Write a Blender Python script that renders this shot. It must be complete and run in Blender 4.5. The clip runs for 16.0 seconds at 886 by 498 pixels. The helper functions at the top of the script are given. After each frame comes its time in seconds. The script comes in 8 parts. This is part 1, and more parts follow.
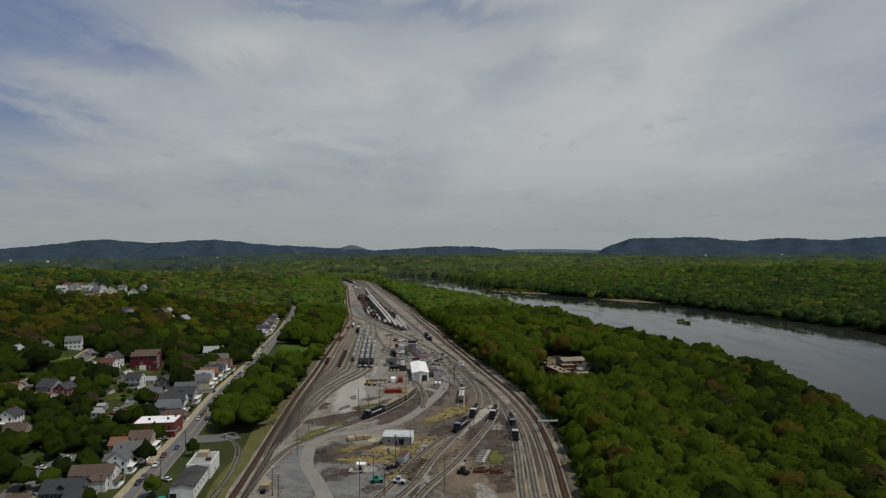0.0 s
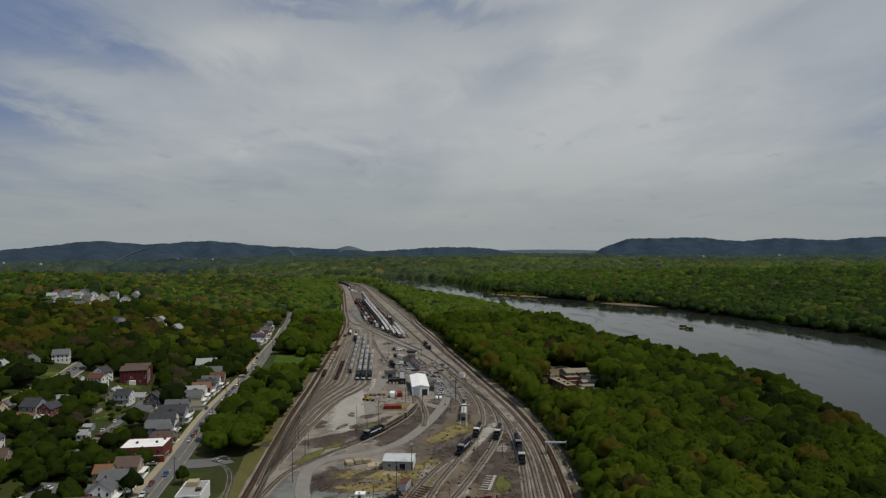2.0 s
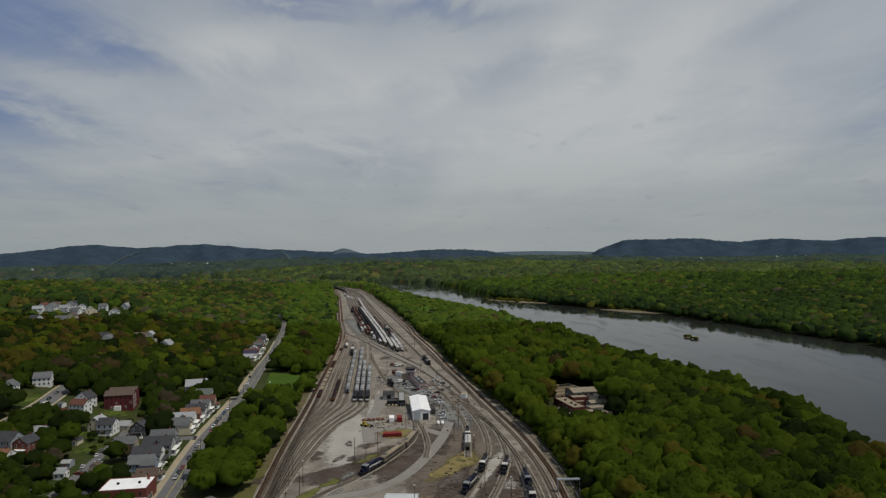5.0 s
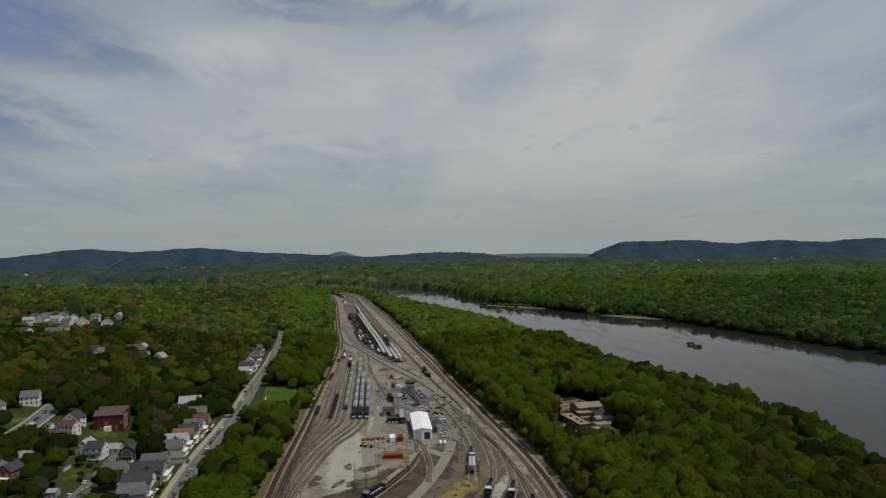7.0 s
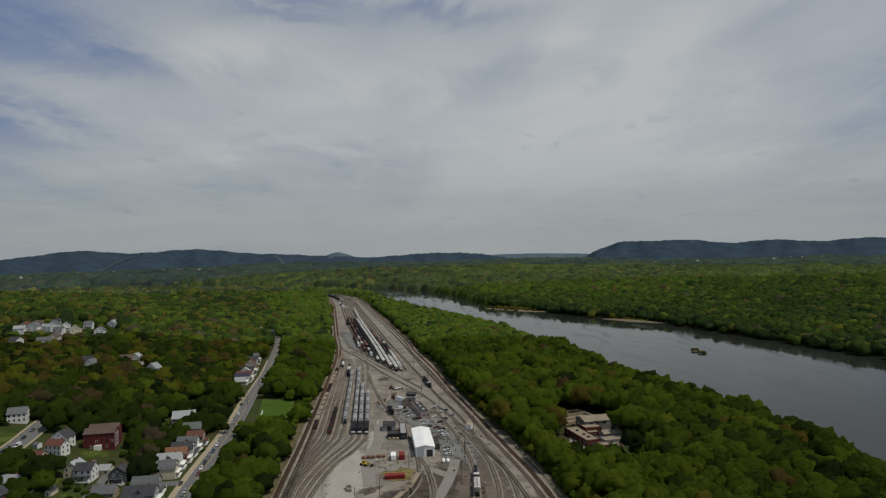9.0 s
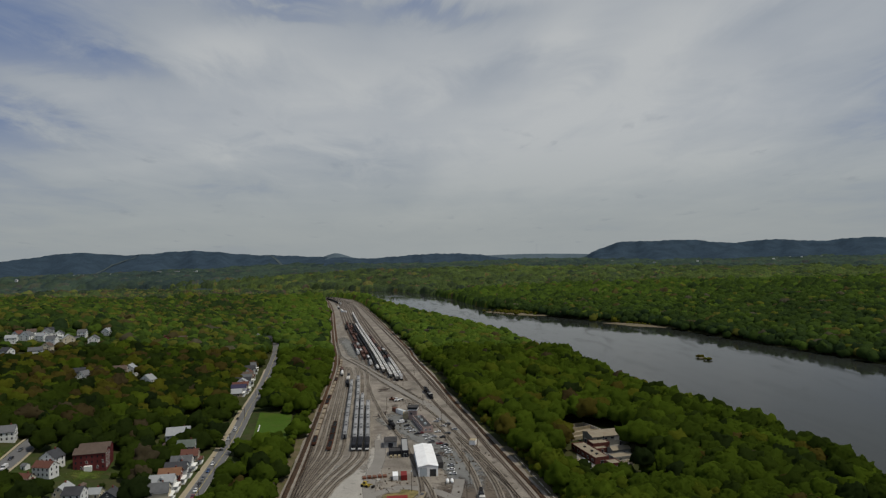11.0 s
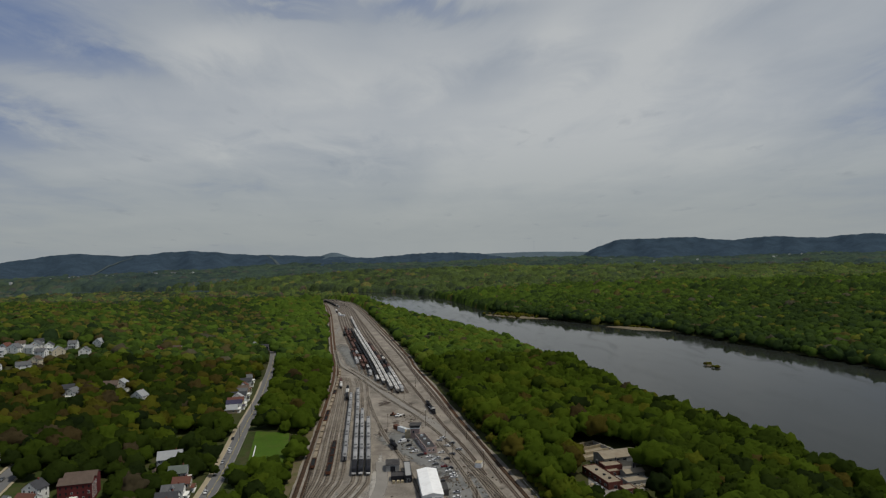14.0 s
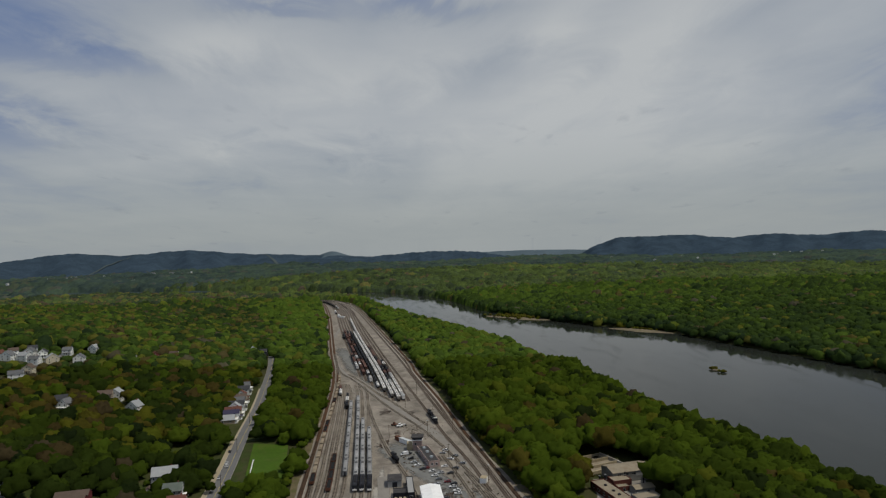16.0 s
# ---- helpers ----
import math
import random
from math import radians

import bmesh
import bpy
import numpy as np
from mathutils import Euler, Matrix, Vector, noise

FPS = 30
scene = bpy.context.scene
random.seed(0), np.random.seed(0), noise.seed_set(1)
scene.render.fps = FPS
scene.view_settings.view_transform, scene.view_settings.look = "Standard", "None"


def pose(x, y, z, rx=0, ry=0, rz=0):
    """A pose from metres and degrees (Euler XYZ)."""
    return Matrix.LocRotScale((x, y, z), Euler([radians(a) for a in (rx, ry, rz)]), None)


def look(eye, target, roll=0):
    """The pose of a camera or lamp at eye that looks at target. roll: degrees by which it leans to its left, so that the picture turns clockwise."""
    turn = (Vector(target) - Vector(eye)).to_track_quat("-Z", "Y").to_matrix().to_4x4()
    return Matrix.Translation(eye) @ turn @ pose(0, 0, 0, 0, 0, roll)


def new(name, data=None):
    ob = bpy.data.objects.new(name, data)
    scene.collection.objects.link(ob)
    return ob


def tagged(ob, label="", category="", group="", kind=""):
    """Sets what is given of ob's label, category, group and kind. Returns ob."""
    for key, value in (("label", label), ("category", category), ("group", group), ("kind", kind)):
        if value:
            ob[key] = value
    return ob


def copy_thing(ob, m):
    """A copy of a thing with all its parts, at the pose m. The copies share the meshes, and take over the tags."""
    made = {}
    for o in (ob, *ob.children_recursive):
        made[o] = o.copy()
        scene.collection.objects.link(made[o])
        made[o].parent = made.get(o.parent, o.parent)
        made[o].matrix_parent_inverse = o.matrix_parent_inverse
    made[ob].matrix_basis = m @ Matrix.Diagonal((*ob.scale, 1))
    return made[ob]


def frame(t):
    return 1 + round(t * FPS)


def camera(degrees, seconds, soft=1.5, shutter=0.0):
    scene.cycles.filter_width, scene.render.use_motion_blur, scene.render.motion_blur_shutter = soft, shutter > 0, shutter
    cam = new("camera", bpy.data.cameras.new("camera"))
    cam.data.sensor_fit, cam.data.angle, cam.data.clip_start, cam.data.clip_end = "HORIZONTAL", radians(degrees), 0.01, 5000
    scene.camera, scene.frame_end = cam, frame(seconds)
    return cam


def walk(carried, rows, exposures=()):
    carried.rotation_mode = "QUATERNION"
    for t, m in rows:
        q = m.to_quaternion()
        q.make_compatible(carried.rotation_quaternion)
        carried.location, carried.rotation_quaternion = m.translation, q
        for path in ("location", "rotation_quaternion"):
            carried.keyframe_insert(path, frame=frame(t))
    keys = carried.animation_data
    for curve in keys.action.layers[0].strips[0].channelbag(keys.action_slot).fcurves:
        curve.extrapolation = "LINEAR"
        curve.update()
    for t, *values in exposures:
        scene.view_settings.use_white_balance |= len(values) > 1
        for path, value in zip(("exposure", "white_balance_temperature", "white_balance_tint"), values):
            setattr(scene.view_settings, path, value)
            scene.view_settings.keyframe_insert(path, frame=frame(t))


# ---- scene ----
LENS = 70.0
cam = camera(LENS, 16.0, 1.3)
# seconds, x, y, z, yaw, pitch, roll
PATH = [
    (0.0, 0.00, 0.00, 94.98, -0.001, -0.241, 0.165),
    (0.5, -0.78, 3.56, 96.39, -0.090, -0.275, 0.192),
    (1.0, -1.53, 7.34, 98.02, -0.176, -0.294, 0.220),
    (1.5, -2.23, 11.24, 99.83, -0.260, -0.288, 0.252),
    (2.0, -2.85, 14.72, 101.78, -0.332, -0.262, 0.290),
    (2.5, -3.48, 18.17, 103.76, -0.391, -0.232, 0.332),
    (3.0, -4.04, 21.47, 105.48, -0.449, -0.219, 0.376),
    (5.5, -6.97, 39.17, 114.06, -0.816, -0.207, 0.630),
    (6.0, -7.79, 42.68, 115.92, -0.901, -0.159, 0.690),
    (6.5, -8.46, 45.67, 117.65, -0.983, -0.110, 0.753),
    (7.0, -9.12, 48.85, 119.45, -1.056, -0.066, 0.815),
    (7.5, -9.82, 52.39, 121.34, -1.125, -0.034, 0.872),
    (8.0, -10.48, 56.05, 123.10, -1.188, -0.037, 0.920),
    (8.5, -11.11, 59.43, 124.71, -1.243, -0.071, 0.960),
    (9.0, -11.76, 62.72, 126.37, -1.293, -0.117, 1.000),
    (11.5, -14.72, 79.92, 135.39, -1.516, -0.164, 1.225),
    (12.0, -15.15, 83.12, 137.20, -1.554, -0.202, 1.289),
    (12.5, -15.65, 86.48, 138.97, -1.592, -0.246, 1.352),
    (13.0, -16.27, 89.92, 140.73, -1.628, -0.295, 1.409),
    (13.5, -16.85, 93.30, 142.47, -1.664, -0.346, 1.463),
    (14.0, -17.31, 96.73, 144.19, -1.701, -0.404, 1.515),
    (14.5, -17.78, 99.99, 145.88, -1.734, -0.468, 1.564),
    (15.0, -18.21, 103.36, 147.62, -1.761, -0.528, 1.613),
    (15.5, -18.74, 106.74, 149.34, -1.786, -0.587, 1.663),
    (16.0, -19.26, 110.06, 151.06, -1.813, -0.642, 1.713),
]
walk(cam, [(t, pose(x, y, z, 90 + pitch, roll, yaw)) for t, x, y, z, yaw, pitch, roll in PATH])

# ---- daylight: a bright hazy sky with broken high cloud ----
SUN_ELEV, SUN_AZ = radians(64), radians(108)      # azimuth from +y towards +x
world = bpy.data.worlds.new("sky")
scene.world = world
world.use_nodes = True
wt = world.node_tree
wt.nodes.clear()


def wnode(kind, **values):
    n = wt.nodes.new(kind)
    for key, value in values.items():
        n.inputs[key].default_value = value
    return n


def wmath(op, a, b=None, clamp=False):
    n = wt.nodes.new("ShaderNodeMath")
    n.operation, n.use_clamp = op, clamp
    for i, v in enumerate((a, b)):
        if v is None:
            continue
        if isinstance(v, (int, float)):
            n.inputs[i].default_value = v
        else:
            wt.links.new(v, n.inputs[i])
    return n.outputs[0]


sky = wt.nodes.new("ShaderNodeTexSky")
sky.sky_type, sky.sun_disc = "NISHITA", False
sky.sun_elevation, sky.sun_rotation = SUN_ELEV, SUN_AZ
sky.dust_density, sky.ozone_density = 2.0, 1.5
coord = wt.nodes.new("ShaderNodeTexCoord")
sep = wt.nodes.new("ShaderNodeSeparateXYZ")
wt.links.new(coord.outputs["Generated"], sep.inputs[0])
zup = wmath("MAXIMUM", sep.outputs["Z"], 0.0)
den = wmath("ADD", zup, 0.12)
comb = wt.nodes.new("ShaderNodeCombineXYZ")
wt.links.new(wmath("DIVIDE", sep.outputs["X"], den), comb.inputs[0])
wt.links.new(wmath("DIVIDE", sep.outputs["Y"], den), comb.inputs[1])


def drift(turn, sx, sy, place):
    n = wt.nodes.new("ShaderNodeMapping")
    n.inputs["Rotation"].default_value = (0, 0, radians(turn))
    n.inputs["Scale"].default_value = (sx, sy, 1.0)
    n.inputs["Location"].default_value = (*place, 0.0)
    wt.links.new(comb.outputs[0], n.inputs[0])
    return n.outputs[0]


veil = wnode("ShaderNodeTexNoise", Scale=0.62, Detail=6.0, Roughness=0.5, Distortion=0.35)
plume = wnode("ShaderNodeTexNoise", Scale=0.8, Detail=6.0, Roughness=0.5, Distortion=0.25)
wisp = wnode("ShaderNodeTexNoise", Scale=2.8, Detail=9.0, Roughness=0.62, Distortion=0.7)
wt.links.new(drift(8, 0.55, 1.0, (2.3, 0.9)), veil.inputs["Vector"])
wt.links.new(drift(-28, 1.0, 0.38, (0.4, 3.1)), plume.inputs["Vector"])
wt.links.new(drift(-20, 1.0, 0.55, (5.2, 1.4)), wisp.inputs["Vector"])
cover = wmath("ADD", wmath("ADD", wmath("MULTIPLY", veil.outputs["Fac"], 0.44), wmath("MULTIPLY", plume.outputs["Fac"], 0.36)), wmath("MULTIPLY", wisp.outputs["Fac"], 0.20))
# where the high cloud lies thick or thin: bearing, elevation, half-width, half-height (degrees), slope, amount
CLOUDS = [(-32.7, 15.3, 8.3, 3.1, 0, -0.05), (-24.9, 14.5, 5.3, 1.3, -0.15, -0.068), (-11.1, 20.6, 7.3, 1.0, 0, -0.105), (1.0, 19.9, 6.8, 1.0, 0.12, -0.09), (6.1, 14.7, 5.3, 2.0, 0.35, -0.075), (28.2, 16.8, 5.3, 1.8, 0.25, -0.09), (-32.0, 9.1, 4.9, 1.4, -0.05, -0.075), (-5.1, 6.1, 5.3, 1.6, 0.1, -0.053), (15.9, 13.7, 4.4, 1.2, 0.25, -0.045), (-17.4, 4.4, 3.9, 0.9, 0, -0.03), (-17.8, 17.2, 5.3, 2.1, 0.1, 0.09), (21.9, 15.7, 5.8, 3.1, 0.3, 0.075), (-11.1, 9.9, 9.7, 1.2, 0.03, 0.06), (1.0, 5.1, 3.4, 2.8, 0, 0.045), (11.1, 18.6, 4.4, 2.8, 0.3, 0.075), (-30.5, 12.9, 5.8, 1.4, -0.1, 0.068), (-4.1, 15.2, 7.3, 2.3, 0.2, 0.045)]
bearing = wmath("MULTIPLY", wmath("ARCTAN2", sep.outputs["X"], sep.outputs["Y"]), 180 / math.pi)
rise = wmath("MULTIPLY", wmath("ARCSINE", sep.outputs["Z"]), 180 / math.pi)
# the rims of the drifts are drawn out and ragged
bearing = wmath("ADD", bearing, wmath("MULTIPLY", wmath("SUBTRACT", plume.outputs["Fac"], 0.5), 14.0))
rise = wmath("ADD", rise, wmath("MULTIPLY", wmath("SUBTRACT", wisp.outputs["Fac"], 0.5), 7.0))
drifts = None
for az_, el_, wide_, high_, slope_, amount_ in CLOUDS:
    du = wmath("SUBTRACT", bearing, az_)
    dv = wmath("SUBTRACT", wmath("SUBTRACT", rise, el_), wmath("MULTIPLY", du, slope_))
    u2, v2 = wmath("DIVIDE", du, wide_), wmath("DIVIDE", dv, high_)
    fall_ = wmath("POWER", 2.718, wmath("MULTIPLY", wmath("ADD", wmath("MULTIPLY", u2, u2), wmath("MULTIPLY", v2, v2)), -1.0))
    fall_ = wmath("MULTIPLY", fall_, amount_)
    drifts = fall_ if drifts is None else wmath("ADD", drifts, fall_)
cover = wmath("ADD", wmath("ADD", wmath("MULTIPLY", wmath("SUBTRACT", cover, 0.5), 0.85), 0.487), drifts)
# the cloud is brightest ahead, where the light comes through it, and thins out high up and to the west
shine = wt.nodes.new("ShaderNodeVectorMath")
shine.operation = "DOT_PRODUCT"
shine.inputs[1].default_value = (0.07, 0.96, 0.27)
wt.links.new(coord.outputs["Generated"], shine.inputs[0])
glow = wt.nodes.new("ShaderNodeMapRange")
glow.interpolation_type = "SMOOTHSTEP"
glow.inputs["From Min"].default_value, glow.inputs["From Max"].default_value = 0.70, 1.0
glow.inputs["To Min"].default_value, glow.inputs["To Max"].default_value = -0.075, 0.07
wt.links.new(shine.outputs["Value"], glow.inputs["Value"])
thick = wt.nodes.new("ShaderNodeMapRange")
thick.inputs["From Min"].default_value, thick.inputs["From Max"].default_value = 0.36, 0.63
wt.links.new(wmath("ADD", cover, glow.outputs[0]), thick.inputs["Value"])
tone = wt.nodes.new("ShaderNodeValToRGB")
tone.color_ramp.elements[0].position, tone.color_ramp.elements[0].color = 0.0, (0.165, 0.220, 0.355, 1)
tone.color_ramp.elements[1].position, tone.color_ramp.elements[1].color = 1.0, (0.500, 0.518, 0.524, 1)
mid = tone.color_ramp.elements.new(0.42)
mid.color = (0.345, 0.378, 0.420, 1)
wt.links.new(thick.outputs[0], tone.inputs[0])
# towards the horizon the veil thickens into one pale band
low = wt.nodes.new("ShaderNodeMapRange")
low.interpolation_type = "SMOOTHSTEP"
low.inputs["From Min"].default_value, low.inputs["From Max"].default_value = 0.20, 0.0
wt.links.new(zup, low.inputs["Value"])
band = wt.nodes.new("ShaderNodeMix")
band.data_type = "RGBA"
band.inputs["B"].default_value = (0.335, 0.366, 0.370, 1)
wt.links.new(wmath("MULTIPLY", low.outputs[0], 0.85), band.inputs["Factor"])
wt.links.new(tone.outputs[0], band.inputs["A"])
# a few small ragged grey clouds low ahead
fleck = wnode("ShaderNodeTexNoise", Scale=3.4, Detail=5.0, Roughness=0.55, Distortion=0.2)
wt.links.new(drift(0, 1.0, 0.55, (1.7, 4.4)), fleck.inputs["Vector"])
spot = wt.nodes.new("ShaderNodeMapRange")
spot.inputs["From Min"].default_value, spot.inputs["From Max"].default_value, spot.inputs["To Max"].default_value = 0.63, 0.72, 0.36
wt.links.new(fleck.outputs["Fac"], spot.inputs["Value"])
under = wt.nodes.new("ShaderNodeMapRange")
under.inputs["From Min"].default_value, under.inputs["From Max"].default_value = 0.26, 0.16
wt.links.new(zup, under.inputs["Value"])
puffs = wt.nodes.new("ShaderNodeMix")
puffs.data_type = "RGBA"
puffs.inputs["B"].default_value = (0.235, 0.262, 0.300, 1)
wt.links.new(wmath("MULTIPLY", spot.outputs[0], under.outputs[0]), puffs.inputs["Factor"])
wt.links.new(band.outputs["Result"], puffs.inputs["A"])
clouds = wt.nodes.new("ShaderNodeBackground")
wt.links.new(puffs.outputs["Result"], clouds.inputs["Color"])
clear = wnode("ShaderNodeBackground", Strength=0.05)
wt.links.new(sky.outputs[0], clear.inputs["Color"])
both = wnode("ShaderNodeMixShader", Fac=0.88)
out = wt.nodes.new("ShaderNodeOutputWorld")
wt.links.new(clear.outputs[0], both.inputs[1])
wt.links.new(clouds.outputs[0], both.inputs[2])
wt.links.new(both.outputs[0], out.inputs[0])

sun = new("sun", bpy.data.lights.new("sun", "SUN"))
sun.data.energy, sun.data.angle, sun.data.color = 2.3, radians(4.0), (1.0, 0.94, 0.82)
sun.matrix_world = look((math.sin(SUN_AZ) * math.cos(SUN_ELEV) * 100, math.cos(SUN_AZ) * math.cos(SUN_ELEV) * 100, math.sin(SUN_ELEV) * 100), (0, 0, 0))
scene.view_settings.exposure = 0.0

# ---- materials ----
MATS = {}


def surface(name, colour, rough=0.8, vary=0.25, size=3.0, metal=0.0, bump=0.0, fine=None, island=0.0, random=0.0, stain=None, gloss=0.10, tint=None):
    """A procedural surface: base colour varied at two scales, with stains and relief. size: metres of the larger variation."""
    m = bpy.data.materials.new(name)
    m.use_nodes = True
    t = m.node_tree
    b = t.nodes["Principled BSDF"]
    b.inputs["Roughness"].default_value, b.inputs["Metallic"].default_value = rough, metal
    b.inputs["Specular IOR Level"].default_value = gloss
    geo = t.nodes.new("ShaderNodeNewGeometry")
    n1 = t.nodes.new("ShaderNodeTexNoise")
    n1.inputs["Scale"].default_value, n1.inputs["Detail"].default_value = 1.0 / size, 6.0
    n2 = t.nodes.new("ShaderNodeTexNoise")
    n2.inputs["Scale"].default_value, n2.inputs["Detail"].default_value = 1.0 / (fine or size / 9), 4.0
    for n in (n1, n2):
        t.links.new(geo.outputs["Position"], n.inputs["Vector"])

    def calc(op, a, c):
        n = t.nodes.new("ShaderNodeMath")
        n.operation = op
        for i, v in enumerate((a, c)):
            if isinstance(v, (int, float)):
                n.inputs[i].default_value = v
            else:
                t.links.new(v, n.inputs[i])
        return n.outputs[0]

    value = calc("ADD", calc("MULTIPLY", calc("SUBTRACT", n1.outputs["Fac"], 0.5), 2.4 * vary), calc("MULTIPLY", calc("SUBTRACT", n2.outputs["Fac"], 0.5), 1.6 * vary))
    value = calc("ADD", value, 1.0)
    if island:
        value = calc("ADD", value, calc("MULTIPLY", calc("SUBTRACT", geo.outputs["Random Per Island"], 0.5), island))
    if random:
        info = t.nodes.new("ShaderNodeObjectInfo")
        value = calc("ADD", value, calc("MULTIPLY", calc("SUBTRACT", info.outputs["Random"], 0.5), random))
    hsv = t.nodes.new("ShaderNodeHueSaturation")
    hsv.inputs["Color"].default_value = (*colour, 1)
    if tint:                                     # a colour ramp over a number stored on the mesh
        at = t.nodes.new("ShaderNodeAttribute")
        at.attribute_name = "tint"
        ramp = t.nodes.new("ShaderNodeValToRGB")
        for i, (p, c) in enumerate(tint):
            e = ramp.color_ramp.elements[i] if i < 2 else ramp.color_ramp.elements.new(p)
            e.position, e.color = p, (*c, 1)
        shifted = at.outputs["Fac"]
        if random:
            shifted = calc("ADD", shifted, calc("MULTIPLY", calc("SUBTRACT", info.outputs["Random"], 0.5), 0.12))
        t.links.new(shifted, ramp.inputs[0])
        t.links.new(ramp.outputs[0], hsv.inputs["Color"])
    t.links.new(value, hsv.inputs["Value"])
    last = hsv.outputs[0]
    if stain:                                    # (colour, amount, metres)
        n3 = t.nodes.new("ShaderNodeTexNoise")
        n3.inputs["Scale"].default_value, n3.inputs["Detail"].default_value, n3.inputs["Distortion"].default_value = 1.0 / stain[2], 5.0, 0.8
        t.links.new(geo.outputs["Position"], n3.inputs["Vector"])
        r = t.nodes.new("ShaderNodeMapRange")
        r.inputs["From Min"].default_value, r.inputs["From Max"].default_value = 0.48, 0.66
        r.inputs["To Max"].default_value = stain[1]
        t.links.new(n3.outputs["Fac"], r.inputs["Value"])
        mix = t.nodes.new("ShaderNodeMix")
        mix.data_type = "RGBA"
        mix.inputs["B"].default_value = (*stain[0], 1)
        t.links.new(r.outputs[0], mix.inputs["Factor"])
        t.links.new(last, mix.inputs["A"])
        last = mix.outputs["Result"]
    t.links.new(last, b.inputs["Base Color"])
    if bump:
        bm_ = t.nodes.new("ShaderNodeBump")
        bm_.inputs["Strength"].default_value, bm_.inputs["Distance"].default_value = 0.6, bump
        t.links.new(n2.outputs["Fac"], bm_.inputs["Height"])
        t.links.new(bm_.outputs[0], b.inputs["Normal"])
    MATS[name] = m
    return m


LEAFY = ((0.0, (0.022, 0.035, 0.012)), (0.22, (0.045, 0.069, 0.011)), (0.42, (0.077, 0.118, 0.013)), (0.55, (0.100, 0.152, 0.015)), (0.66, (0.138, 0.144, 0.017)),
         (0.80, (0.116, 0.096, 0.020)), (0.92, (0.088, 0.066, 0.026)), (1.0, (0.104, 0.090, 0.058)))
# brighter ramp for far woods, with a faint painted haze added
FAINT_HAZE = tuple((p, (1.10 * c[0] + 0.004, 1.16 * c[1] + 0.008, 1.1 * c[2] + 0.009)) for p, c in LEAFY)


def leafy(m, share=0.30):
    """Lets some light through the leaves."""
    t = m.node_tree
    b = t.nodes["Principled BSDF"]
    source = b.inputs["Base Color"].links[0].from_socket
    thin = t.nodes.new("ShaderNodeBsdfTranslucent")
    t.links.new(source, thin.inputs["Color"])
    mix = t.nodes.new("ShaderNodeMixShader")
    mix.inputs[0].default_value = share
    t.links.new(b.outputs[0], mix.inputs[1])
    t.links.new(thin.outputs[0], mix.inputs[2])
    t.links.new(mix.outputs[0], t.nodes["Material Output"].inputs["Surface"])
    return m


leaf = leafy(surface("foliage", (0.05, 0.08, 0.02), 0.9, 0.26, 8.0, fine=0.9, bump=0.25, island=0.16, random=0.2, tint=LEAFY, gloss=0.0), 0.60)
woods = leafy(surface("woods", (0.05, 0.08, 0.02), 0.95, 0.42, 34.0, fine=3.0, island=0.24, tint=FAINT_HAZE, gloss=0.0, bump=1.0), 0.50)
# leaf ramps pulled towards blue: distance haze put into the colour
THIN_HAZE = tuple((p, (0.62 * c[0] + 0.012, 0.58 * c[1] + 0.016, 0.60 * c[2] + 0.018)) for p, c in LEAFY)
THICK_HAZE = tuple((p, (0.26 * c[0] + 0.022, 0.24 * c[1] + 0.034, 0.30 * c[2] + 0.040)) for p, c in LEAFY)
woods_thin_haze = surface("thin_haze_woods", (0.05, 0.08, 0.04), 0.95, 0.62, 70.0, fine=5.0, island=0.3, tint=THIN_HAZE, gloss=0.0, bump=2.0)
woods_thick_haze = surface("thick_haze_woods", (0.05, 0.08, 0.06), 0.95, 0.5, 160.0, fine=14.0, island=0.15, tint=THICK_HAZE, gloss=0.0)


def ragged(m, size=4.0):
    """Lets a ground cover fray out towards its rim, by the number 'edge' on its mesh."""
    t = m.node_tree
    b = t.nodes["Principled BSDF"]
    at = t.nodes.new("ShaderNodeAttribute")
    at.attribute_name = "edge"
    geo = t.nodes.new("ShaderNodeNewGeometry")
    n = t.nodes.new("ShaderNodeTexNoise")
    n.inputs["Scale"].default_value, n.inputs["Detail"].default_value, n.inputs["Roughness"].default_value = 1.0 / size, 8.0, 0.65
    t.links.new(geo.outputs["Position"], n.inputs["Vector"])
    add = t.nodes.new("ShaderNodeMath")
    add.operation = "MULTIPLY_ADD"
    add.inputs[1].default_value = 2.4
    t.links.new(n.outputs["Fac"], add.inputs[0])
    t.links.new(at.outputs["Fac"], add.inputs[2])
    r = t.nodes.new("ShaderNodeMapRange")
    r.inputs["From Min"].default_value, r.inputs["From Max"].default_value = 1.30, 2.00
    t.links.new(add.outputs[0], r.inputs["Value"])
    t.links.new(r.outputs[0], b.inputs["Alpha"])
    return m


bark = surface("bark", (0.12, 0.095, 0.07), 0.9, 0.3, 1.0, bump=0.03)
soil = surface("forest_floor", (0.040, 0.046, 0.014), 0.95, 0.4, 22.0, fine=3.0, stain=((0.07, 0.06, 0.03), 0.6, 30.0))
lawn = surface("lawn", (0.036, 0.050, 0.012), 0.9, 0.4, 14.0, fine=1.5, stain=((0.055, 0.05, 0.022), 0.8, 10.0))
gravel = surface("yard_gravel", (0.232, 0.206, 0.170), 0.95, 0.62, 20.0, fine=1.1, stain=((0.112, 0.096, 0.082), 0.65, 11.0), bump=0.05)
dirt_road = surface("dirt_road", (0.235, 0.222, 0.19), 0.95, 0.2, 10.0, fine=1.2, stain=((0.15, 0.135, 0.11), 0.6, 6.0))
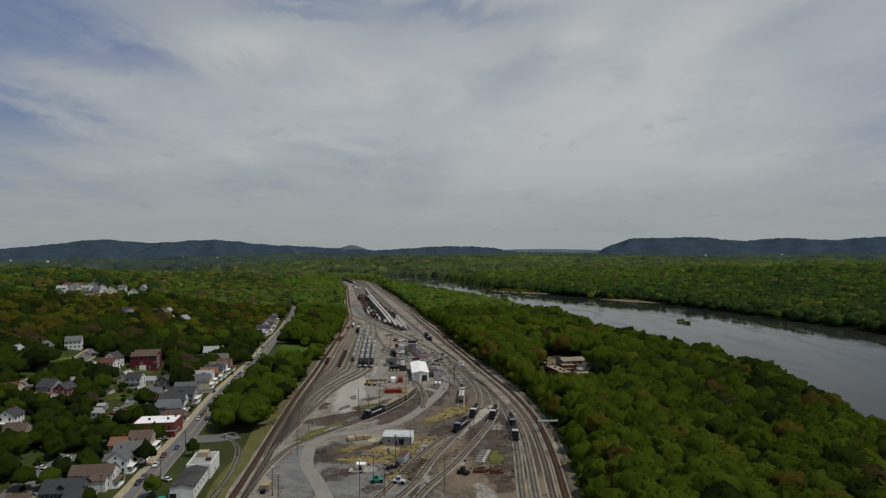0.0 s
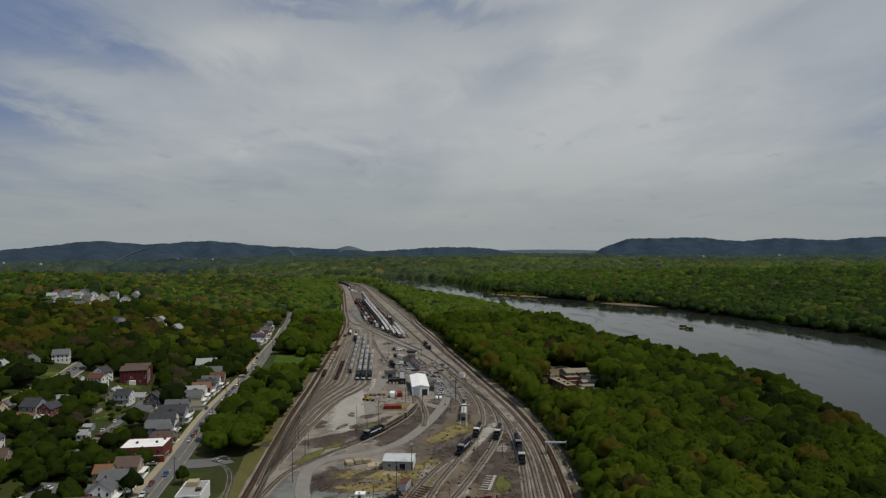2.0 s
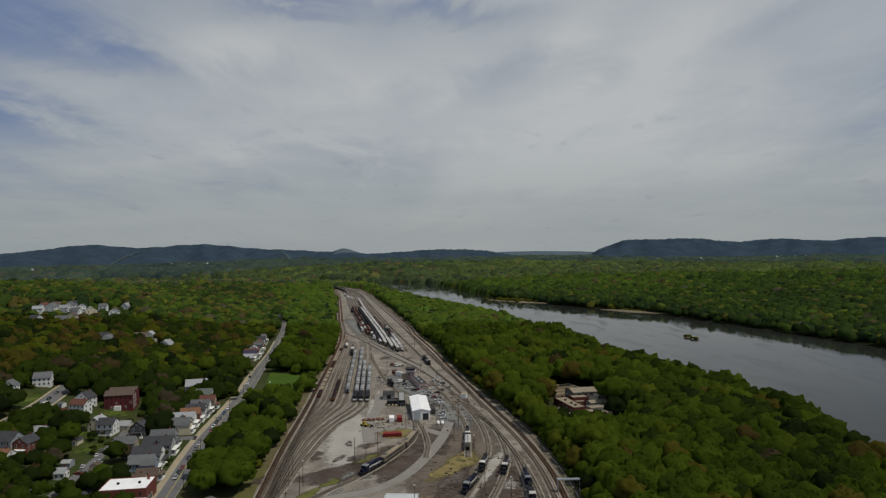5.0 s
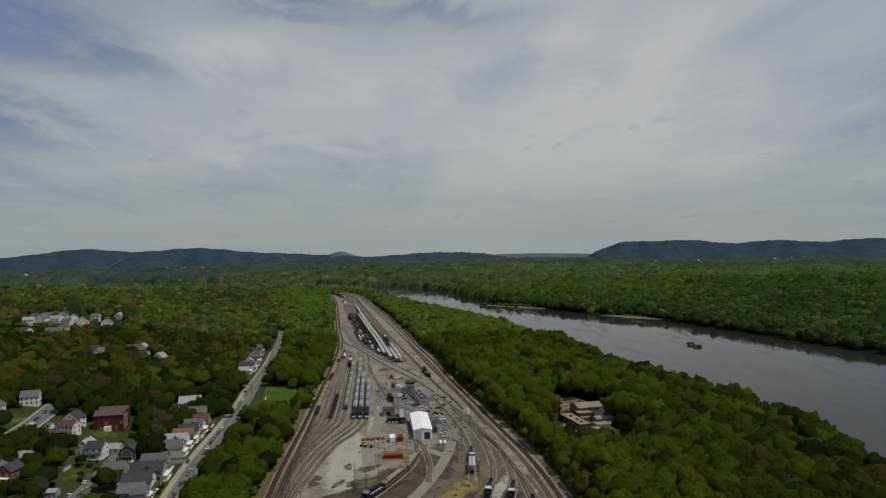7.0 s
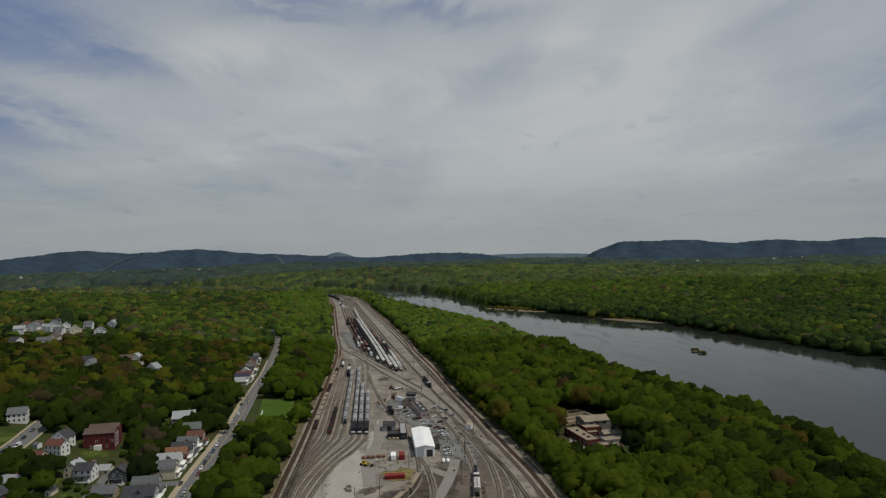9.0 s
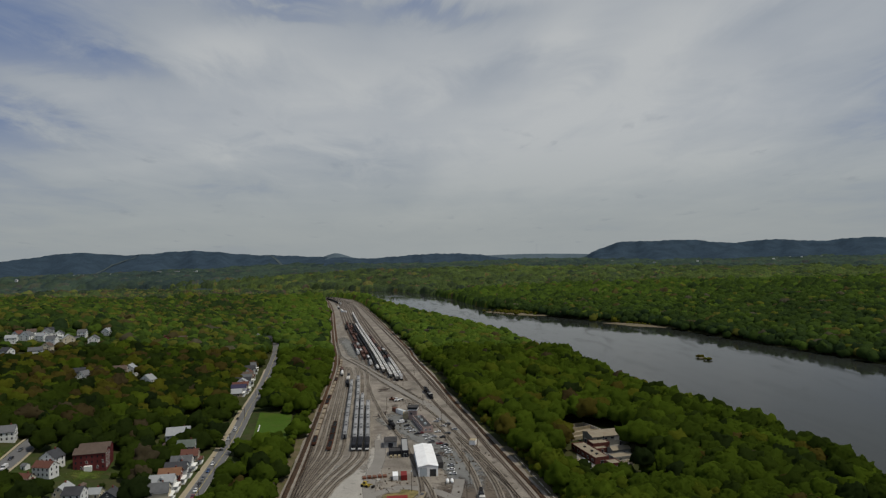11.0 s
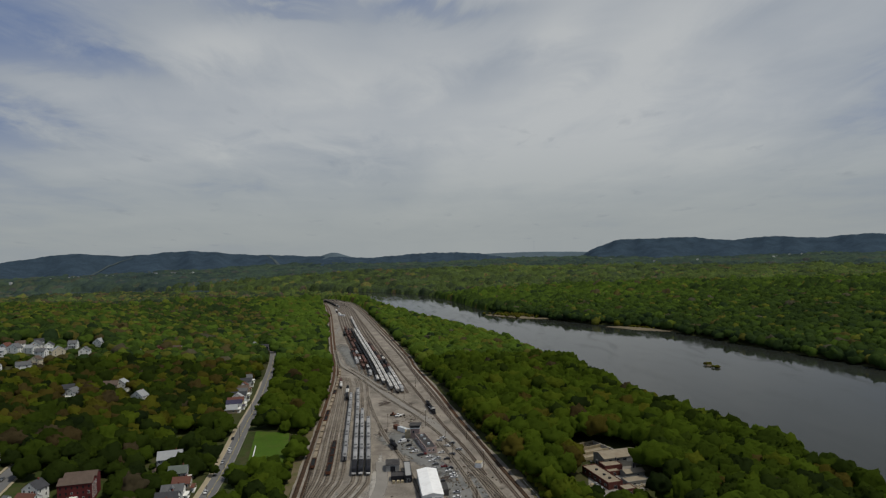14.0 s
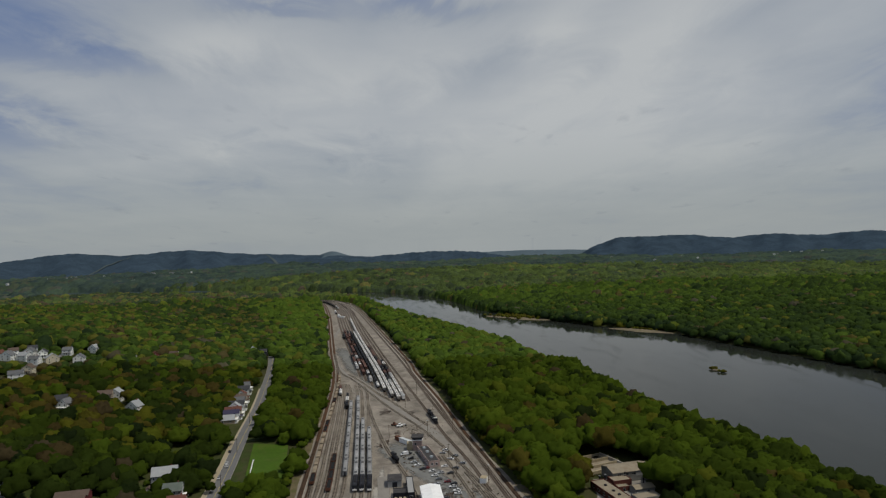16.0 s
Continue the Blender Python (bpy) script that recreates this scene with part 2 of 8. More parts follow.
ballast = surface("ballast", (0.245, 0.222, 0.186), 0.95, 0.35, 12.0, fine=0.8, bump=0.05, stain=((0.09, 0.078, 0.06), 0.7, 14.0))
ballast_rust = surface("rusty_ballast", (0.088, 0.048, 0.027), 0.95, 0.3, 9.0, fine=0.8, bump=0.05)
ballast_grey = surface("yard_ballast", (0.205, 0.178, 0.143), 0.95, 0.35, 26.0, fine=0.8, bump=0.05, stain=((0.085, 0.066, 0.050), 0.7, 30.0))
ballast_dark = surface("oily_ballast", (0.185, 0.160, 0.130), 0.95, 0.4, 14.0, fine=0.8, bump=0.05, stain=((0.075, 0.064, 0.05), 0.7, 16.0))
tie_wood = surface("tie_wood", (0.065, 0.048, 0.034), 0.9, 0.3, 2.0, island=0.7)
worn_ballast = surface("worn_ballast", (0.120, 0.096, 0.076), 0.95, 0.35, 40.0, fine=1.5, bump=0.05, stain=((0.075, 0.056, 0.042), 0.6, 45.0))
dusty_tie = surface("dusty_tie", (0.180, 0.155, 0.124), 0.9, 0.35, 6.0, island=0.6)
rail_steel = surface("rail_steel", (0.024, 0.017, 0.013), 0.6, 0.25, 4.0, metal=0.2)
weeds = surface("weeds", (0.215, 0.172, 0.070), 0.95, 0.5, 6.0, fine=0.8, stain=((0.09, 0.085, 0.035), 0.8, 4.0))
green_weeds = surface("green_weeds", (0.10, 0.105, 0.03), 0.95, 0.35, 6.0, fine=0.8, stain=((0.16, 0.14, 0.05), 0.6, 4.0))
asphalt = surface("asphalt", (0.135, 0.133, 0.13), 0.9, 0.15, 12.0, fine=1.0, stain=((0.14, 0.14, 0.14), 0.5, 8.0))
concrete = surface("concrete", (0.36, 0.335, 0.29), 0.9, 0.15, 5.0, fine=0.6, stain=((0.22, 0.20, 0.17), 0.4, 3.0))
sand = surface("sandbar", (0.17, 0.14, 0.095), 0.95, 0.4, 8.0, stain=((0.09, 0.085, 0.03), 0.8, 6.0))
# hill woods blued and paled for the air between: haze as base colour
haze_a = surface("hazed_hill_woods", (0.036, 0.056, 0.077), 1.0, 0.34, 90.0, fine=14.0, gloss=0.0, bump=3.0)
haze_b = surface("far_hazed_hills", (0.085, 0.115, 0.135), 1.0, 0.2, 200.0, fine=30.0, gloss=0.0)

water = bpy.data.materials.new("river_water")
water.use_nodes = True
_t = water.node_tree
_b = _t.nodes["Principled BSDF"]
_b.inputs["Base Color"].default_value = (0.022, 0.025, 0.021, 1)
_b.inputs["Roughness"].default_value = 0.06
_b.inputs["IOR"].default_value = 1.33
_b.inputs["Specular IOR Level"].default_value = 0.22
_g = _t.nodes.new("ShaderNodeNewGeometry")
_n = _t.nodes.new("ShaderNodeTexNoise")
_n.inputs["Scale"].default_value, _n.inputs["Detail"].default_value = 0.40, 5.0
_t.links.new(_g.outputs["Position"], _n.inputs["Vector"])
_p = _t.nodes.new("ShaderNodeBump")
_p.inputs["Strength"].default_value, _p.inputs["Distance"].default_value = 0.12, 0.2
_t.links.new(_n.outputs["Fac"], _p.inputs["Height"])
_t.links.new(_p.outputs[0], _b.inputs["Normal"])
_w = _t.nodes.new("ShaderNodeTexNoise")
_w.inputs["Scale"].default_value, _w.inputs["Detail"].default_value, _w.inputs["Distortion"].default_value = 0.012, 6.0, 1.2
_m = _t.nodes.new("ShaderNodeMapping")
_m.inputs["Rotation"].default_value, _m.inputs["Scale"].default_value = (0, 0, radians(-20)), (3.4, 0.9, 1.0)
_r = _t.nodes.new("ShaderNodeMapRange")
_r.inputs["From Min"].default_value, _r.inputs["From Max"].default_value, _r.inputs["To Min"].default_value, _r.inputs["To Max"].default_value = 0.47, 0.63, 0.02, 0.17
_t.links.new(_g.outputs["Position"], _m.inputs[0])
_t.links.new(_m.outputs[0], _w.inputs["Vector"])
_t.links.new(_w.outputs["Fac"], _r.inputs["Value"])
_t.links.new(_r.outputs[0], _b.inputs["Roughness"])

# ---- the lie of the land ----
YL = np.array([-900, 200, 239, 337, 470, 580, 724, 862, 990, 1180, 1480, 1755, 1890, 2010, 2400.])
XL = np.array([-78, -78, -80, -88, -97, -104, -114, -128, -151, -181, -229, -281, -325, -430, -1400.])    # the yard's west main line
YR = np.array([-900, 200, 238, 276, 320, 355, 406, 461, 500, 552, 615, 710, 845, 925, 1210, 1540, 1740, 1850, 1950, 2100.])
XR = np.array([44, 45, 46, 49, 51, 50, 45, 36, 29, 19, 7, -8, -32, -44, -98, -162, -212, -270, -400, -900.])   # the yard's river main line
YS = np.array([-900, 241, 285, 324, 379, 417, 514, 607, 689, 770, 862, 935, 1100, 1600.])
XS = np.array([-70, -117.5, -123.5, -128.5, -137.5, -142, -151, -164, -174, -187, -203, -219, -262, -420.])    # the street
YB = np.array([-900, 200, 296, 382, 450, 540, 600, 640, 712, 790, 900, 1040, 1199, 1414, 1700, 1900, 2050, 2150, 2300.])
XB = np.array([60, 190, 203, 213, 224, 212, 186, 176, 156, 150, 122, 94, 40, -55, -145, -215, -330, -520, -1300.])   # near bank
YF = np.array([-900, 200, 400, 600, 710, 759, 809, 908, 1037, 1130, 1200, 1300, 1514, 1737, 1934, 2035, 2160, 2300, 2420, 2700.])
XF = np.array([620, 565, 540, 518, 497, 484, 471, 436, 392, 372, 290, 225, 112, 66, 0, -66, -172, -420, -800, -2500.])   # far bank


def smooth(v, a, b):
    s = np.clip((v - a) / (b - a), 0, 1)
    return s * s * (3 - 2 * s)


def swell(x, y, s, k=0.0):
    return (np.sin(x / s + 1.3 * np.sin(y / s * 0.7 + k)) + np.sin(y / s * 1.17 + 2.1 + 1.1 * np.sin(x / s * 0.63 + k)) + np.sin((x + y) / s * 0.53 + k)) / 3


def height(x, y):
    x, y = np.asarray(x, float), np.asarray(y, float)
    xl, xr, xs, xb, xf = (np.interp(y, a, b) for a, b in ((YL, XL), (YR, XR), (YS, XS), (YB, XB), (YF, XF)))
    street = np.clip((y - 250) * 0.0105, 0, 7.5) * (1 - smooth(y, 1000, 2000))
    west = street * smooth(xl - 6 - x, 0, 35)
    d = np.maximum(xs - 14 - x, 0)
    fall = 1 - 0.96 * smooth(y, 820, 2050)
    rise = 44 * (1 - np.exp(-(d / 210.0) ** 1.5)) * fall
    west = west + rise + 5 * swell(x, y, 95) * smooth(d, 30, 250) - 12 * smooth(y, 1900, 2900)
    east = -2.6 * smooth(x, xr + 12, xr + 40)
    bank = 34 * (1 - np.exp(-np.maximum(x - xf, 0) / 420.0)) + 11 * swell(x, y, 260, 1.0) * smooth(x - xf, 60, 500)
    bank = -3.0 + 2.2 * smooth(x - xf, 0, 12) + np.maximum(bank, -0.5) * smooth(x - xf, 5, 60)
    h = np.where(x < xl - 5, west, np.where(x > xr + 10, east, 0.0))
    h = np.where(x > xb, np.maximum(-8.0, -2.6 - 0.35 * (x - xb)), h)
    h = np.where(x > xf - 18, -8.0 + 5.0 * smooth(x - xf, -18, 0), h)
    return np.where(x > xf, bank, h)


def grid_axis(*spans):
    out = []
    for a, b, n in spans:
        out += list(np.linspace(a, b, n, endpoint=False))
    return np.array(out + [spans[-1][1]])


def mesh_from(name, verts, faces, mats, index=None, smooth_faces=False, tint=None):
    me = bpy.data.meshes.new(name)
    verts = np.asarray(verts, np.float32)
    if isinstance(faces, np.ndarray):
        k = faces.shape[1]
        me.vertices.add(len(verts))
        me.vertices.foreach_set("co", verts.ravel())
        me.loops.add(faces.size)
        me.loops.foreach_set("vertex_index", faces.astype(np.int32).ravel())
        me.polygons.add(len(faces))
        me.polygons.foreach_set("loop_start", np.arange(0, faces.size, k, dtype=np.int32))
        me.update(calc_edges=True)
    else:
        me.from_pydata([tuple(v) for v in verts], [], faces)
    for m in mats if isinstance(mats, (list, tuple)) else [mats]:
        me.materials.append(m)
    if index is not None:
        me.polygons.foreach_set("material_index", np.asarray(index, np.int32))
    if smooth_faces:
        me.polygons.foreach_set("use_smooth", np.ones(len(me.polygons), bool))
    if tint is not None:
        at = me.attributes.new("tint", "FLOAT", "POINT")
        at.data.foreach_set("value", np.asarray(tint, np.float32))
    me.update()
    return me


# floor beyond 2500 m, coloured with the same painted haze as the skyline woods
woods_floor = surface("hazed_woods_floor", (0.034, 0.052, 0.048), 1.0, 0.3, 120.0, fine=20.0)
gx = grid_axis((-4900, -1500, 22), (-1500, -480, 60), (-480, 240, 120), (240, 560, 40), (560, 1500, 50), (1500, 4900, 28))
gy = grid_axis((-900, 140, 24), (140, 1000, 144), (1000, 2400, 94), (2400, 4750, 60))
GX, GY = np.meshgrid(gx, gy)
GZ = height(GX, GY)
inside = (GX > np.interp(GY, YL, XL) - 6) & (GX < np.interp(GY, YR, XR) + 7) & (GY < 2010)
GZ = np.where(inside, GZ - 0.5, GZ)
nx, ny = len(gx), len(gy)
idx = np.arange(nx * ny).reshape(ny, nx)
quads = np.stack([idx[:-1, :-1], idx[:-1, 1:], idx[1:, 1:], idx[1:, :-1]], -1).reshape(-1, 4)
cx, cy = (GX[:-1, :-1] + GX[1:, 1:]).ravel() / 2, (GY[:-1, :-1] + GY[1:, 1:]).ravel() / 2
town = (cx < np.interp(cy, YL, XL) - 24) & (cx > -300) & (cy < 610)
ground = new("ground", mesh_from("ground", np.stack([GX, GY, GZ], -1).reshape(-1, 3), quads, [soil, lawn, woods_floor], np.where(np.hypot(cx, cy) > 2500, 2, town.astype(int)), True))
tagged(ground, "rolling river valley ground of soil, leaf litter and rough grass", "ground", kind="structure")


def ribbon(name, left, right, lift, material, label, category, parent=None, kind="structure", drape=True):
    """A sheet between two lines of the same number of points."""
    pts = []
    for a, b in zip(left, right):
        for p in (a, b):
            pts.append((p[0], p[1], (float(height(p[0], p[1])) if drape else 0.0) + lift))
    faces = [(2 * i, 2 * i + 1, 2 * i + 3, 2 * i + 2) for i in range(len(left) - 1)]
    ob = new(name, mesh_from(name, pts, faces, material))
    tagged(ob, label, category, kind=kind)
    ob.parent = parent
    return ob


def spline(points, step=4.0):
    """A smooth line through the points, at even steps."""
    p = [np.array(q, float) for q in points]
    p = [2 * p[0] - p[1]] + p + [2 * p[-1] - p[-2]]
    fine = []
    for i in range(1, len(p) - 2):
        n = max(2, int(np.linalg.norm(p[i + 1] - p[i]) / 2.0))
        for k in range(n):
            t = k / n
            fine.append(0.5 * (2 * p[i] + (p[i + 1] - p[i - 1]) * t + (2 * p[i - 1] - 5 * p[i] + 4 * p[i + 1] - p[i + 2]) * t * t
                               + (3 * p[i] - p[i - 1] - 3 * p[i + 1] + p[i + 2]) * t ** 3))
    fine = np.array(fine + [p[-2]])
    s = np.concatenate([[0], np.cumsum(np.linalg.norm(np.diff(fine, axis=0), axis=1))])
    u = np.linspace(0, s[-1], max(2, int(s[-1] / step) + 1))
    return np.stack([np.interp(u, s, fine[:, 0]), np.interp(u, s, fine[:, 1])], 1)


def beside(line, d):
    """The line moved d metres to its right."""
    tan = np.gradient(line, axis=0)
    tan /= np.linalg.norm(tan, axis=1)[:, None]
    return line + d * np.stack([tan[:, 1], -tan[:, 0]], 1)


ys = np.concatenate([np.arange(120, 1000, 8.0), np.arange(1000, 1960, 12.0)])
yl, yr = np.interp(ys, YL, XL) - 3.6, np.interp(ys, YR, XR) + 4.2
wob = np.sin(ys / 23.0) + np.sin(ys / 9.0) * 0.6
ribbon("rail_yard_ground", np.stack([yl + wob * 0.6, ys], 1), np.stack([yr + wob * 0.7, ys], 1), 0.0, gravel, "grey gravel and cinder ground of a rail yard", "ground", drape=False)
me = mesh_from("river", [(-2600, -900, -4), (900, -900, -4), (900, 2700, -4), (-2600, 2700, -4)], [(0, 1, 2, 3)], water)
tagged(new("river", me), "wide calm grey river reflecting the sky", "river", kind="structure")

# ---- hills on the skyline ----
def ridge(name, material, dist, a0, a1, base, bumps, label, rough=4.0, cuts=()):
    """A long hill at that distance between two bearings (degrees from ahead, to the right), its crest a sum of soft bumps.
    cuts: cleared strips up its side, as bearing at the foot, bearing at the crest, width in degrees, height share of the foot."""
    PROFILE = ((0.0, -900), (0.2, -640), (0.45, -420), (0.72, -230), (0.92, -80), (1.0, 0), (0.7, 90))

    def place(deg, k):
        f, dd = PROFILE[k]
        crest = base + sum(hh * np.exp(-np.abs((deg - c) / w) ** 2) for c, w, hh in bumps)
        crest = crest + rough * (np.sin(deg * 3.1) * 0.4 + np.sin(deg * 9.7 + 1) * 0.25 + np.sin(deg * 41.0) * 0.14 + np.sin(deg * 67.0 + 2) * 0.12)
        wave = 1 + 0.10 * np.sin(deg * (1.7 + 0.4 * k) + k) * (0 < f < 0.95)
        r = dist + dd * (1 + 0.25 * np.sin(deg * 1.3 + 0.7))
        az = np.radians(deg)
        return np.stack([r * np.sin(az), r * np.cos(az), -15 + (crest + 15) * f * wave], -1)

    deg = np.linspace(a0, a1, 220)
    v = np.concatenate([place(deg, k) for k in range(len(PROFILE))])
    i = np.arange(len(v)).reshape(len(PROFILE), -1)
    q = np.stack([i[:-1, :-1], i[:-1, 1:], i[1:, 1:], i[1:, :-1]], -1).reshape(-1, 4)
    hill = tagged(new(name, mesh_from(name, v, q, material, smooth_faces=True)), label, "hill", kind="structure")
    for foot, top, wide, k0 in cuts:
        pts = []
        for s_ in np.linspace(0, 1, 12):
            u = k0 + (5 - k0) * s_
            k = min(4, int(u))
            for side in (-0.5, 0.5):
                d = foot + (top - foot) * s_ + side * wide
                p = place(np.array(d), k) * (1 - (u - k)) + place(np.array(d), k + 1) * (u - k)
                pts.append((p[0] * 0.997, p[1] * 0.997, p[2] + 1.5))
        strip = new("power_line_cut", mesh_from("power_line_cut", pts, [(2 * j, 2 * j + 1, 2 * j + 3, 2 * j + 2) for j in range(11)], cut_grass))
        tagged(strip, "pale grassy strip cut through hillside woods", "clearing", kind="structure")
    return hill


# the cut's grass is blued by the same painted haze
cut_grass = surface("cut_grass", (0.070, 0.088, 0.088), 1.0, 0.2, 60.0, gloss=0.0)
ridge("backdrop_hill_west", haze_a, 4700, -46, -3, 30, [(-44, 4, 74), (-38.8, 3.4, 66), (-33.6, 2.9, 42), (-31, 2.9, 37), (-28.4, 2.9, 78), (-25.8, 2.9, 39), (-23.2, 2.9, 47), (-20.6, 2.9, 66), (-18, 2.9, 54), (-15.4, 2.9, 34), (-12.8, 2.9, 40), (-10.2, 2.9, 25), (-7.6, 2.9, 25), (-5, 2.9, 17)], "long wooded mountain ridge in the distance, haze painted blue-green", cuts=((-27.2, -23.4, 0.16, 1), (-12.8, -14.0, 0.26, 2)))
ridge("backdrop_hill_knob", haze_b, 4850, -14, 18, 46, [(-8.2, 1.1, 34), (-8.2, 3.0, 26), (9.0, 8.0, 26)], "pale blue far mountain on the horizon, haze painted in", 1.0)
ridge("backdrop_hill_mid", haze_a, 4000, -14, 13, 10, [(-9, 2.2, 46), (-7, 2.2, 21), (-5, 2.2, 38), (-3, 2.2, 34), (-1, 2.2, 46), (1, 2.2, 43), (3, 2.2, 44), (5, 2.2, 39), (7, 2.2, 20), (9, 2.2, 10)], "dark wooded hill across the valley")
ridge("backdrop_hill_east", haze_a, 4550, 9, 46, 20, [(14.2, 0.9, 32), (15.4, 1.2, 47), (16.8, 1.6, 74), (18.6, 2.1, 74), (20.8, 2.3, 75), (23, 2.3, 75), (25.2, 2.3, 44), (27.4, 2.3, 71), (29.6, 2.3, 66), (31.8, 2.4, 37), (34.2, 2.8, 78), (37.5, 3.6, 62), (41, 4, 61), (45, 4, 90)], "dark blue flat-topped wooded mountain, distance haze painted in")

# ---- small building kit ----
def boxes(bm, *specs):
    """Boxes given as x0, x1, y0, y1, z0, z1 into one bmesh."""
    for x0, x1, y0, y1, z0, z1 in specs:
        v = [bm.verts.new(p) for p in ((x0, y0, z0), (x1, y0, z0), (x1, y1, z0), (x0, y1, z0), (x0, y0, z1), (x1, y0, z1), (x1, y1, z1), (x0, y1, z1))]
        for f in ((3, 2, 1, 0), (4, 5, 6, 7), (0, 1, 5, 4), (1, 2, 6, 5), (2, 3, 7, 6), (3, 0, 4, 7)):
            bm.faces.new([v[i] for i in f])
    return bm


def box(*spec, bevel=0.0):
    bm = boxes(bmesh.new(), spec)
    if bevel:
        bmesh.ops.bevel(bm, geom=bm.edges[:], offset=bevel, segments=2, affect="EDGES", profile=0.6)
    return bm


def rod(x, y, z0, z1, r0, r1, n=8):
    bm = bmesh.new()
    bmesh.ops.create_cone(bm, cap_ends=True, segments=n, radius1=r0, radius2=r1, depth=z1 - z0, matrix=Matrix.Translation((x, y, (z0 + z1) / 2)))
    return bm


def barrel(axis, length, r, n=14, at=(0, 0, 0), dome=0.0):
    """A lying cylinder along x or y, with bulged ends."""
    bm = bmesh.new()
    rings = [(-0.5 * length - dome, 0.02), (-0.5 * length - dome * 0.7, 0.55), (-0.5 * length, 1.0), (0.5 * length, 1.0), (0.5 * length + dome * 0.7, 0.55), (0.5 * length + dome, 0.02)] if dome else [(-0.5 * length, 1), (0.5 * length, 1)]
    loops = []
    for u, k in rings:
        loop = []
        for i in range(n):
            a = 2 * math.pi * i / n
            p = (u, math.cos(a) * r * k, math.sin(a) * r * k) if axis == "x" else (-math.cos(a) * r * k, u, math.sin(a) * r * k)
            loop.append(bm.verts.new((p[0] + at[0], p[1] + at[1], p[2] + at[2])))
        loops.append(loop)
    for a, b in zip(loops, loops[1:]):
        for i in range(n):
            bm.faces.new((a[i], a[(i + 1) % n], b[(i + 1) % n], b[i]))
    bm.faces.new(loops[0])
    bm.faces.new(loops[-1])
    bmesh.ops.recalc_face_normals(bm, faces=bm.faces[:])
    return bm


def extruded(profile, y0, y1):
    """A profile of (x, z) pulled along y."""
    bm = bmesh.new()
    a = [bm.verts.new((x, y0, z)) for x, z in profile]
    b = [bm.verts.new((x, y1, z)) for x, z in profile]
    n = len(profile)
    for i in range(n):
        bm.faces.new((a[i], a[(i + 1) % n], b[(i + 1) % n], b[i]))
    bm.faces.new(a)
    bm.faces.new(b)
    bmesh.ops.recalc_face_normals(bm, faces=bm.faces[:])
    return bm


def part(name, bm, material, parent, label="", shade=False):
    me = bpy.data.meshes.new(name)
    bm.to_mesh(me)
    bm.free()
    me.materials.append(material)
    if shade:
        me.polygons.foreach_set("use_smooth", np.ones(len(me.polygons), bool))
    ob = new(name, me)
    ob.parent = parent
    if label:
        ob["label"] = label
    return ob


def thing(name, label, category, m=None, group="", kind=""):
    ob = new(name)
    ob.empty_display_size = 0.5
    tagged(ob, label, category, group, kind)
    if m is not None:
        ob.matrix_world = m
    return ob


FOOT = []          # x, y, radius kept clear of trees


def stand(x, y, rz=0.0, lift=0.0, clear=0.0):
    if clear:
        FOOT.append((x, y, clear))
    return pose(x, y, float(height(x, y)) + lift, 0, 0, rz)


# ---- railway tracks ----
L1 = spline([(-78, 120), (-79, 215), (-80.1, 239), (-82.8, 275), (-88.2, 337), (-93, 398), (-96.8, 469), (-100.7, 529), (-105.5, 600), (-113, 700), (-120.5, 790), (-132, 880), (-151, 990), (-181, 1180), (-229, 1480), (-277, 1720), (-330, 1880), (-430, 1990)])
R1 = spline([(44, 120), (45, 200), (46.2, 238), (49, 276), (50.7, 318), (50.1, 355), (44.9, 406), (35.5, 460), (27.5, 505), (19.5, 552), (7.0, 620), (-8, 715), (-32, 845), (-43, 925), (-98, 1215), (-160, 1530), (-212, 1735), (-290, 1860), (-430, 1945)])
SPINE = spline([(-51, 712), (-74.5, 850), (-98.6, 980), (-132, 1160), (-166, 1361), (-196, 1540), (-240, 1720), (-310, 1860), (-430, 1968)])
TRACKS = {}


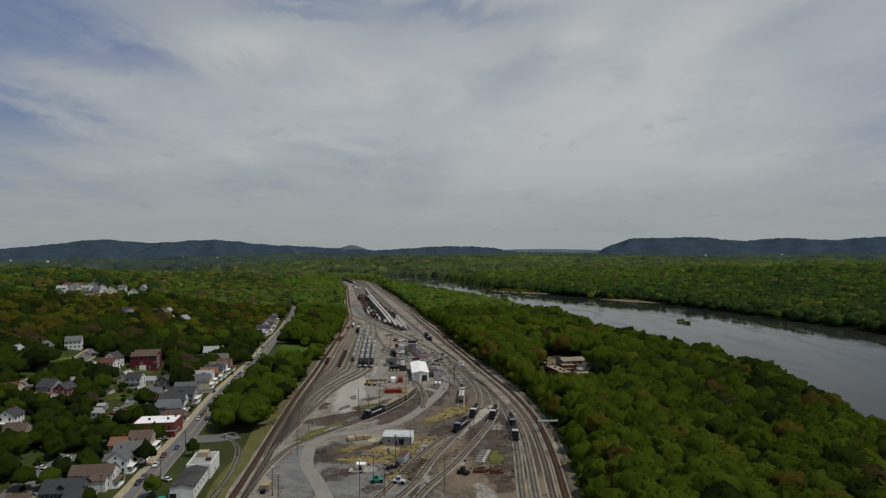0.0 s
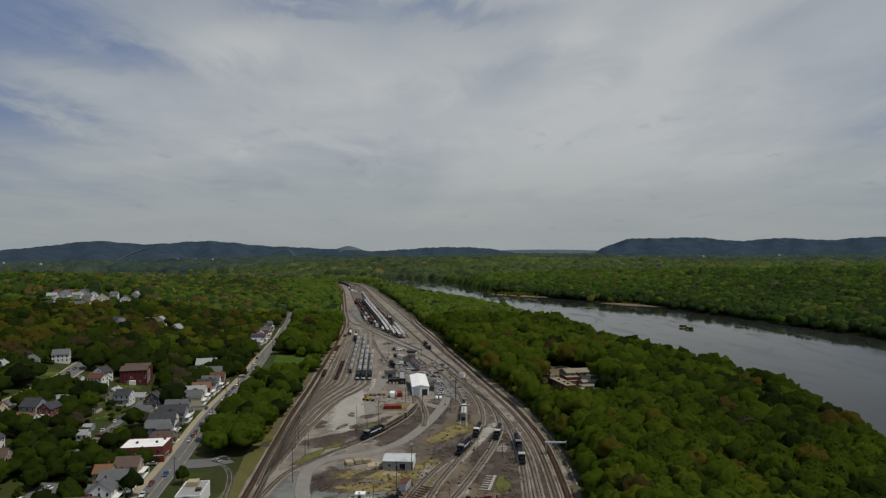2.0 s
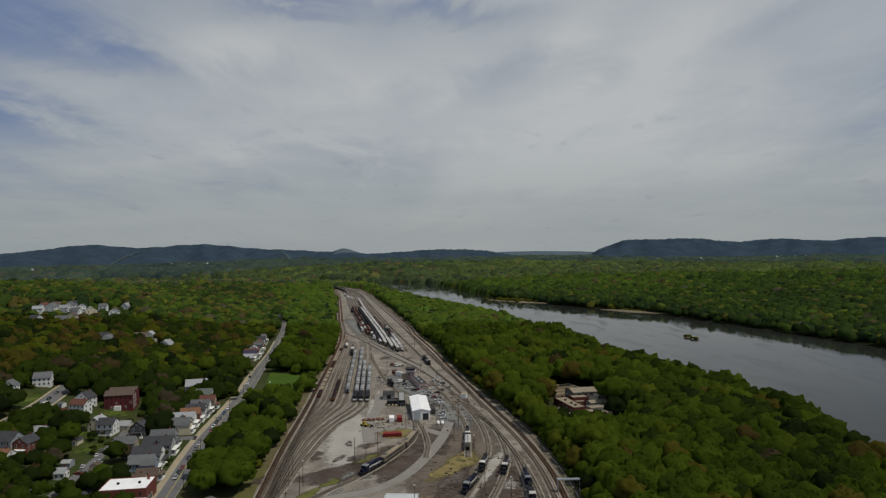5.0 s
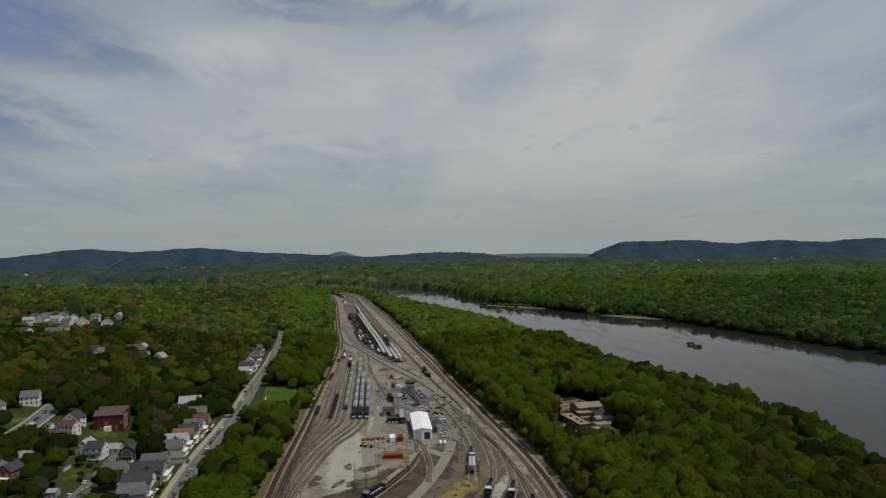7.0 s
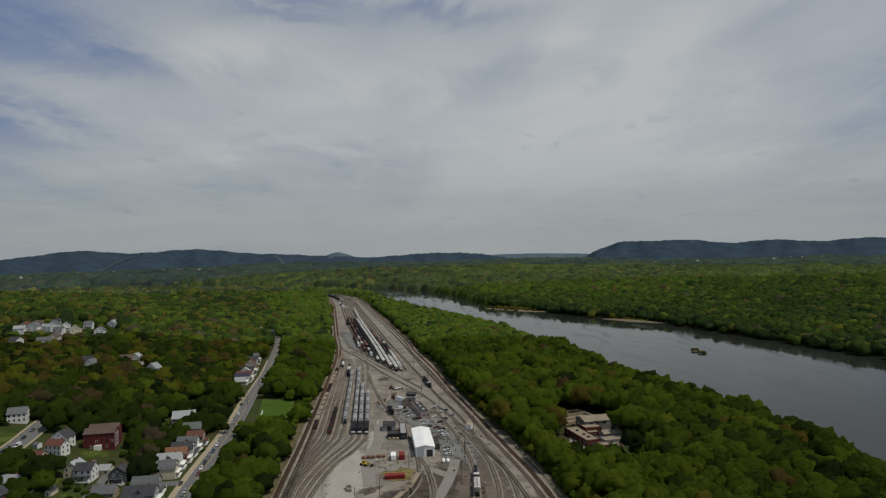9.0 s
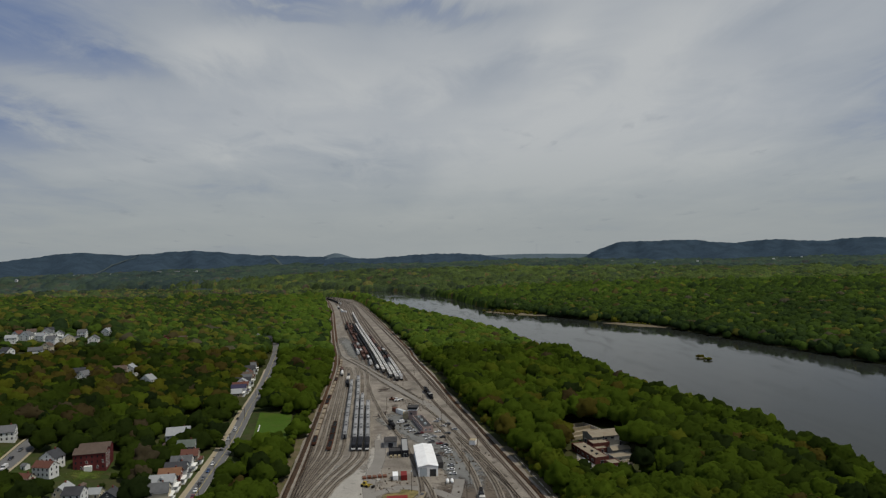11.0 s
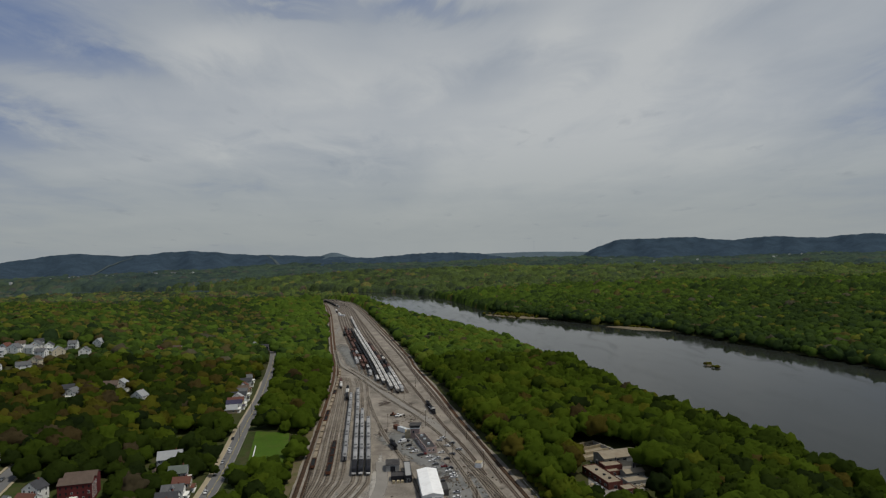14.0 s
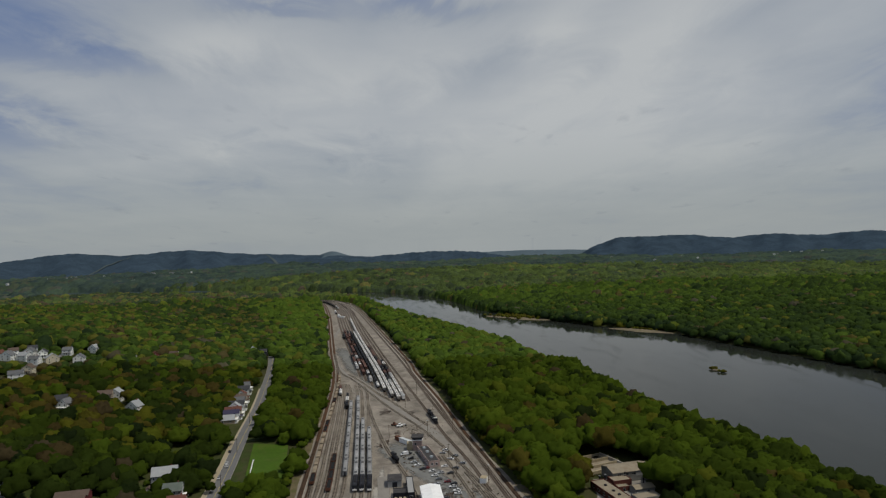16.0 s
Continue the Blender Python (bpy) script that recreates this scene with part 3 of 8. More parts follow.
def lay(key, line, rusty=False, ties=True, oily=False):
    """One track: ballast bed, ties and two rails."""
    k = len(TRACKS)
    lift = 0.03 + 0.005 * k
    TRACKS[key] = line
    top = thing("railway_track", "rusty-brown main line track on ballast" if rusty else "yard track of worn rails in grey ballast", "railway track", kind="structure", group="railway tracks")
    e1, e2, e3, e4 = beside(line, -2.1), beside(line, -1.5), beside(line, 1.5), beside(line, 2.1)
    n = len(line)
    v = np.concatenate([np.c_[e, np.full(n, z)] for e, z in ((e1, lift - 0.02), (e2, lift + 0.14), (e3, lift + 0.14), (e4, lift - 0.02))])
    i = np.arange(4 * n).reshape(4, n)
    q = np.stack([i[:-1, :-1], i[1:, :-1], i[1:, 1:], i[:-1, 1:]], -1).reshape(-1, 4)
    bed = new("ballast_bed", mesh_from("ballast_bed", v, q, [ballast, ballast_rust if rusty else ballast_dark if oily else worn_ballast if not ties else ballast_grey], np.repeat([0, 1, 0], n - 1)))
    bed.parent = top
    for side in (-0.7525, 0.7525):
        a, b = beside(line, side - 0.085), beside(line, side + 0.085)
        v = np.concatenate([np.c_[e, np.full(n, z)] for e, z in ((a, lift + 0.14), (a, lift + 0.36), (b, lift + 0.36), (b, lift + 0.14))])
        rail = new("rail", mesh_from("rail", v, q, rail_steel))
        rail.parent = top
    if ties:
        near = line[line[:, 1] < 600]
        if len(near) > 2:
            s = np.concatenate([[0], np.cumsum(np.linalg.norm(np.diff(near, axis=0), axis=1))])
            u = np.arange(0.3, s[-1], 0.62)
            c = np.stack([np.interp(u, s, near[:, 0]), np.interp(u, s, near[:, 1])], 1)
            t = np.gradient(c, axis=0)
            t /= np.linalg.norm(t, axis=1)[:, None]
            o = np.stack([t[:, 1], -t[:, 0]], 1)
            m = len(c)
            corner = [c + sx * 1.28 * o + sy * 0.12 * t for sx, sy in ((-1, -1), (1, -1), (1, 1), (-1, 1))]
            v = np.stack([np.c_[p, np.full(m, z)] for z in (lift + 0.10, lift + 0.20) for p in corner], 1).reshape(-1, 3)
            f = np.array([(4, 5, 6, 7), (0, 1, 5, 4), (1, 2, 6, 5), (2, 3, 7, 6), (3, 0, 4, 7)])
            ob = new("ties", mesh_from("ties", v, (f[None] + 8 * np.arange(m)[:, None, None]).reshape(-1, 4), tie_wood if rusty else dusty_tie))
            ob.parent = top
            tagged(ob, kind="stuff")
    return line


lay("L1", L1, True)
lay("L2", beside(L1, 4.6), True)
lay("R1", R1, True)
lay("R2", beside(R1, -4.7), ties=False)
lay("gond", spline([(-75.5, 235), (-78.6, 275), (-82, 330), (-86.5, 400), (-90.5, 469), (-94, 511), (-97, 547), (-99.4, 579), (-103, 628), (-107.5, 701), (-116.5, 815), (-127, 880), (-146, 990)]))
FAN = [("a", [(-80.5, 285), (-85.2, 330), (-88.8, 395), (-90.2, 450), (-89.3, 500)], -110.5), ("b", [(-80, 290), (-84.2, 335), (-88, 400), (-87.6, 450), (-85.5, 500)], -107.0),
       ("redg", [(-79.6, 292), (-83.2, 335), (-87, 400), (-85.6, 445), (-83, 475), (-81.9, 498)], -103.5), ("c", [(-79.2, 296), (-82.4, 340), (-86, 400), (-83.6, 440), (-79.2, 475), (-77.6, 498)], -100.0),
       ("m1", [(-79, 302), (-82, 346), (-84.6, 398), (-81.8, 433), (-75.8, 467), (-73.0, 498)], -96.6), ("m2", [(-78.6, 310), (-80.6, 352), (-81.2, 400), (-78.7, 423), (-74.1, 449), (-67.4, 474), (-65.5, 496)], -90.0),
       ("m3", [(-78.4, 318), (-79.2, 356), (-78.0, 392), (-75.2, 422), (-69.5, 449), (-63, 474), (-61.2, 496)], -86.0), ("m4", [(-78.2, 325), (-76.9, 360), (-74.5, 387), (-72.8, 408), (-68.5, 437), (-61.9, 457), (-57.2, 477), (-56.4, 495)], -80.5)]
for i, (key, foot, xt) in enumerate(FAN):
    x, y = foot[-1]
    k = i / 7
    lay(key, spline(foot + [(x + (xt - x) * 0.30, y + 85), (x + (xt - x) * 0.64, y + 175), (xt, 752), (xt - 9 + 3 * k, 808 - 25 * k)]))
lay("loop", spline([(-75, 236), (-76, 268), (-72.8, 296), (-66.9, 310), (-57.5, 326), (-47.4, 340), (-36.8, 358), (-26.6, 382), (-20.0, 405), (-20.3, 437), (-26.0, 475), (-33, 512), (-42, 545), (-50.5, 575), (-59, 615), (-68, 660), (-75, 705)]), oily=True)
lay("loop2", spline([(-12, 372), (-11.5, 395), (-15.0, 425), (-20.3, 448), (-26.5, 477)]))
lay("diag", spline([(-140, 955), (-123, 868), (-100, 812), (-76, 748), (-58, 700), (-41, 660), (-25, 622), (-9, 575), (4, 530), (17, 484), (26.5, 440), (33, 400), (37.4, 365), (39.9, 325), (38, 281), (35, 238), (33, 200)]), oily=True)
lay("diag2", spline([(-110, 848), (-88, 797), (-70, 750), (-50, 705), (-34, 665), (-20, 630)]))
lay("nt4", spline([(29, 200), (29.9, 238), (34.3, 295), (36.2, 332), (35.5, 377), (30.5, 417), (20, 458)]), oily=True)
lay("nt3", spline([(-13, 225), (-7.4, 246), (4.3, 274), (16.2, 309.5), (25.1, 340), (31.0, 372), (30.0, 417), (22, 455), (12.5, 490)]), oily=True)
lay("nt2", spline([(-18, 236), (-10.9, 256), (-3.4, 287), (4.9, 313), (15.3, 347), (21.8, 382), (22.6, 412), (20.5, 441), (13.5, 480), (4.0, 522)]), oily=True)
lay("nt1", spline([(-26, 236), (-21, 250), (-15, 272), (-8, 294), (-1, 311), (5.5, 320.5), (10.0, 331), (13.0, 341), (15.3, 350)]), oily=True)
lay("tank", spline([(10.2, 372), (11.4, 395), (12.0, 420), (9.5, 455), (4, 490), (-3, 525), (-10, 555)]), oily=True)
lay("R3", spline([(26.5, 474), (14.2, 549), (-2.4, 636), (-19, 728), (-39, 846), (-60, 965), (-108, 1215), (-172, 1540), (-222, 1735)]), ties=False)
lay("R4", spline([(17, 488), (8, 540), (-8.1, 610), (-26.9, 710), (-54.7, 849), (-78, 970), (-122, 1210), (-183, 1530), (-235, 1730)]), ties=False)
for i in range(-3, 6):
    line = beside(SPINE, -4.7 * i)
    start = 712 + 23 * max(i, 0) + (0 if i >= 0 else -6)
    lay("u%d" % i, line[(line[:, 1] > start) & (line[:, 1] < 1880)], ties=False)


def ride(key, y0):
    """The metre along a track at which it passes y0."""
    line = TRACKS[key]
    s = np.concatenate([[0], np.cumsum(np.linalg.norm(np.diff(line, axis=0), axis=1))])
    up = line[-1, 1] > line[0, 1]
    return float(np.interp(y0, line[:, 1] if up else line[::-1, 1], s if up else s[::-1]))


def on_track(key, s, flip=False):
    line = TRACKS[key]
    u = np.concatenate([[0], np.cumsum(np.linalg.norm(np.diff(line, axis=0), axis=1))])
    p, q = (np.array([np.interp(v, u, line[:, 0]), np.interp(v, u, line[:, 1])]) for v in (s - 5, s + 5))
    c = (p + q) / 2
    a = math.degrees(math.atan2(q[1] - p[1], q[0] - p[0])) - 90
    return pose(c[0], c[1], 0.40 + 0.005 * list(TRACKS).index(key), 0, 0, a + (180 if flip else 0))

# ---- rolling stock: built with its length along y, its wheels on z = 0 ----
stainless = surface("stainless", (0.24, 0.245, 0.25), 0.45, 0.15, 3.0, metal=0.35, random=0.25)
coach_roof = surface("coach_roof", (0.27, 0.27, 0.265), 0.7, 0.2, 5.0, random=0.3)
metal_dark = surface("dark_metal", (0.085, 0.085, 0.088), 0.6, 0.2, 3.0)
dark_paint = surface("dark_paint", (0.022, 0.023, 0.028), 0.6, 0.3, 3.0)
blue_paint = surface("blue_paint", (0.011, 0.014, 0.032), 0.5, 0.25, 3.0)
white_paint = surface("white_paint", (0.68, 0.67, 0.64), 0.6, 0.12, 3.0, stain=((0.4, 0.38, 0.34), 0.4, 2.0))
rust_paint = surface("rust_paint", (0.15, 0.065, 0.040), 0.8, 0.3, 2.0, random=0.5, stain=((0.07, 0.045, 0.035), 0.6, 2.0))
tan_load = surface("tan_load", (0.25, 0.205, 0.145), 0.9, 0.3, 1.5, random=0.4)
brown_paint = surface("brown_paint", (0.095, 0.052, 0.042), 0.8, 0.25, 3.0, random=0.6)
cream_paint = surface("cream_paint", (0.27, 0.225, 0.155), 0.6, 0.12, 3.0)
weathered_tan = surface("weathered_tan", (0.165, 0.145, 0.115), 0.7, 0.2, 3.0)
hopper_paint = surface("hopper_paint", (0.56, 0.545, 0.51), 0.7, 0.2, 3.0, random=0.35, stain=((0.25, 0.21, 0.17), 0.5, 2.5))
tank_black = surface("tank_black", (0.018, 0.018, 0.020), 0.45, 0.3, 3.0)
black_iron = surface("black_iron", (0.025, 0.022, 0.020), 0.8, 0.3, 1.0)
window_glass = surface("window_glass", (0.02, 0.024, 0.03), 0.12, 0.1, 2.0, gloss=0.6)
coal = surface("coal", (0.02, 0.02, 0.02), 0.9, 0.4, 1.0)
safety_yellow = surface("safety_yellow", (0.36, 0.27, 0.05), 0.6, 0.1, 2.0)


def bogies(ob, half, inset=2.2, name="bogie", wheels=False):
    for s in (-1, 1):
        y = s * (half - inset)
        frame_ = boxes(bmesh.new(), (-1.1, -0.9, y - 1.6, y + 1.6, 0.3, 0.75), (0.9, 1.1, y - 1.6, y + 1.6, 0.3, 0.75), (-1.0, 1.0, y - 0.3, y + 0.3, 0.4, 0.9))
        if not wheels:
            for w in (-0.9, 0.9):
                boxes(frame_, (-0.85, 0.85, y + w - 0.44, y + w + 0.44, 0.12, 0.82), (-0.84, 0.84, y + w - 0.3, y + w + 0.3, 0.0, 0.92))
        b = part(name, frame_, black_iron, ob)
        if wheels:
            for w in (-0.9, 0.9):
                part("wheelset", barrel("x", 1.7, 0.46, 10, (0, y + w, 0.46)), black_iron, b)


def coach(roof_col=None, body_col=None, label="silver commuter rail coach with a dark window band"):
    ob = thing("commuter_coach", label, "rail coach", group="commuter coaches")
    L = 12.9
    body = [(-1.5, 1.0), (1.5, 1.0), (1.56, 1.4), (1.52, 3.3), (-1.52, 3.3), (-1.56, 1.4)]
    part("body", extruded(body, -L, L), body_col or stainless, ob)
    roof = [(1.54, 3.28), (1.36, 3.72), (0.95, 3.98), (0.4, 4.08), (-0.4, 4.08), (-0.95, 3.98), (-1.36, 3.72), (-1.54, 3.28)]
    part("roof", extruded(roof, -L, L), roof_col or coach_roof, ob, "grey curved roof", True)
    for s in (-1, 1):
        bm = bmesh.new()
        for k in range(11):
            y = -9.6 + k * 1.9
            boxes(bm, (s * 1.50 if s > 0 else -1.60, s * 1.60 if s > 0 else -1.50, y - 0.72, y + 0.72, 2.15, 2.95))
        part("window_band", bm, window_glass, ob, "dark tinted windows")
        part("roof_vent", box(-0.85, 0.85, s * 9.2 - 1.4, s * 9.2 + 1.4, 4.0, 4.28, bevel=0.08), metal_dark, ob, "dark grey roof air unit")
        part("end_door", box(-0.5, 0.5, s * L - 0.06, s * L + 0.09, 1.1, 3.2), dark_paint, ob)
        part("coupler", box(-0.15, 0.15, min(s * L, s * (L + 0.55)), max(s * L, s * (L + 0.55)), 0.75, 1.05), black_iron, ob)
    part("underfloor_box", box(-1.2, 1.2, -5, 5, 0.45, 1.02), black_iron, ob)
    bogies(ob, L, 2.9, wheels=label.startswith('silver passenger'))
    return ob, 2 * L + 0.9


def cab_loco():
    """A streamlined passenger locomotive with a silver nose."""
    ob = thing("passenger_locomotive", "dark passenger locomotive with a silver nose", "locomotive", group="passenger locomotives")
    L = 9.5
    part("body", extruded([(-1.5, 1.1), (1.5, 1.1), (1.55, 3.5), (1.0, 4.3), (-1.0, 4.3), (-1.55, 3.5)], -L + 2.4, L), dark_paint, ob)
    bm = boxes(bmesh.new(), (-1.5, 1.5, -L, -L + 2.42, 1.0, 4.15))
    for v in bm.verts:
        if v.co.y < -L + 0.1 and v.co.z > 2:
            v.co.y += 1.5
    part("nose", bm, dark_paint, ob)
    part("nose_panel", box(-1.3, 1.3, -L - 0.05, -L + 0.5, 1.0, 1.95, bevel=0.1), white_paint, ob, "silver-white lower nose")
    part("windscreen", extruded([(-1.2, 3.0), (1.2, 3.0), (1.1, 3.75), (-1.1, 3.75)], -L + 0.62, -L + 1.3), window_glass, ob)
    for y in (-2.5, 1.5, 5.5):
        part("roof_fan", rod(0, y, 4.28, 4.5, 0.75, 0.7, 12), black_iron, ob)
    part("fuel_tank", box(-1.25, 1.25, -2.4, 2.4, 0.35, 1.12), black_iron, ob)
    bogies(ob, L, 3.2)
    return ob, 2 * L + 0.9


def hood_loco(paint, label, cab_roof):
    ob = thing("locomotive", label, "locomotive", group="hood locomotives")
    L = 9.0
    part("frame", box(-1.5, 1.5, -L, L, 1.0, 1.45), black_iron, ob)
    part("long_hood", extruded([(-0.95, 1.4), (0.95, 1.4), (0.95, 3.7), (0.7, 4.05), (-0.7, 4.05), (-0.95, 3.7)], -3.7, 8.3), paint, ob)
    part("short_hood", extruded([(-0.9, 1.4), (0.9, 1.4), (0.9, 2.7), (-0.9, 2.7)], -8.3, -6.2), paint, ob)
    cab = part("cab", box(-1.5, 1.5, -6.25, -3.65, 1.4, 4.0), paint, ob)
    part("cab_roof", extruded([(-1.58, 3.98), (1.58, 3.98), (1.2, 4.3), (-1.2, 4.3)], -6.45, -3.5), cab_roof, cab, "pale cab roof")
    for y in (-6.30, -3.66):
        part("cab_window", boxes(bmesh.new(), (-1.25, -0.25, y, y + 0.07, 3.0, 3.7), (0.25, 1.25, y, y + 0.07, 3.0, 3.7)), window_glass, cab)
    for s in (-1, 1):
        part("side_window", box(min(s * 1.48, s * 1.55), max(s * 1.48, s * 1.55), -5.7, -4.2, 2.9, 3.6), window_glass, cab)
        part("stripe", box(min(s * 0.94, s * 0.985), max(s * 0.94, s * 0.985), -2.6, 7.4, 2.3, 2.75), white_paint, ob, "pale stripe")
        part("handrail", boxes(bmesh.new(), (s * 1.42 - 0.03, s * 1.42 + 0.03, -3.4, 8.6, 2.35, 2.41), *[(s * 1.42 - 0.03, s * 1.42 + 0.03, y, y + 0.06, 1.4, 2.4) for y in (-3.4, -0.5, 2.5, 5.5, 8.5)]), white_paint, ob)
        part("step_end", box(-1.5, 1.5, min(s * L, s * (L + 0.3)), max(s * L, s * (L + 0.3)), 0.4, 1.1), paint, ob)
    for y in (3.2, 5.2, 7.2):
        part("roof_fan", rod(0, y, 4.0, 4.28, 0.62, 0.58, 12), black_iron, ob)
    part("dynamic_brake", box(-1.05, 1.05, -1.5, 1.4, 3.3, 4.2, bevel=0.08), paint, ob)
    part("fuel_tank", box(-1.3, 1.3, -2.2, 2.2, 0.3, 1.02), black_iron, ob)
    bogies(ob, L, 3.0, wheels=True)
    return ob, 2 * L + 1.2


def gondola(paint, load, label):
    ob = thing("gondola_car", label, "freight car", group="gondola cars")
    L = 7.6
    part("body", boxes(bmesh.new(), (-1.5, 1.5, -L, L, 0.95, 1.15), (-1.5, -1.42, -L, L, 1.15, 2.7), (1.42, 1.5, -L, L, 1.15, 2.7), (-1.42, 1.42, -L, -L + 0.1, 1.15, 2.7), (-1.42, 1.42, L - 0.1, L, 1.15, 2.7),
                       *[(s * 1.5 - 0.06, s * 1.5 + 0.06, y, y + 0.14, 1.0, 2.65) for s in (-1, 1) for y in np.arange(-L + 0.6, L, 1.55)]), paint, ob)
    bm = bmesh.new()
    rnd = random.Random(int(L * 10))
    n = 9
    g = [[bm.verts.new((-1.41 + 2.82 * j / 3, -L + 0.12 + (2 * L - 0.24) * i / n, 1.9 + rnd.uniform(-0.25, 0.5))) for j in range(4)] for i in range(n + 1)]
    for i in range(n):
        for j in range(3):
            bm.faces.new((g[i][j], g[i][j + 1], g[i + 1][j + 1], g[i + 1][j]))
    part("load", bm, load, ob, "loose heaped load")
    bogies(ob, L, 1.9)
    return ob, 2 * L + 1.1


def flat_load(paint, load, label):
    ob = thing("flat_car", label, "freight car", group="flat cars")
    L = 7.2
    part("deck", box(-1.4, 1.4, -L, L, 0.95, 1.35), paint, ob)
    for y in (-4.6, 0.1, 4.7):
        part("tie_bundle", box(-1.25, 1.25, y - 2.0, y + 2.0, 1.36, 2.35 + 0.15 * math.sin(y), bevel=0.1), load, ob, "stacked pale track material")
    bogies(ob, L, 1.9)
    return ob, 2 * L + 1.0


def hopper(paint, label):
    ob = thing("covered_hopper", label, "freight car", group="covered hoppers")
    L = 7.9
    bm = boxes(bmesh.new(), (-1.55, 1.55, -L + 0.6, L - 0.6, 1.2, 4.2))
    for v in bm.verts:
        if v.co.z < 2:
            v.co.x *= 0.62
            v.co.y *= 0.72
    part("body", bm, paint, ob)
    part("roof", extruded([(-1.58, 4.16), (1.58, 4.16), (0.9, 4.5), (-0.9, 4.5)], -L + 0.6, L - 0.6), paint, ob)
    part("trough_hatch", box(-0.4, 0.4, -6.4, 6.4, 4.49, 4.66, bevel=0.05), coach_roof, ob, "long roof hatch")
    part("sill", box(-0.35, 0.35, -L, L, 0.85, 1.2), black_iron, ob)
    for s in (-1, 1):
        part("end_platform", box(-1.4, 1.4, min(s * L, s * (L - 0.7)), max(s * L, s * (L - 0.7)), 1.05, 1.2), black_iron, ob)
    bogies(ob, L, 1.8)
    return ob, 2 * L + 1.0


def tanker(paint, label):
    ob = thing("tank_car", label, "freight car", group="tank cars")
    L = 8.0
    part("tank", barrel("y", 2 * L - 2.2, 1.5, 18, (0, 0, 2.75), 0.6), paint, ob, shade=True)
    part("dome", rod(0, 0, 4.1, 4.75, 0.6, 0.55, 12), paint, ob)
    part("walkway", boxes(bmesh.new(), (-0.9, 0.9, -1.4, 1.4, 4.2, 4.28), (-0.9, -0.85, -1.4, 1.4, 4.28, 5.1), (0.85, 0.9, -1.4, 1.4, 4.28, 5.1)), black_iron, ob)
    part("sill", box(-0.4, 0.4, -L, L, 0.85, 1.3), black_iron, ob)
    bogies(ob, L, 1.9)
    return ob, 2 * L + 1.0


def boxcar(paint, label):
    ob = thing("box_car", label, "freight car", group="box cars")
    L = 7.8
    part("body", box(-1.5, 1.5, -L, L, 1.05, 4.0), paint, ob)
    part("roof", extruded([(-1.56, 3.98), (1.56, 3.98), (0, 4.35)], -L - 0.05, L + 0.05), coach_roof if paint is white_paint else paint, ob)
    for s in (-1, 1):
        part("sliding_door", box(min(s * 1.5, s * 1.6), max(s * 1.5, s * 1.6), -1.5, 1.5, 1.1, 3.9), paint, ob)
    bogies(ob, L, 1.9)
    return ob, 2 * L + 1.0


STOCK = {
    "coach": coach(),
    "old_coach": coach(cream_paint, weathered_tan, "weathered tan-grey passenger coach with a tan roof"),
    "cab": cab_loco(),
    "blue": hood_loco(blue_paint, "dark blue and white diesel locomotive standing in the yard", stainless),
    "black": hood_loco(dark_paint, "black diesel locomotive with a pale cab roof", hopper_paint),
    "gond": gondola(rust_paint, coal, "rust-red open gondola car with a dark load"),
    "tan": flat_load(brown_paint, tan_load, "brown flat car stacked with pale ties"),
    "hopper": hopper(hopper_paint, "light grey covered hopper car"),
    "tank": tanker(tank_black, "black tank car with a top walkway"),
    "wtank": tanker(white_paint, "white tank car with rust streaks"),
    "box": boxcar(brown_paint, "brown box car with sliding side doors"),
    "wbox": boxcar(white_paint, "white insulated box car"),
}
USED = set()


def shunt(kind, m):
    ob, length = STOCK[kind]
    if kind in USED:
        return copy_thing(ob, m)
    USED.add(kind)
    ob.matrix_world = m
    return ob


def train(key, y0, kinds, flip=False):
    """Vehicles one behind the other along a track, from y0 away from the camera."""
    s = ride(key, y0)
    up = 1 if TRACKS[key][-1, 1] > TRACKS[key][0, 1] else -1
    for kind in kinds:
        length = STOCK[kind][1]
        shunt(kind, on_track(key, s + up * length / 2, flip if up > 0 else not flip))
        s += up * length


train("m2", 494, ["cab"] + ["coach"] * 8)
train("m3", 494, ["cab"] + ["coach"] * 5)
train("m4", 493.5, ["cab"] + ["coach"] * 4)
train("m1", 521, ["coach"] * 7)
train("redg", 496, ["gond"] * 4)
rnd = random.Random(4)
train("gond", 508, ["gond"] + ["tan"] * 3 + [rnd.choice(["tan", "tan", "tan", "gond"]) for _ in range(17)])
train("b", 742, ["wtank", "box"])
train("c", 690, ["tank", "hopper", "tank"])
train("u-2", 716, ["wbox"] + ["hopper"] * 5 + ["wbox", "box", "tank", "tank", "hopper", "tank"])
train("u-1", 712, ["hopper"] * 4 + ["wbox", "tank", "tank"] + [rnd.choice(["tank", "tank", "box", "hopper"]) for _ in range(12)])
train("u0", 726, ["hopper"] * 39)
train("u1", 752, ["hopper"] * 26)
train("u2", 770, ["wtank"] + ["tank"] * 24)
train("u3", 800, ["wbox", "tank", "wtank"] + [rnd.choice(["tank", "box", "tank", "gond"]) for _ in range(21)])
train("u4", 838, ["box", "gond", "box", "wtank", "box", "gond", "wbox"] + ["box", "gond", "box", "box"] * 4)
train("u5", 872, ["wbox", "wtank", "box", "box", "tank", "box"])
train("u5", 1120, ["tank"] * 2)
train("u4", 1640, ["tank"] * 9)
train("u3", 1600, ["wbox", "tank", "wtank"])
train("R4", 632, ["black", "tank"])
s0 = ride("loop", 345)
for kind, d in (("blue", 9.5), ("old_coach", 32), ("old_coach", 59)):
    shunt(kind, on_track("loop", s0 + d))
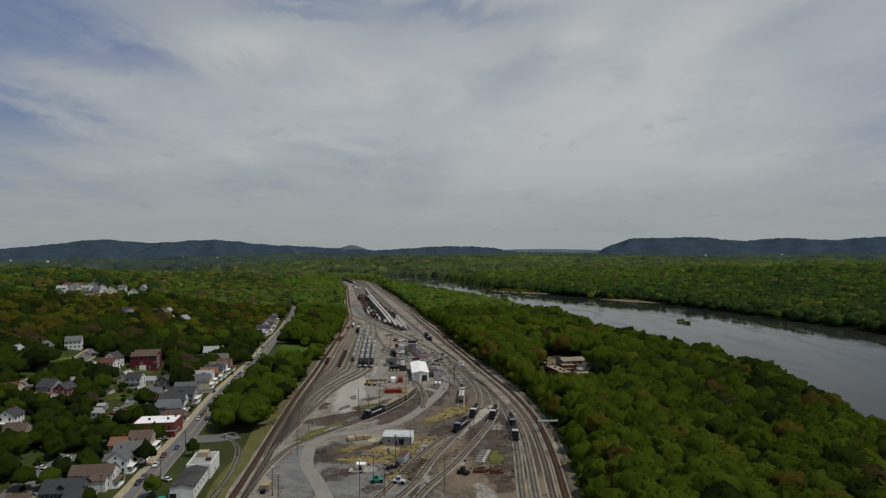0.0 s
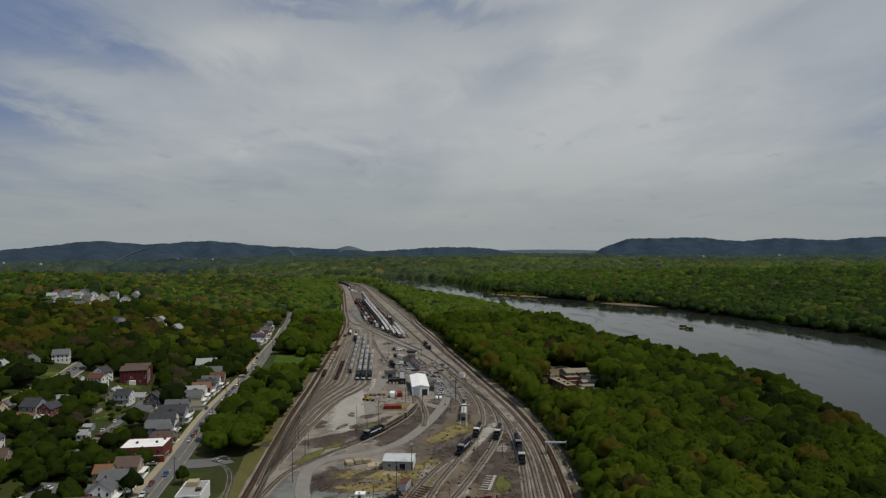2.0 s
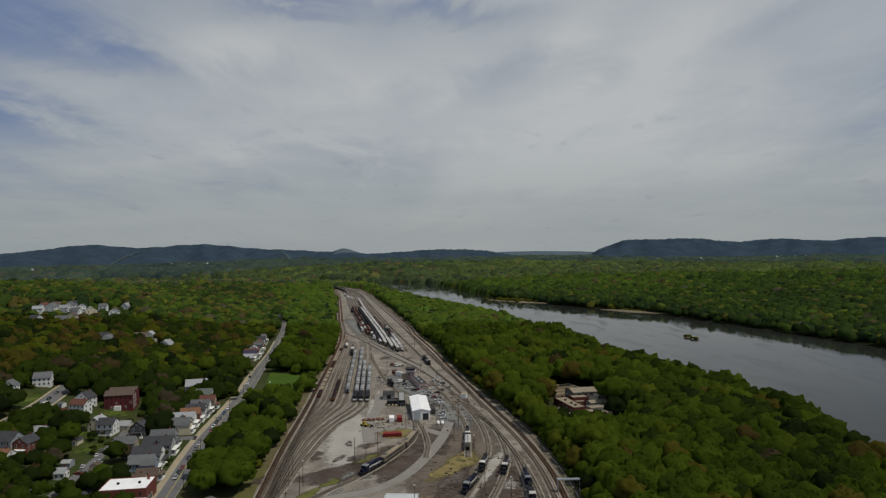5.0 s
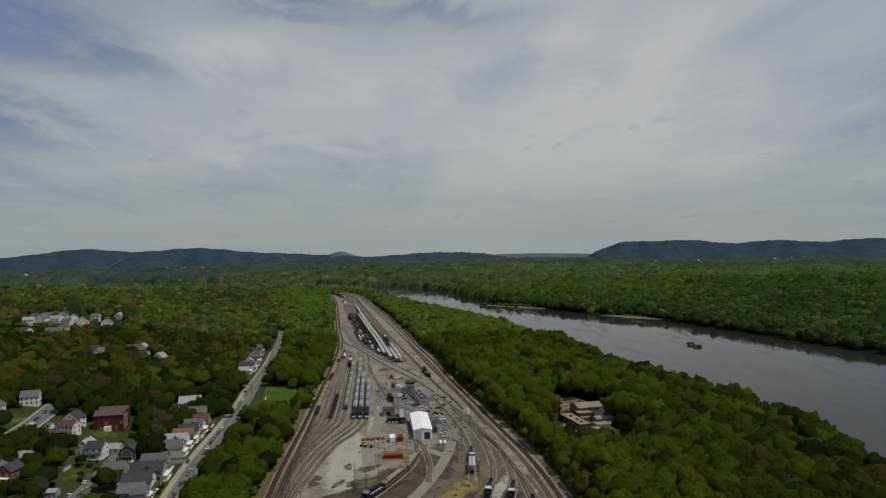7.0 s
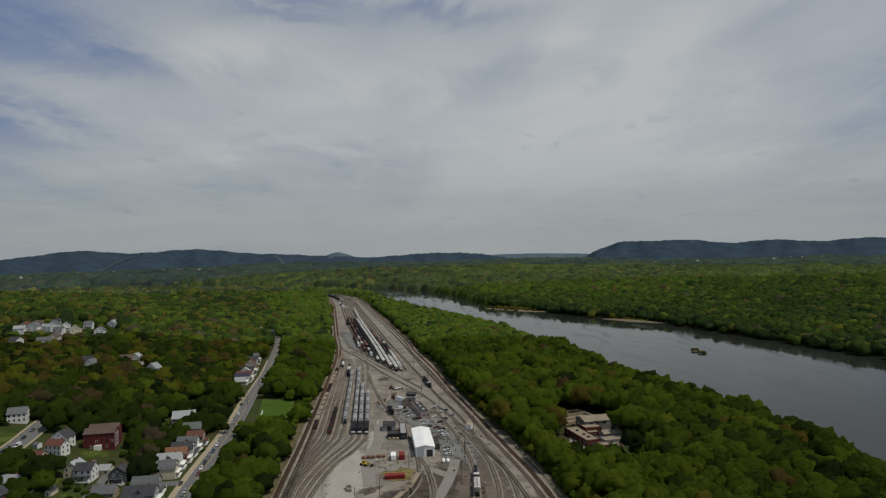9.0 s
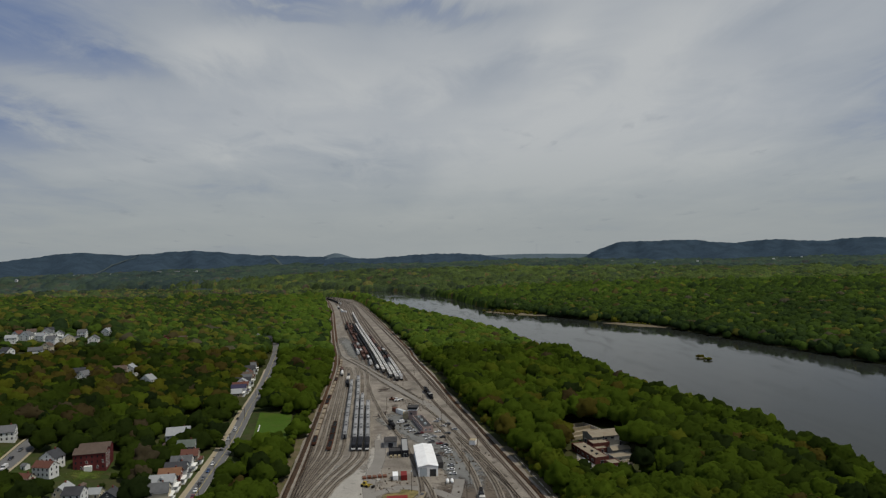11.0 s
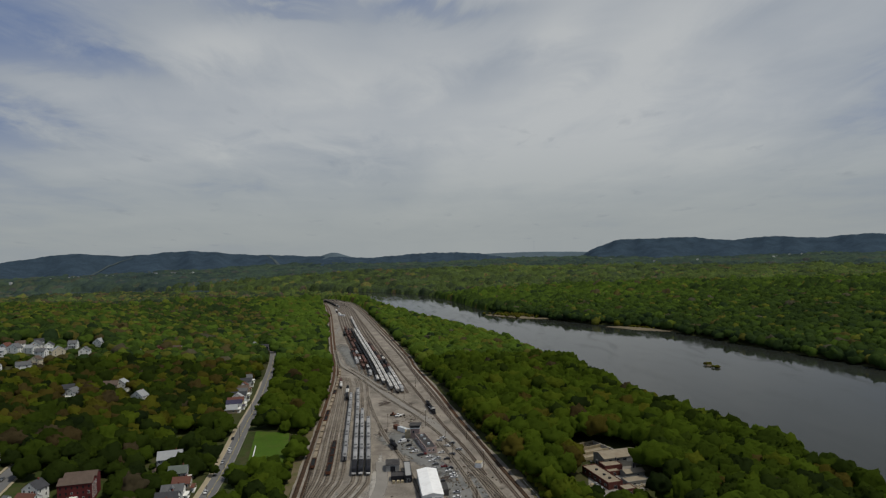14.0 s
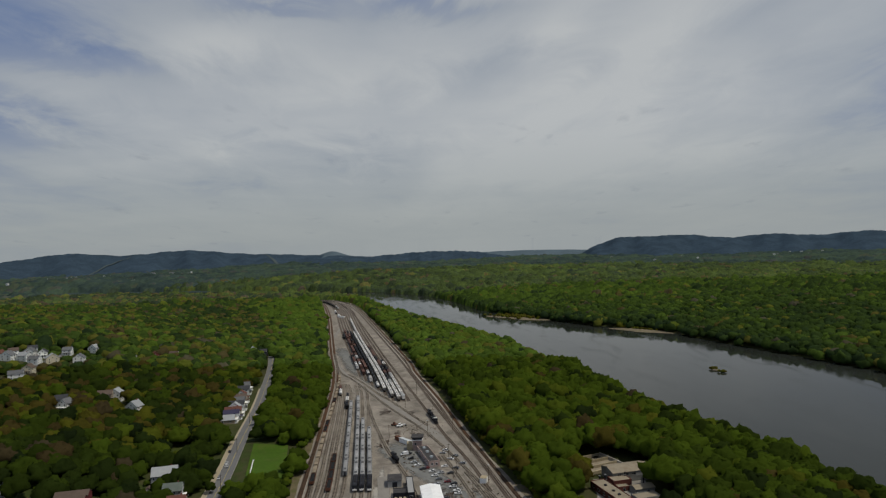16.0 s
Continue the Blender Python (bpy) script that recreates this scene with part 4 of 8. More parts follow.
shunt("tank", on_track("loop", ride("loop", 549)))
train("nt4", 306, ["black", "blue"])
train("nt3", 343.5, ["black"])
train("nt2", 347, ["black"])
train("nt1", 319.5, ["blue"])
train("tank", 381, ["hopper", "black"])
for kind, (ob, length) in STOCK.items():
    if kind not in USED:
        raise ValueError(kind)

# ---- buildings and things of the rail yard ----
metal_white = surface("white_metal", (0.84, 0.84, 0.82), 0.5, 0.06, 6.0, stain=((0.55, 0.53, 0.5), 0.3, 5.0))
metal_grey = surface("grey_metal", (0.30, 0.30, 0.29), 0.6, 0.12, 4.0)
metal_pale = surface("pale_blue_metal", (0.42, 0.46, 0.48), 0.55, 0.1, 4.0)
roof_pale = surface("pale_metal_roof", (0.50, 0.53, 0.53), 0.5, 0.1, 5.0, stain=((0.36, 0.34, 0.31), 0.4, 3.0))
roof_dark = surface("dark_roof", (0.052, 0.050, 0.050), 0.9, 0.3, 5.0, stain=((0.10, 0.095, 0.09), 0.5, 4.0))
roof_tan = surface("tan_roof", (0.255, 0.218, 0.158), 0.85, 0.18, 6.0, stain=((0.20, 0.15, 0.10), 0.5, 4.0))
brick = surface("brick", (0.17, 0.058, 0.045), 0.9, 0.25, 3.0, fine=0.3)
pink_brick = surface("pale_brick", (0.36, 0.27, 0.24), 0.9, 0.2, 3.0, fine=0.3)
red_steel = surface("red_steel", (0.19, 0.026, 0.022), 0.6, 0.2, 3.0, random=0.2)
pole_wood = surface("pole_wood", (0.07, 0.05, 0.035), 0.9, 0.3, 2.0)
rubber = surface("rubber", (0.02, 0.02, 0.02), 0.9, 0.1, 1.0)
tan_scrap = surface("pale_timber", (0.34, 0.285, 0.185), 0.9, 0.3, 1.5, random=0.5)
teal_paint = surface("teal_paint", (0.03, 0.22, 0.17), 0.5, 0.15, 2.0)


def gable(name, label, category, x, y, rz, w, d, eave, ridge, wall, roof, axis="y", over=0.4, lift=0.0, group="", clear=None):
    """A gabled block, w across x and d along y, its ridge along the axis. Returns the thing."""
    ob = thing(name, label, category, stand(x, y, rz, lift, clear if clear is not None else 0.62 * math.hypot(w, d)), group)
    a, b = (w / 2, d / 2) if axis == "y" else (d / 2, w / 2)
    spin = Matrix.Rotation(0 if axis == "y" else math.pi / 2, 4, "Z")
    bm = extruded([(-a, -1.5), (a, -1.5), (a, eave), (0, ridge - 0.05), (-a, eave)], -b, b)
    bm.transform(spin)
    part("wall", bm, wall, ob)
    t, k = 0.16, (ridge - eave) / a
    bm = extruded([(-a - over, eave - over * k), (0, ridge), (a + over, eave - over * k), (a + over, eave - over * k + t), (0, ridge + t), (-a - over, eave - over * k + t)], -b - over * 0.7, b + over * 0.7)
    bm.transform(spin)
    part("roof", bm, roof, ob)
    return ob


def opening(ob, name, face, w, d, u, z, ww, hh, frame_mat, pane_mat, proud=0.05):
    """A window or door on a face (+x, -x, +y, -y) of a block w by d: a frame and, set in it, a pane."""
    def slab(u0, u1, z0, z1, p0, p1):
        if face[1] == "x":
            s = w / 2 if face[0] == "+" else -w / 2
            q = sorted((s + (p0 if s > 0 else -p0), s + (p1 if s > 0 else -p1)))
            return (q[0], q[1], u0, u1, z0, z1)
        s = d / 2 if face[0] == "+" else -d / 2
        q = sorted((s + (p0 if s > 0 else -p0), s + (p1 if s > 0 else -p1)))
        return (u0, u1, q[0], q[1], z0, z1)
    u0, u1, z0, z1, f = u - ww / 2, u + ww / 2, z, z + hh, min(0.12, ww * 0.12)
    bm = boxes(bmesh.new(), slab(u0 - f, u0, z0 - f, z1 + f, -0.05, proud), slab(u1, u1 + f, z0 - f, z1 + f, -0.05, proud), slab(u0, u1, z1, z1 + f, -0.05, proud), slab(u0, u1, z0 - f, z0, -0.05, proud + 0.04))
    top = part(name, bm, frame_mat, ob)
    part("pane" if name == "window" else "door_leaf", box(*slab(u0, u1, z0, z1, -0.04, 0.02)), pane_mat, top)
    return top


def flat(name, label, category, x, y, rz, w, d, h, wall, roof, parapet=0.35, lift=0.0, group="", clear=None):
    ob = thing(name, label, category, stand(x, y, rz, lift, clear if clear is not None else 0.62 * math.hypot(w, d)), group)
    t = 0.3
    part("wall", boxes(bmesh.new(), (-w / 2, w / 2, -d / 2, -d / 2 + t, -1.5, h), (-w / 2, w / 2, d / 2 - t, d / 2, -1.5, h), (-w / 2, -w / 2 + t, -d / 2 + t, d / 2 - t, -1.5, h), (w / 2 - t, w / 2, -d / 2 + t, d / 2 - t, -1.5, h)), wall, ob)
    part("roof", box(-w / 2 + t, w / 2 - t, -d / 2 + t, d / 2 - t, h - parapet - 0.25, h - parapet), roof, ob)
    return ob


# the white engine shed
W, D = 11.4, 41
ob = gable("engine_shed", "long white metal engine shed with a low bright roof", "building", -17.8, 466.0, 5, W, D, 5.9, 7.0, metal_white, metal_white)
opening(ob, "track_door", "-y", W, D, -2.9, 0, 4.0, 5.0, metal_grey, metal_pale)
opening(ob, "track_door", "-y", W, D, 2.7, 0, 3.6, 4.2, metal_grey, window_glass)
for u in np.arange(-16, 17, 8):
    opening(ob, "window", "+x", W, D, u, 2.2, 2.2, 1.5, metal_grey, window_glass)
part("side_lean_to", box(W / 2, W / 2 + 4.5, -8, 4, -0.5, 3.6), roof_dark, ob, "dark lean-to along the wall")
for u in np.arange(-19, 20, 3.2):
    part("wall_rib", boxes(bmesh.new(), (-W / 2 - 0.06, -W / 2, u, u + 0.12, 0, 6.5)), metal_pale, ob)

# the small grey shed among the gravel
W, D = 13.8, 10.5
ob = gable("storage_shed", "grey metal shed with a pale shallow roof", "building", -21.8, 307.2, -4, W, D, 4.1, 5.1, metal_grey, roof_pale, axis="x")
opening(ob, "track_door", "-y", W, D, 2.0, 0, 2.6, 3.0, metal_pale, dark_paint)
opening(ob, "window", "-y", W, D, -4.0, 1.6, 1.2, 1.1, metal_pale, window_glass)
opening(ob, "door", "-y", W, D, -0.6, 0, 1.0, 2.1, metal_pale, dark_paint)
# white sheet over the east wall: its sunlit look put into the colour
part("gable_panel", box(W / 2, W / 2 + 0.04, -5.0, 5.0, 0.2, 4.0), metal_white, ob)

# the yard tower and its long low office
ob = thing("yard_tower", "three-storey pale brick yard tower with a dark glazed top", "tower", stand(-27.6, 571.5, -6))
part("shaft", box(-3.2, 3.2, -3.2, 3.2, -0.5, 7.4), pink_brick, ob)
part("cabin", box(-3.7, 3.7, -3.7, 3.7, 7.4, 8.1), metal_white, ob)
part("cabin_glass", box(-3.6, 3.6, -3.6, 3.6, 8.1, 9.6), window_glass, ob, "dark band of windows")
part("cabin_roof", box(-4.4, 4.4, -4.4, 4.4, 9.6, 10.1, bevel=0.1), roof_dark, ob, "dark overhanging flat roof")
opening(ob, "window", "-y", 6.4, 6.4, -1.2, 4.2, 1.2, 1.5, metal_grey, window_glass)
opening(ob, "window", "-y", 6.4, 6.4, 1.4, 1.4, 1.2, 1.5, metal_grey, window_glass)
opening(ob, "window", "+x", 6.4, 6.4, 0, 4.2, 1.2, 1.5, metal_grey, window_glass)
W, D = 7.6, 34
ob = flat("yard_office", "long low brick office with a dark flat roof", "building", -20.2, 550.5, 14, W, D, 4.2, pink_brick, roof_dark)
for u in np.arange(-14, 15, 4.0):
    opening(ob, "window", "-x", W, D, u, 1.3, 1.8, 1.3, metal_white, window_glass)
    opening(ob, "window", "+x", W, D, u, 1.3, 1.8, 1.3, metal_white, window_glass)
for u in (-1.5, 1.5):
    opening(ob, "window", "-y", W, D, u, 1.3, 1.4, 1.4, metal_white, window_glass)
for u in (-9, 2, 11):
    part("roof_unit", box(-0.9, 0.9, u - 0.9, u + 0.9, 3.85, 4.9, bevel=0.06), metal_pale, ob, "grey roof ventilator")

ob = gable("workshop", "dark grey workshop with a blue-black roof", "building", -41.5, 506.5, 3, 8.5, 11, 4.2, 5.4, metal_grey, roof_dark, axis="x")
opening(ob, "track_door", "-y", 8.5, 11, 0, 0, 3.2, 3.4, metal_pale, dark_paint)
ob = flat("store_hut", "low dark hut with a flat roof beside the tracks", "building", -37.6, 488, 3, 8, 8, 3.2, dark_paint, roof_dark)
for u in (-2.5, 0.3, 2.8):
    part("pallet", box(u - 0.8, u + 0.8, -7.6, -5.8, 0, 1.5, bevel=0.05), tan_scrap, ob)
# block added to fill the dark band beside the engine shed
ob = flat("fuel_shed", "narrow dark block standing along the tracks", "building", -31.5, 494, 4, 4.2, 26, 4.4, dark_paint, metal_grey)
opening(ob, "door", "-y", 4.2, 26, 0, 0, 1.6, 2.4, metal_pale, dark_paint)


def container(name, label, x, y, rz, w, d, h, paint, roof=None):
    ob = thing(name, label, "container", stand(x, y, rz), "containers")
    part("box", boxes(bmesh.new(), (-w / 2, w / 2, -d / 2, d / 2, 0.1, h), *[(s * w / 2 - 0.04, s * w / 2 + 0.04, u, u + 0.1, 0.25, h - 0.15) for s in (-1, 1) for u in np.arange(-d / 2 + 0.3, d / 2 - 0.2, 0.6)]), paint, ob)
    part("lid", box(-w / 2 - 0.05, w / 2 + 0.05, -d / 2 - 0.05, d / 2 + 0.05, h, h + 0.12), roof or paint, ob)
    for s in (-1, 1):
        part("door_leaf", box(min(0.03 * s, s * (w / 2 - 0.1)), max(0.03 * s, s * (w / 2 - 0.1)), -d / 2 - 0.08, -d / 2, 0.25, h - 0.1), paint, ob)
    return ob


container("shipping_container", "grey shipping container with a rusty red roof", -17.8, 280.6, -14, 3.0, 7.4, 3.0, metal_pale, rust_paint)
container("shipping_container", "long red metal container in the weeds", -32.6, 411.5, -86, 4.0, 11.0, 2.0, red_steel)
container("shipping_container", "white box container beside a red one", -35.2, 444, 4, 3.0, 7.0, 2.8, metal_white)
container("shipping_container", "red box container beside a white one", -30.2, 444, 4, 3.4, 7.0, 2.9, red_steel)
container("shipping_container", "short green waste container", -104.5, 232.8, 6, 2.4, 5.0, 2.0, teal_paint)
container("office_trailer", "white mobile office trailer beside the yard track", -36.6, 586, 38, 3.0, 14, 3.2, metal_white, roof_pale)
container("office_trailer", "rust-red trailer end beside a white trailer", -42.8, 595, 38, 3.0, 5, 3.0, rust_paint)
container("equipment_cabin", "small white equipment cabin beside the main line", 14.2, 503, -18, 4.0, 5.0, 3.4, metal_white, tan_scrap)
container("equipment_cabin", "tan plywood cabin at the foot of the tower", -33.5, 573, 0, 4.0, 6.0, 4.8, tan_scrap)

# an open canopy with a white roof over pump gear
ob = thing("fuel_canopy", "white canopy roof on posts over fuelling gear", "canopy", stand(-34.6, 268.5, -2))
part("slab", box(-5.5, 5.5, -2.2, 2.2, 0.0, 0.15), concrete, ob, "pale concrete slab")
part("roof", box(-2.6, 1.6, -1.6, 1.6, 2.7, 2.95, bevel=0.05), metal_white, ob)
for px in (-2.4, 1.4):
    for py in (-1.4, 1.4):
        part("post", rod(px, py, 0.1, 2.7, 0.08, 0.08), metal_white, ob)
for u in (2.5, 3.7, 4.8):
    part("barrier", boxes(bmesh.new(), (u, u + 0.1, -1.5, 1.5, 0.9, 1.0), (u, u + 0.1, -1.5, -1.4, 0.15, 0.9), (u, u + 0.1, 1.4, 1.5, 0.15, 0.9)), metal_white, ob)
part("pump", box(-1.4, -0.4, -0.6, 0.6, 0.15, 1.7, bevel=0.08), dark_paint, ob)


def stack(name, label, category, x, y, rz, pieces, material, group=""):
    ob = thing(name, label, category, stand(x, y, rz), group)
    for nm, spec in pieces:
        part(nm, box(*spec, bevel=0.05), material, ob)
    return ob


def machine(label, x, y, rz, paint, boom=True):
    ob = thing("loader", label, "machine", stand(x, y, rz), "yard machines")
    part("chassis", box(-1.2, 1.2, -2.6, 2.4, 0.6, 1.5, bevel=0.08), paint, ob)
    c = part("cab", box(-0.8, 0.8, -0.6, 1.0, 1.5, 3.0, bevel=0.08), paint, ob)
    part("cab_glass", box(-0.83, 0.83, -0.45, 0.85, 1.9, 2.7), window_glass, c)
    for sx in (-1.25, 1.25):
        for sy in (-1.7, 1.5):
            part("wheel", barrel("x", 0.5, 0.75, 12, (sx, sy, 0.75)), rubber, ob)
    if boom:
        part("boom", boxes(bmesh.new(), (-0.2, 0.2, -5.0, -1.8, 1.6, 2.0)), paint, ob)
        part("bucket", extruded([(-1.2, 0.3), (1.2, 0.3), (1.2, 1.4), (-1.2, 1.4)], -5.6, -4.8), black_iron, ob)


machine("yellow loader parked on gravel", -51.5, 433, 60, safety_yellow)
machine("black and rusty crane truck on gravel", -47.5, 634, 70, rust_paint)
machine("white pickup-mounted crane beside the siding", -43, 630, 110, metal_white)
machine("grey compressor trailer on gravel", -17.8, 253, 80, metal_pale, False)
machine("teal-green pump trailer on gravel", -27.0, 254.5, 100, teal_paint, False)
machine("black scrap skid on gravel", 8.2, 263.5, 60, black_iron, False)
stack("timber_stack", "row of rusty wheelsets and scrap on gravel", "scrap", -47.5, 446.5, -80, [("timber", (-1.6 + 0 * k, 1.6, -7 + 3 * k, -4.8 + 3 * k, 0, 1.0 + 0.2 * (k % 2))) for k in range(5)], rust_paint)
stack("timber_stack", "pale pile of timber and covered trailer", "timber", -41.5, 311.5, -68, [("timber", (-2.2, 2.2, -6 + 4 * k, -2.4 + 4 * k, 0.3, 1.8 + 0.3 * (k == 1))) for k in range(3)], tan_scrap)
stack("timber_stack", "low pale slabs beside the shed", "timber", -32.8, 309.5, -84, [("timber", (-3.0, 3.0, -4 + 4 * k, -0.3 + 4 * k, 0, 0.35)) for k in range(2)], tan_scrap)
stack("concrete_pad", "pale concrete apron before the shed", "slab", -24.0, 298.0, -4, [("slab", (-4.5, 3.2, -3.0, 2.2, 0, 0.12))], tan_scrap)
# a stripped turntable pit with sleepers, and a rusty pit beside it
ob = thing("old_foundation", "pale concrete foundation beams of a removed building", "foundation", stand(17.6, 284.5, -14))
for u in np.arange(-8, 9, 2.6):
    part("beam", box(-2.4, 2.4, u, u + 0.7, 0, 0.6), concrete, ob)
part("beam", box(1.0, 2.0, -8.5, 9, 0.05, 0.75), concrete, ob)
ob = thing("scrap_heap", "long rust-brown heap of scrap iron", "scrap", stand(19.3, 266.5, -3))
bm = bmesh.new()
rnd = random.Random(9)
for _ in range(46):
    x, y, s = rnd.uniform(-6, 6), rnd.uniform(-2.6, 2.6), rnd.uniform(0.4, 1.1)
    boxes(bm, (x - s, x + s, y - s * 0.5, y + s * 0.5, 0.0, rnd.uniform(0.3, 1.5)))
part("pile", bm, rust_paint, ob)
# old ties laid out in rows
ob = thing("tie_rows", "rows of old wooden ties laid on weeds", "ties", stand(-12.5, 272, -24))
for k in range(9):
    part("tie_bundle", box(-2.6, 2.6, -10 + 2.4 * k, -9 + 2.4 * k, 0, 0.5, bevel=0.06), tie_wood, ob)
for k, (x, y) in enumerate([(-20.5, 271), (-22.2, 270), (-23.6, 268.6), (-20.0, 273.5)]):
    stack("crate", "dark steel drum crate on gravel", "crate", x, y, 20 * k, [("box", (-0.8, 0.8, -0.8, 0.8, 0, 1.3)), ("top", (-0.5, 0.5, -0.5, 0.5, 1.3, 1.7))], dark_paint, "crates")
ob = thing("storage_tanks", "pair of white lying storage tanks on gravel", "tank", stand(-3.9, 434.5, 0))
for sx in (-1.3, 1.3):
    part("tank", barrel("y", 3.6, 0.9, 16, (sx, 0, 1.2), 0.4), metal_white, ob, shade=True)
    part("saddle", boxes(bmesh.new(), (sx - 0.9, sx + 0.9, -1.8, -1.4, 0, 0.7), (sx - 0.9, sx + 0.9, 1.4, 1.8, 0, 0.7)), concrete, ob)
ob = thing("signal_bridge", "pale signal cantilever over the main line", "signal", stand(54.5, 322, 0))
part("beam", box(-6.2, 4.5, -0.25, 0.25, 5.6, 6.1), metal_pale, ob)
part("beam", box(-6.2, 4.5, 1.2, 1.6, 5.6, 6.0), metal_pale, ob)
for px in (-6.0, 4.2):
    part("post", boxes(bmesh.new(), (px, px + 0.3, -0.3, 1.6, 0, 5.6)), metal_grey, ob)
for px in (-2.6, 1.9):
    part("signal_head", box(px - 0.25, px + 0.25, -0.5, -0.25, 4.3, 5.6), dark_paint, ob)
ob = stack("track_hut", "small tan and blue hut beside the west main line", "hut", -69.6, 246, 0, [("cabin", (-1.8, 1.8, -1.2, 4.2, 0, 2.6))], tan_scrap)
part("tarpaulin", box(-1.0, 0.8, -3.4, -1.8, 0, 1.3, bevel=0.1), blue_paint, ob, "bright blue tarpaulin bundle")

# ---- ground patches, dirt roads ----
def patch(name, label, x, y, rx, ry, rz, material, lift, seed=0, n=40, thin=0.0):
    """A ground cover with an uneven outline that frays out."""
    r = random.Random(seed)
    ph = [r.uniform(0, 6.28) for _ in range(5)]
    V, E = [(0, 0, 0)], [1.0 - thin]
    for q, e in ((0.62, 1.0), (1.0, 0.35), (1.3, -0.45)):
        for i in range(n):
            a = 2 * math.pi * i / n
            k = q * (1 + 0.16 * math.sin(2 * a + ph[0]) + 0.12 * math.sin(3 * a + ph[1]) + 0.10 * math.sin(5 * a + ph[2]))
            V.append((rx * k * math.cos(a), ry * k * math.sin(a), 0))
            E.append(e - thin)
    F = [(0, 1 + i, 1 + (i + 1) % n) for i in range(n)]
    for k in (0, 1):
        F += [(1 + k * n + i, 1 + (k + 1) * n + i, 1 + (k + 1) * n + (i + 1) % n, 1 + k * n + (i + 1) % n) for i in range(n)]
    me = mesh_from(name, V, F, material)
    me.attributes.new("edge", "FLOAT", "POINT").data.foreach_set("value", E)
    ob = new(name, me)
    ob.matrix_world = pose(x, y, lift, 0, 0, rz)
    return tagged(ob, label, "ground", kind="structure")


def lane(name, points, width, material, label, lift, drape=False, jag=0.35):
    line = spline(points, 3.0)
    V, E = [], []
    for d, e in ((-width / 2 - 0.6, -0.5), (-width / 2 + 0.5, 1.5), (width / 2 - 0.5, 1.5), (width / 2 + 0.6, -0.5)):
        for p in beside(line, d):
            V.append((p[0], p[1], (float(height(p[0], p[1])) if drape else 0.0) + lift))
            E.append(e)
    i = np.arange(len(V)).reshape(4, -1)
    q = np.stack([i[:-1, :-1], i[1:, :-1], i[1:, 1:], i[:-1, 1:]], -1).reshape(-1, 4)
    me = mesh_from(name, V, q, material)
    me.attributes.new("edge", "FLOAT", "POINT").data.foreach_set("value", E)
    return tagged(new(name, me), label, "road", kind="structure")


pale_gravel = surface("pale_gravel", (0.340, 0.320, 0.280), 0.95, 0.25, 16.0, fine=1.6)
cinder = surface("cinder", (0.072, 0.054, 0.044), 0.95, 0.4, 10.0, fine=1.2, stain=((0.14, 0.128, 0.112), 0.55, 8.0))
blue_gravel = surface("blue_grey_gravel", (0.172, 0.172, 0.160), 0.95, 0.32, 12.0, fine=1.5, stain=((0.10, 0.10, 0.10), 0.6, 9.0))
dusty = ragged(surface("dusty_road", (0.225, 0.210, 0.186), 0.95, 0.18, 10.0, fine=1.2, stain=((0.19, 0.175, 0.15), 0.5, 6.0)), 2.5)
earth = surface("brown_earth", (0.17, 0.135, 0.095), 0.95, 0.3, 9.0, fine=1.2, stain=((0.10, 0.08, 0.06), 0.6, 6.0))
yard_dark = surface("trodden_cinder", (0.135, 0.112, 0.088), 0.95, 0.5, 14.0, fine=1.1, stain=((0.080, 0.064, 0.052), 0.7, 7.0))
for m in (yard_dark, pale_gravel, cinder, blue_gravel, earth, weeds, green_weeds):
    ragged(m, 5.0)
for k, (lab, x, y, rx, ry, rz, m) in enumerate([
        ("dark trodden ground round the engine roads", 10, 335, 40, 105, -6, yard_dark), ("pale gravel fan between the sidings", -60, 415, 13, 66, 8, pale_gravel), ("dark cinder strip along the coach siding", -24, 362, 24, 11, 58, cinder),
        ("dark cinder ground before the engine shed", -10, 400, 14, 20, -20, cinder), ("blue-grey gravel beside the haul road", -38, 266, 27, 34, 8, blue_gravel),
        ("blue-grey gravel below the curve", -63, 266, 9, 34, 8, blue_gravel), ("brown earth between old tracks", -8, 296, 14, 34, -22, earth),
        ("dark cinder apron under the locomotives", 22, 322, 12, 42, -8, cinder), ("brown earth at the river side of the yard", 12, 262, 22, 20, 0, earth),
        ("dark cinder along the siding", -52, 352, 10, 30, -50, cinder), ("pale gravel by the loco road", 20, 352, 3, 34, -20, pale_gravel),
        ("grey lot beside the engine shed", 0, 470, 12, 50, 12, blue_gravel), ("grey lot around the office", -30, 545, 14, 46, 22, blue_gravel),
        ("pale gravel corridor towards the workshop", -49, 480, 5, 46, 4, pale_gravel), ("dark ground between engine roads", 4, 352, 6, 44, -14, cinder), ("dark oily ground along the river main line", 38, 268, 14, 48, 0, cinder), ("brown earth between the main lines", 30, 250, 20, 16, 0, earth),
        ("dark cinder by the haul road", -48, 290, 9, 16, 0, cinder), ("brown dust between the sidings", -84, 420, 5, 80, 4, earth), ("dark cinder in the middle of the yard", -30, 380, 16, 12, 30, cinder), ("grey gravel along the upper yard", -100, 900, 22, 120, 14, blue_gravel)]):
    patch("yard_surface", lab, x, y, rx, ry, rz, m, 0.004 + 0.0014 * k, 30 + k)
rp = random.Random(12)
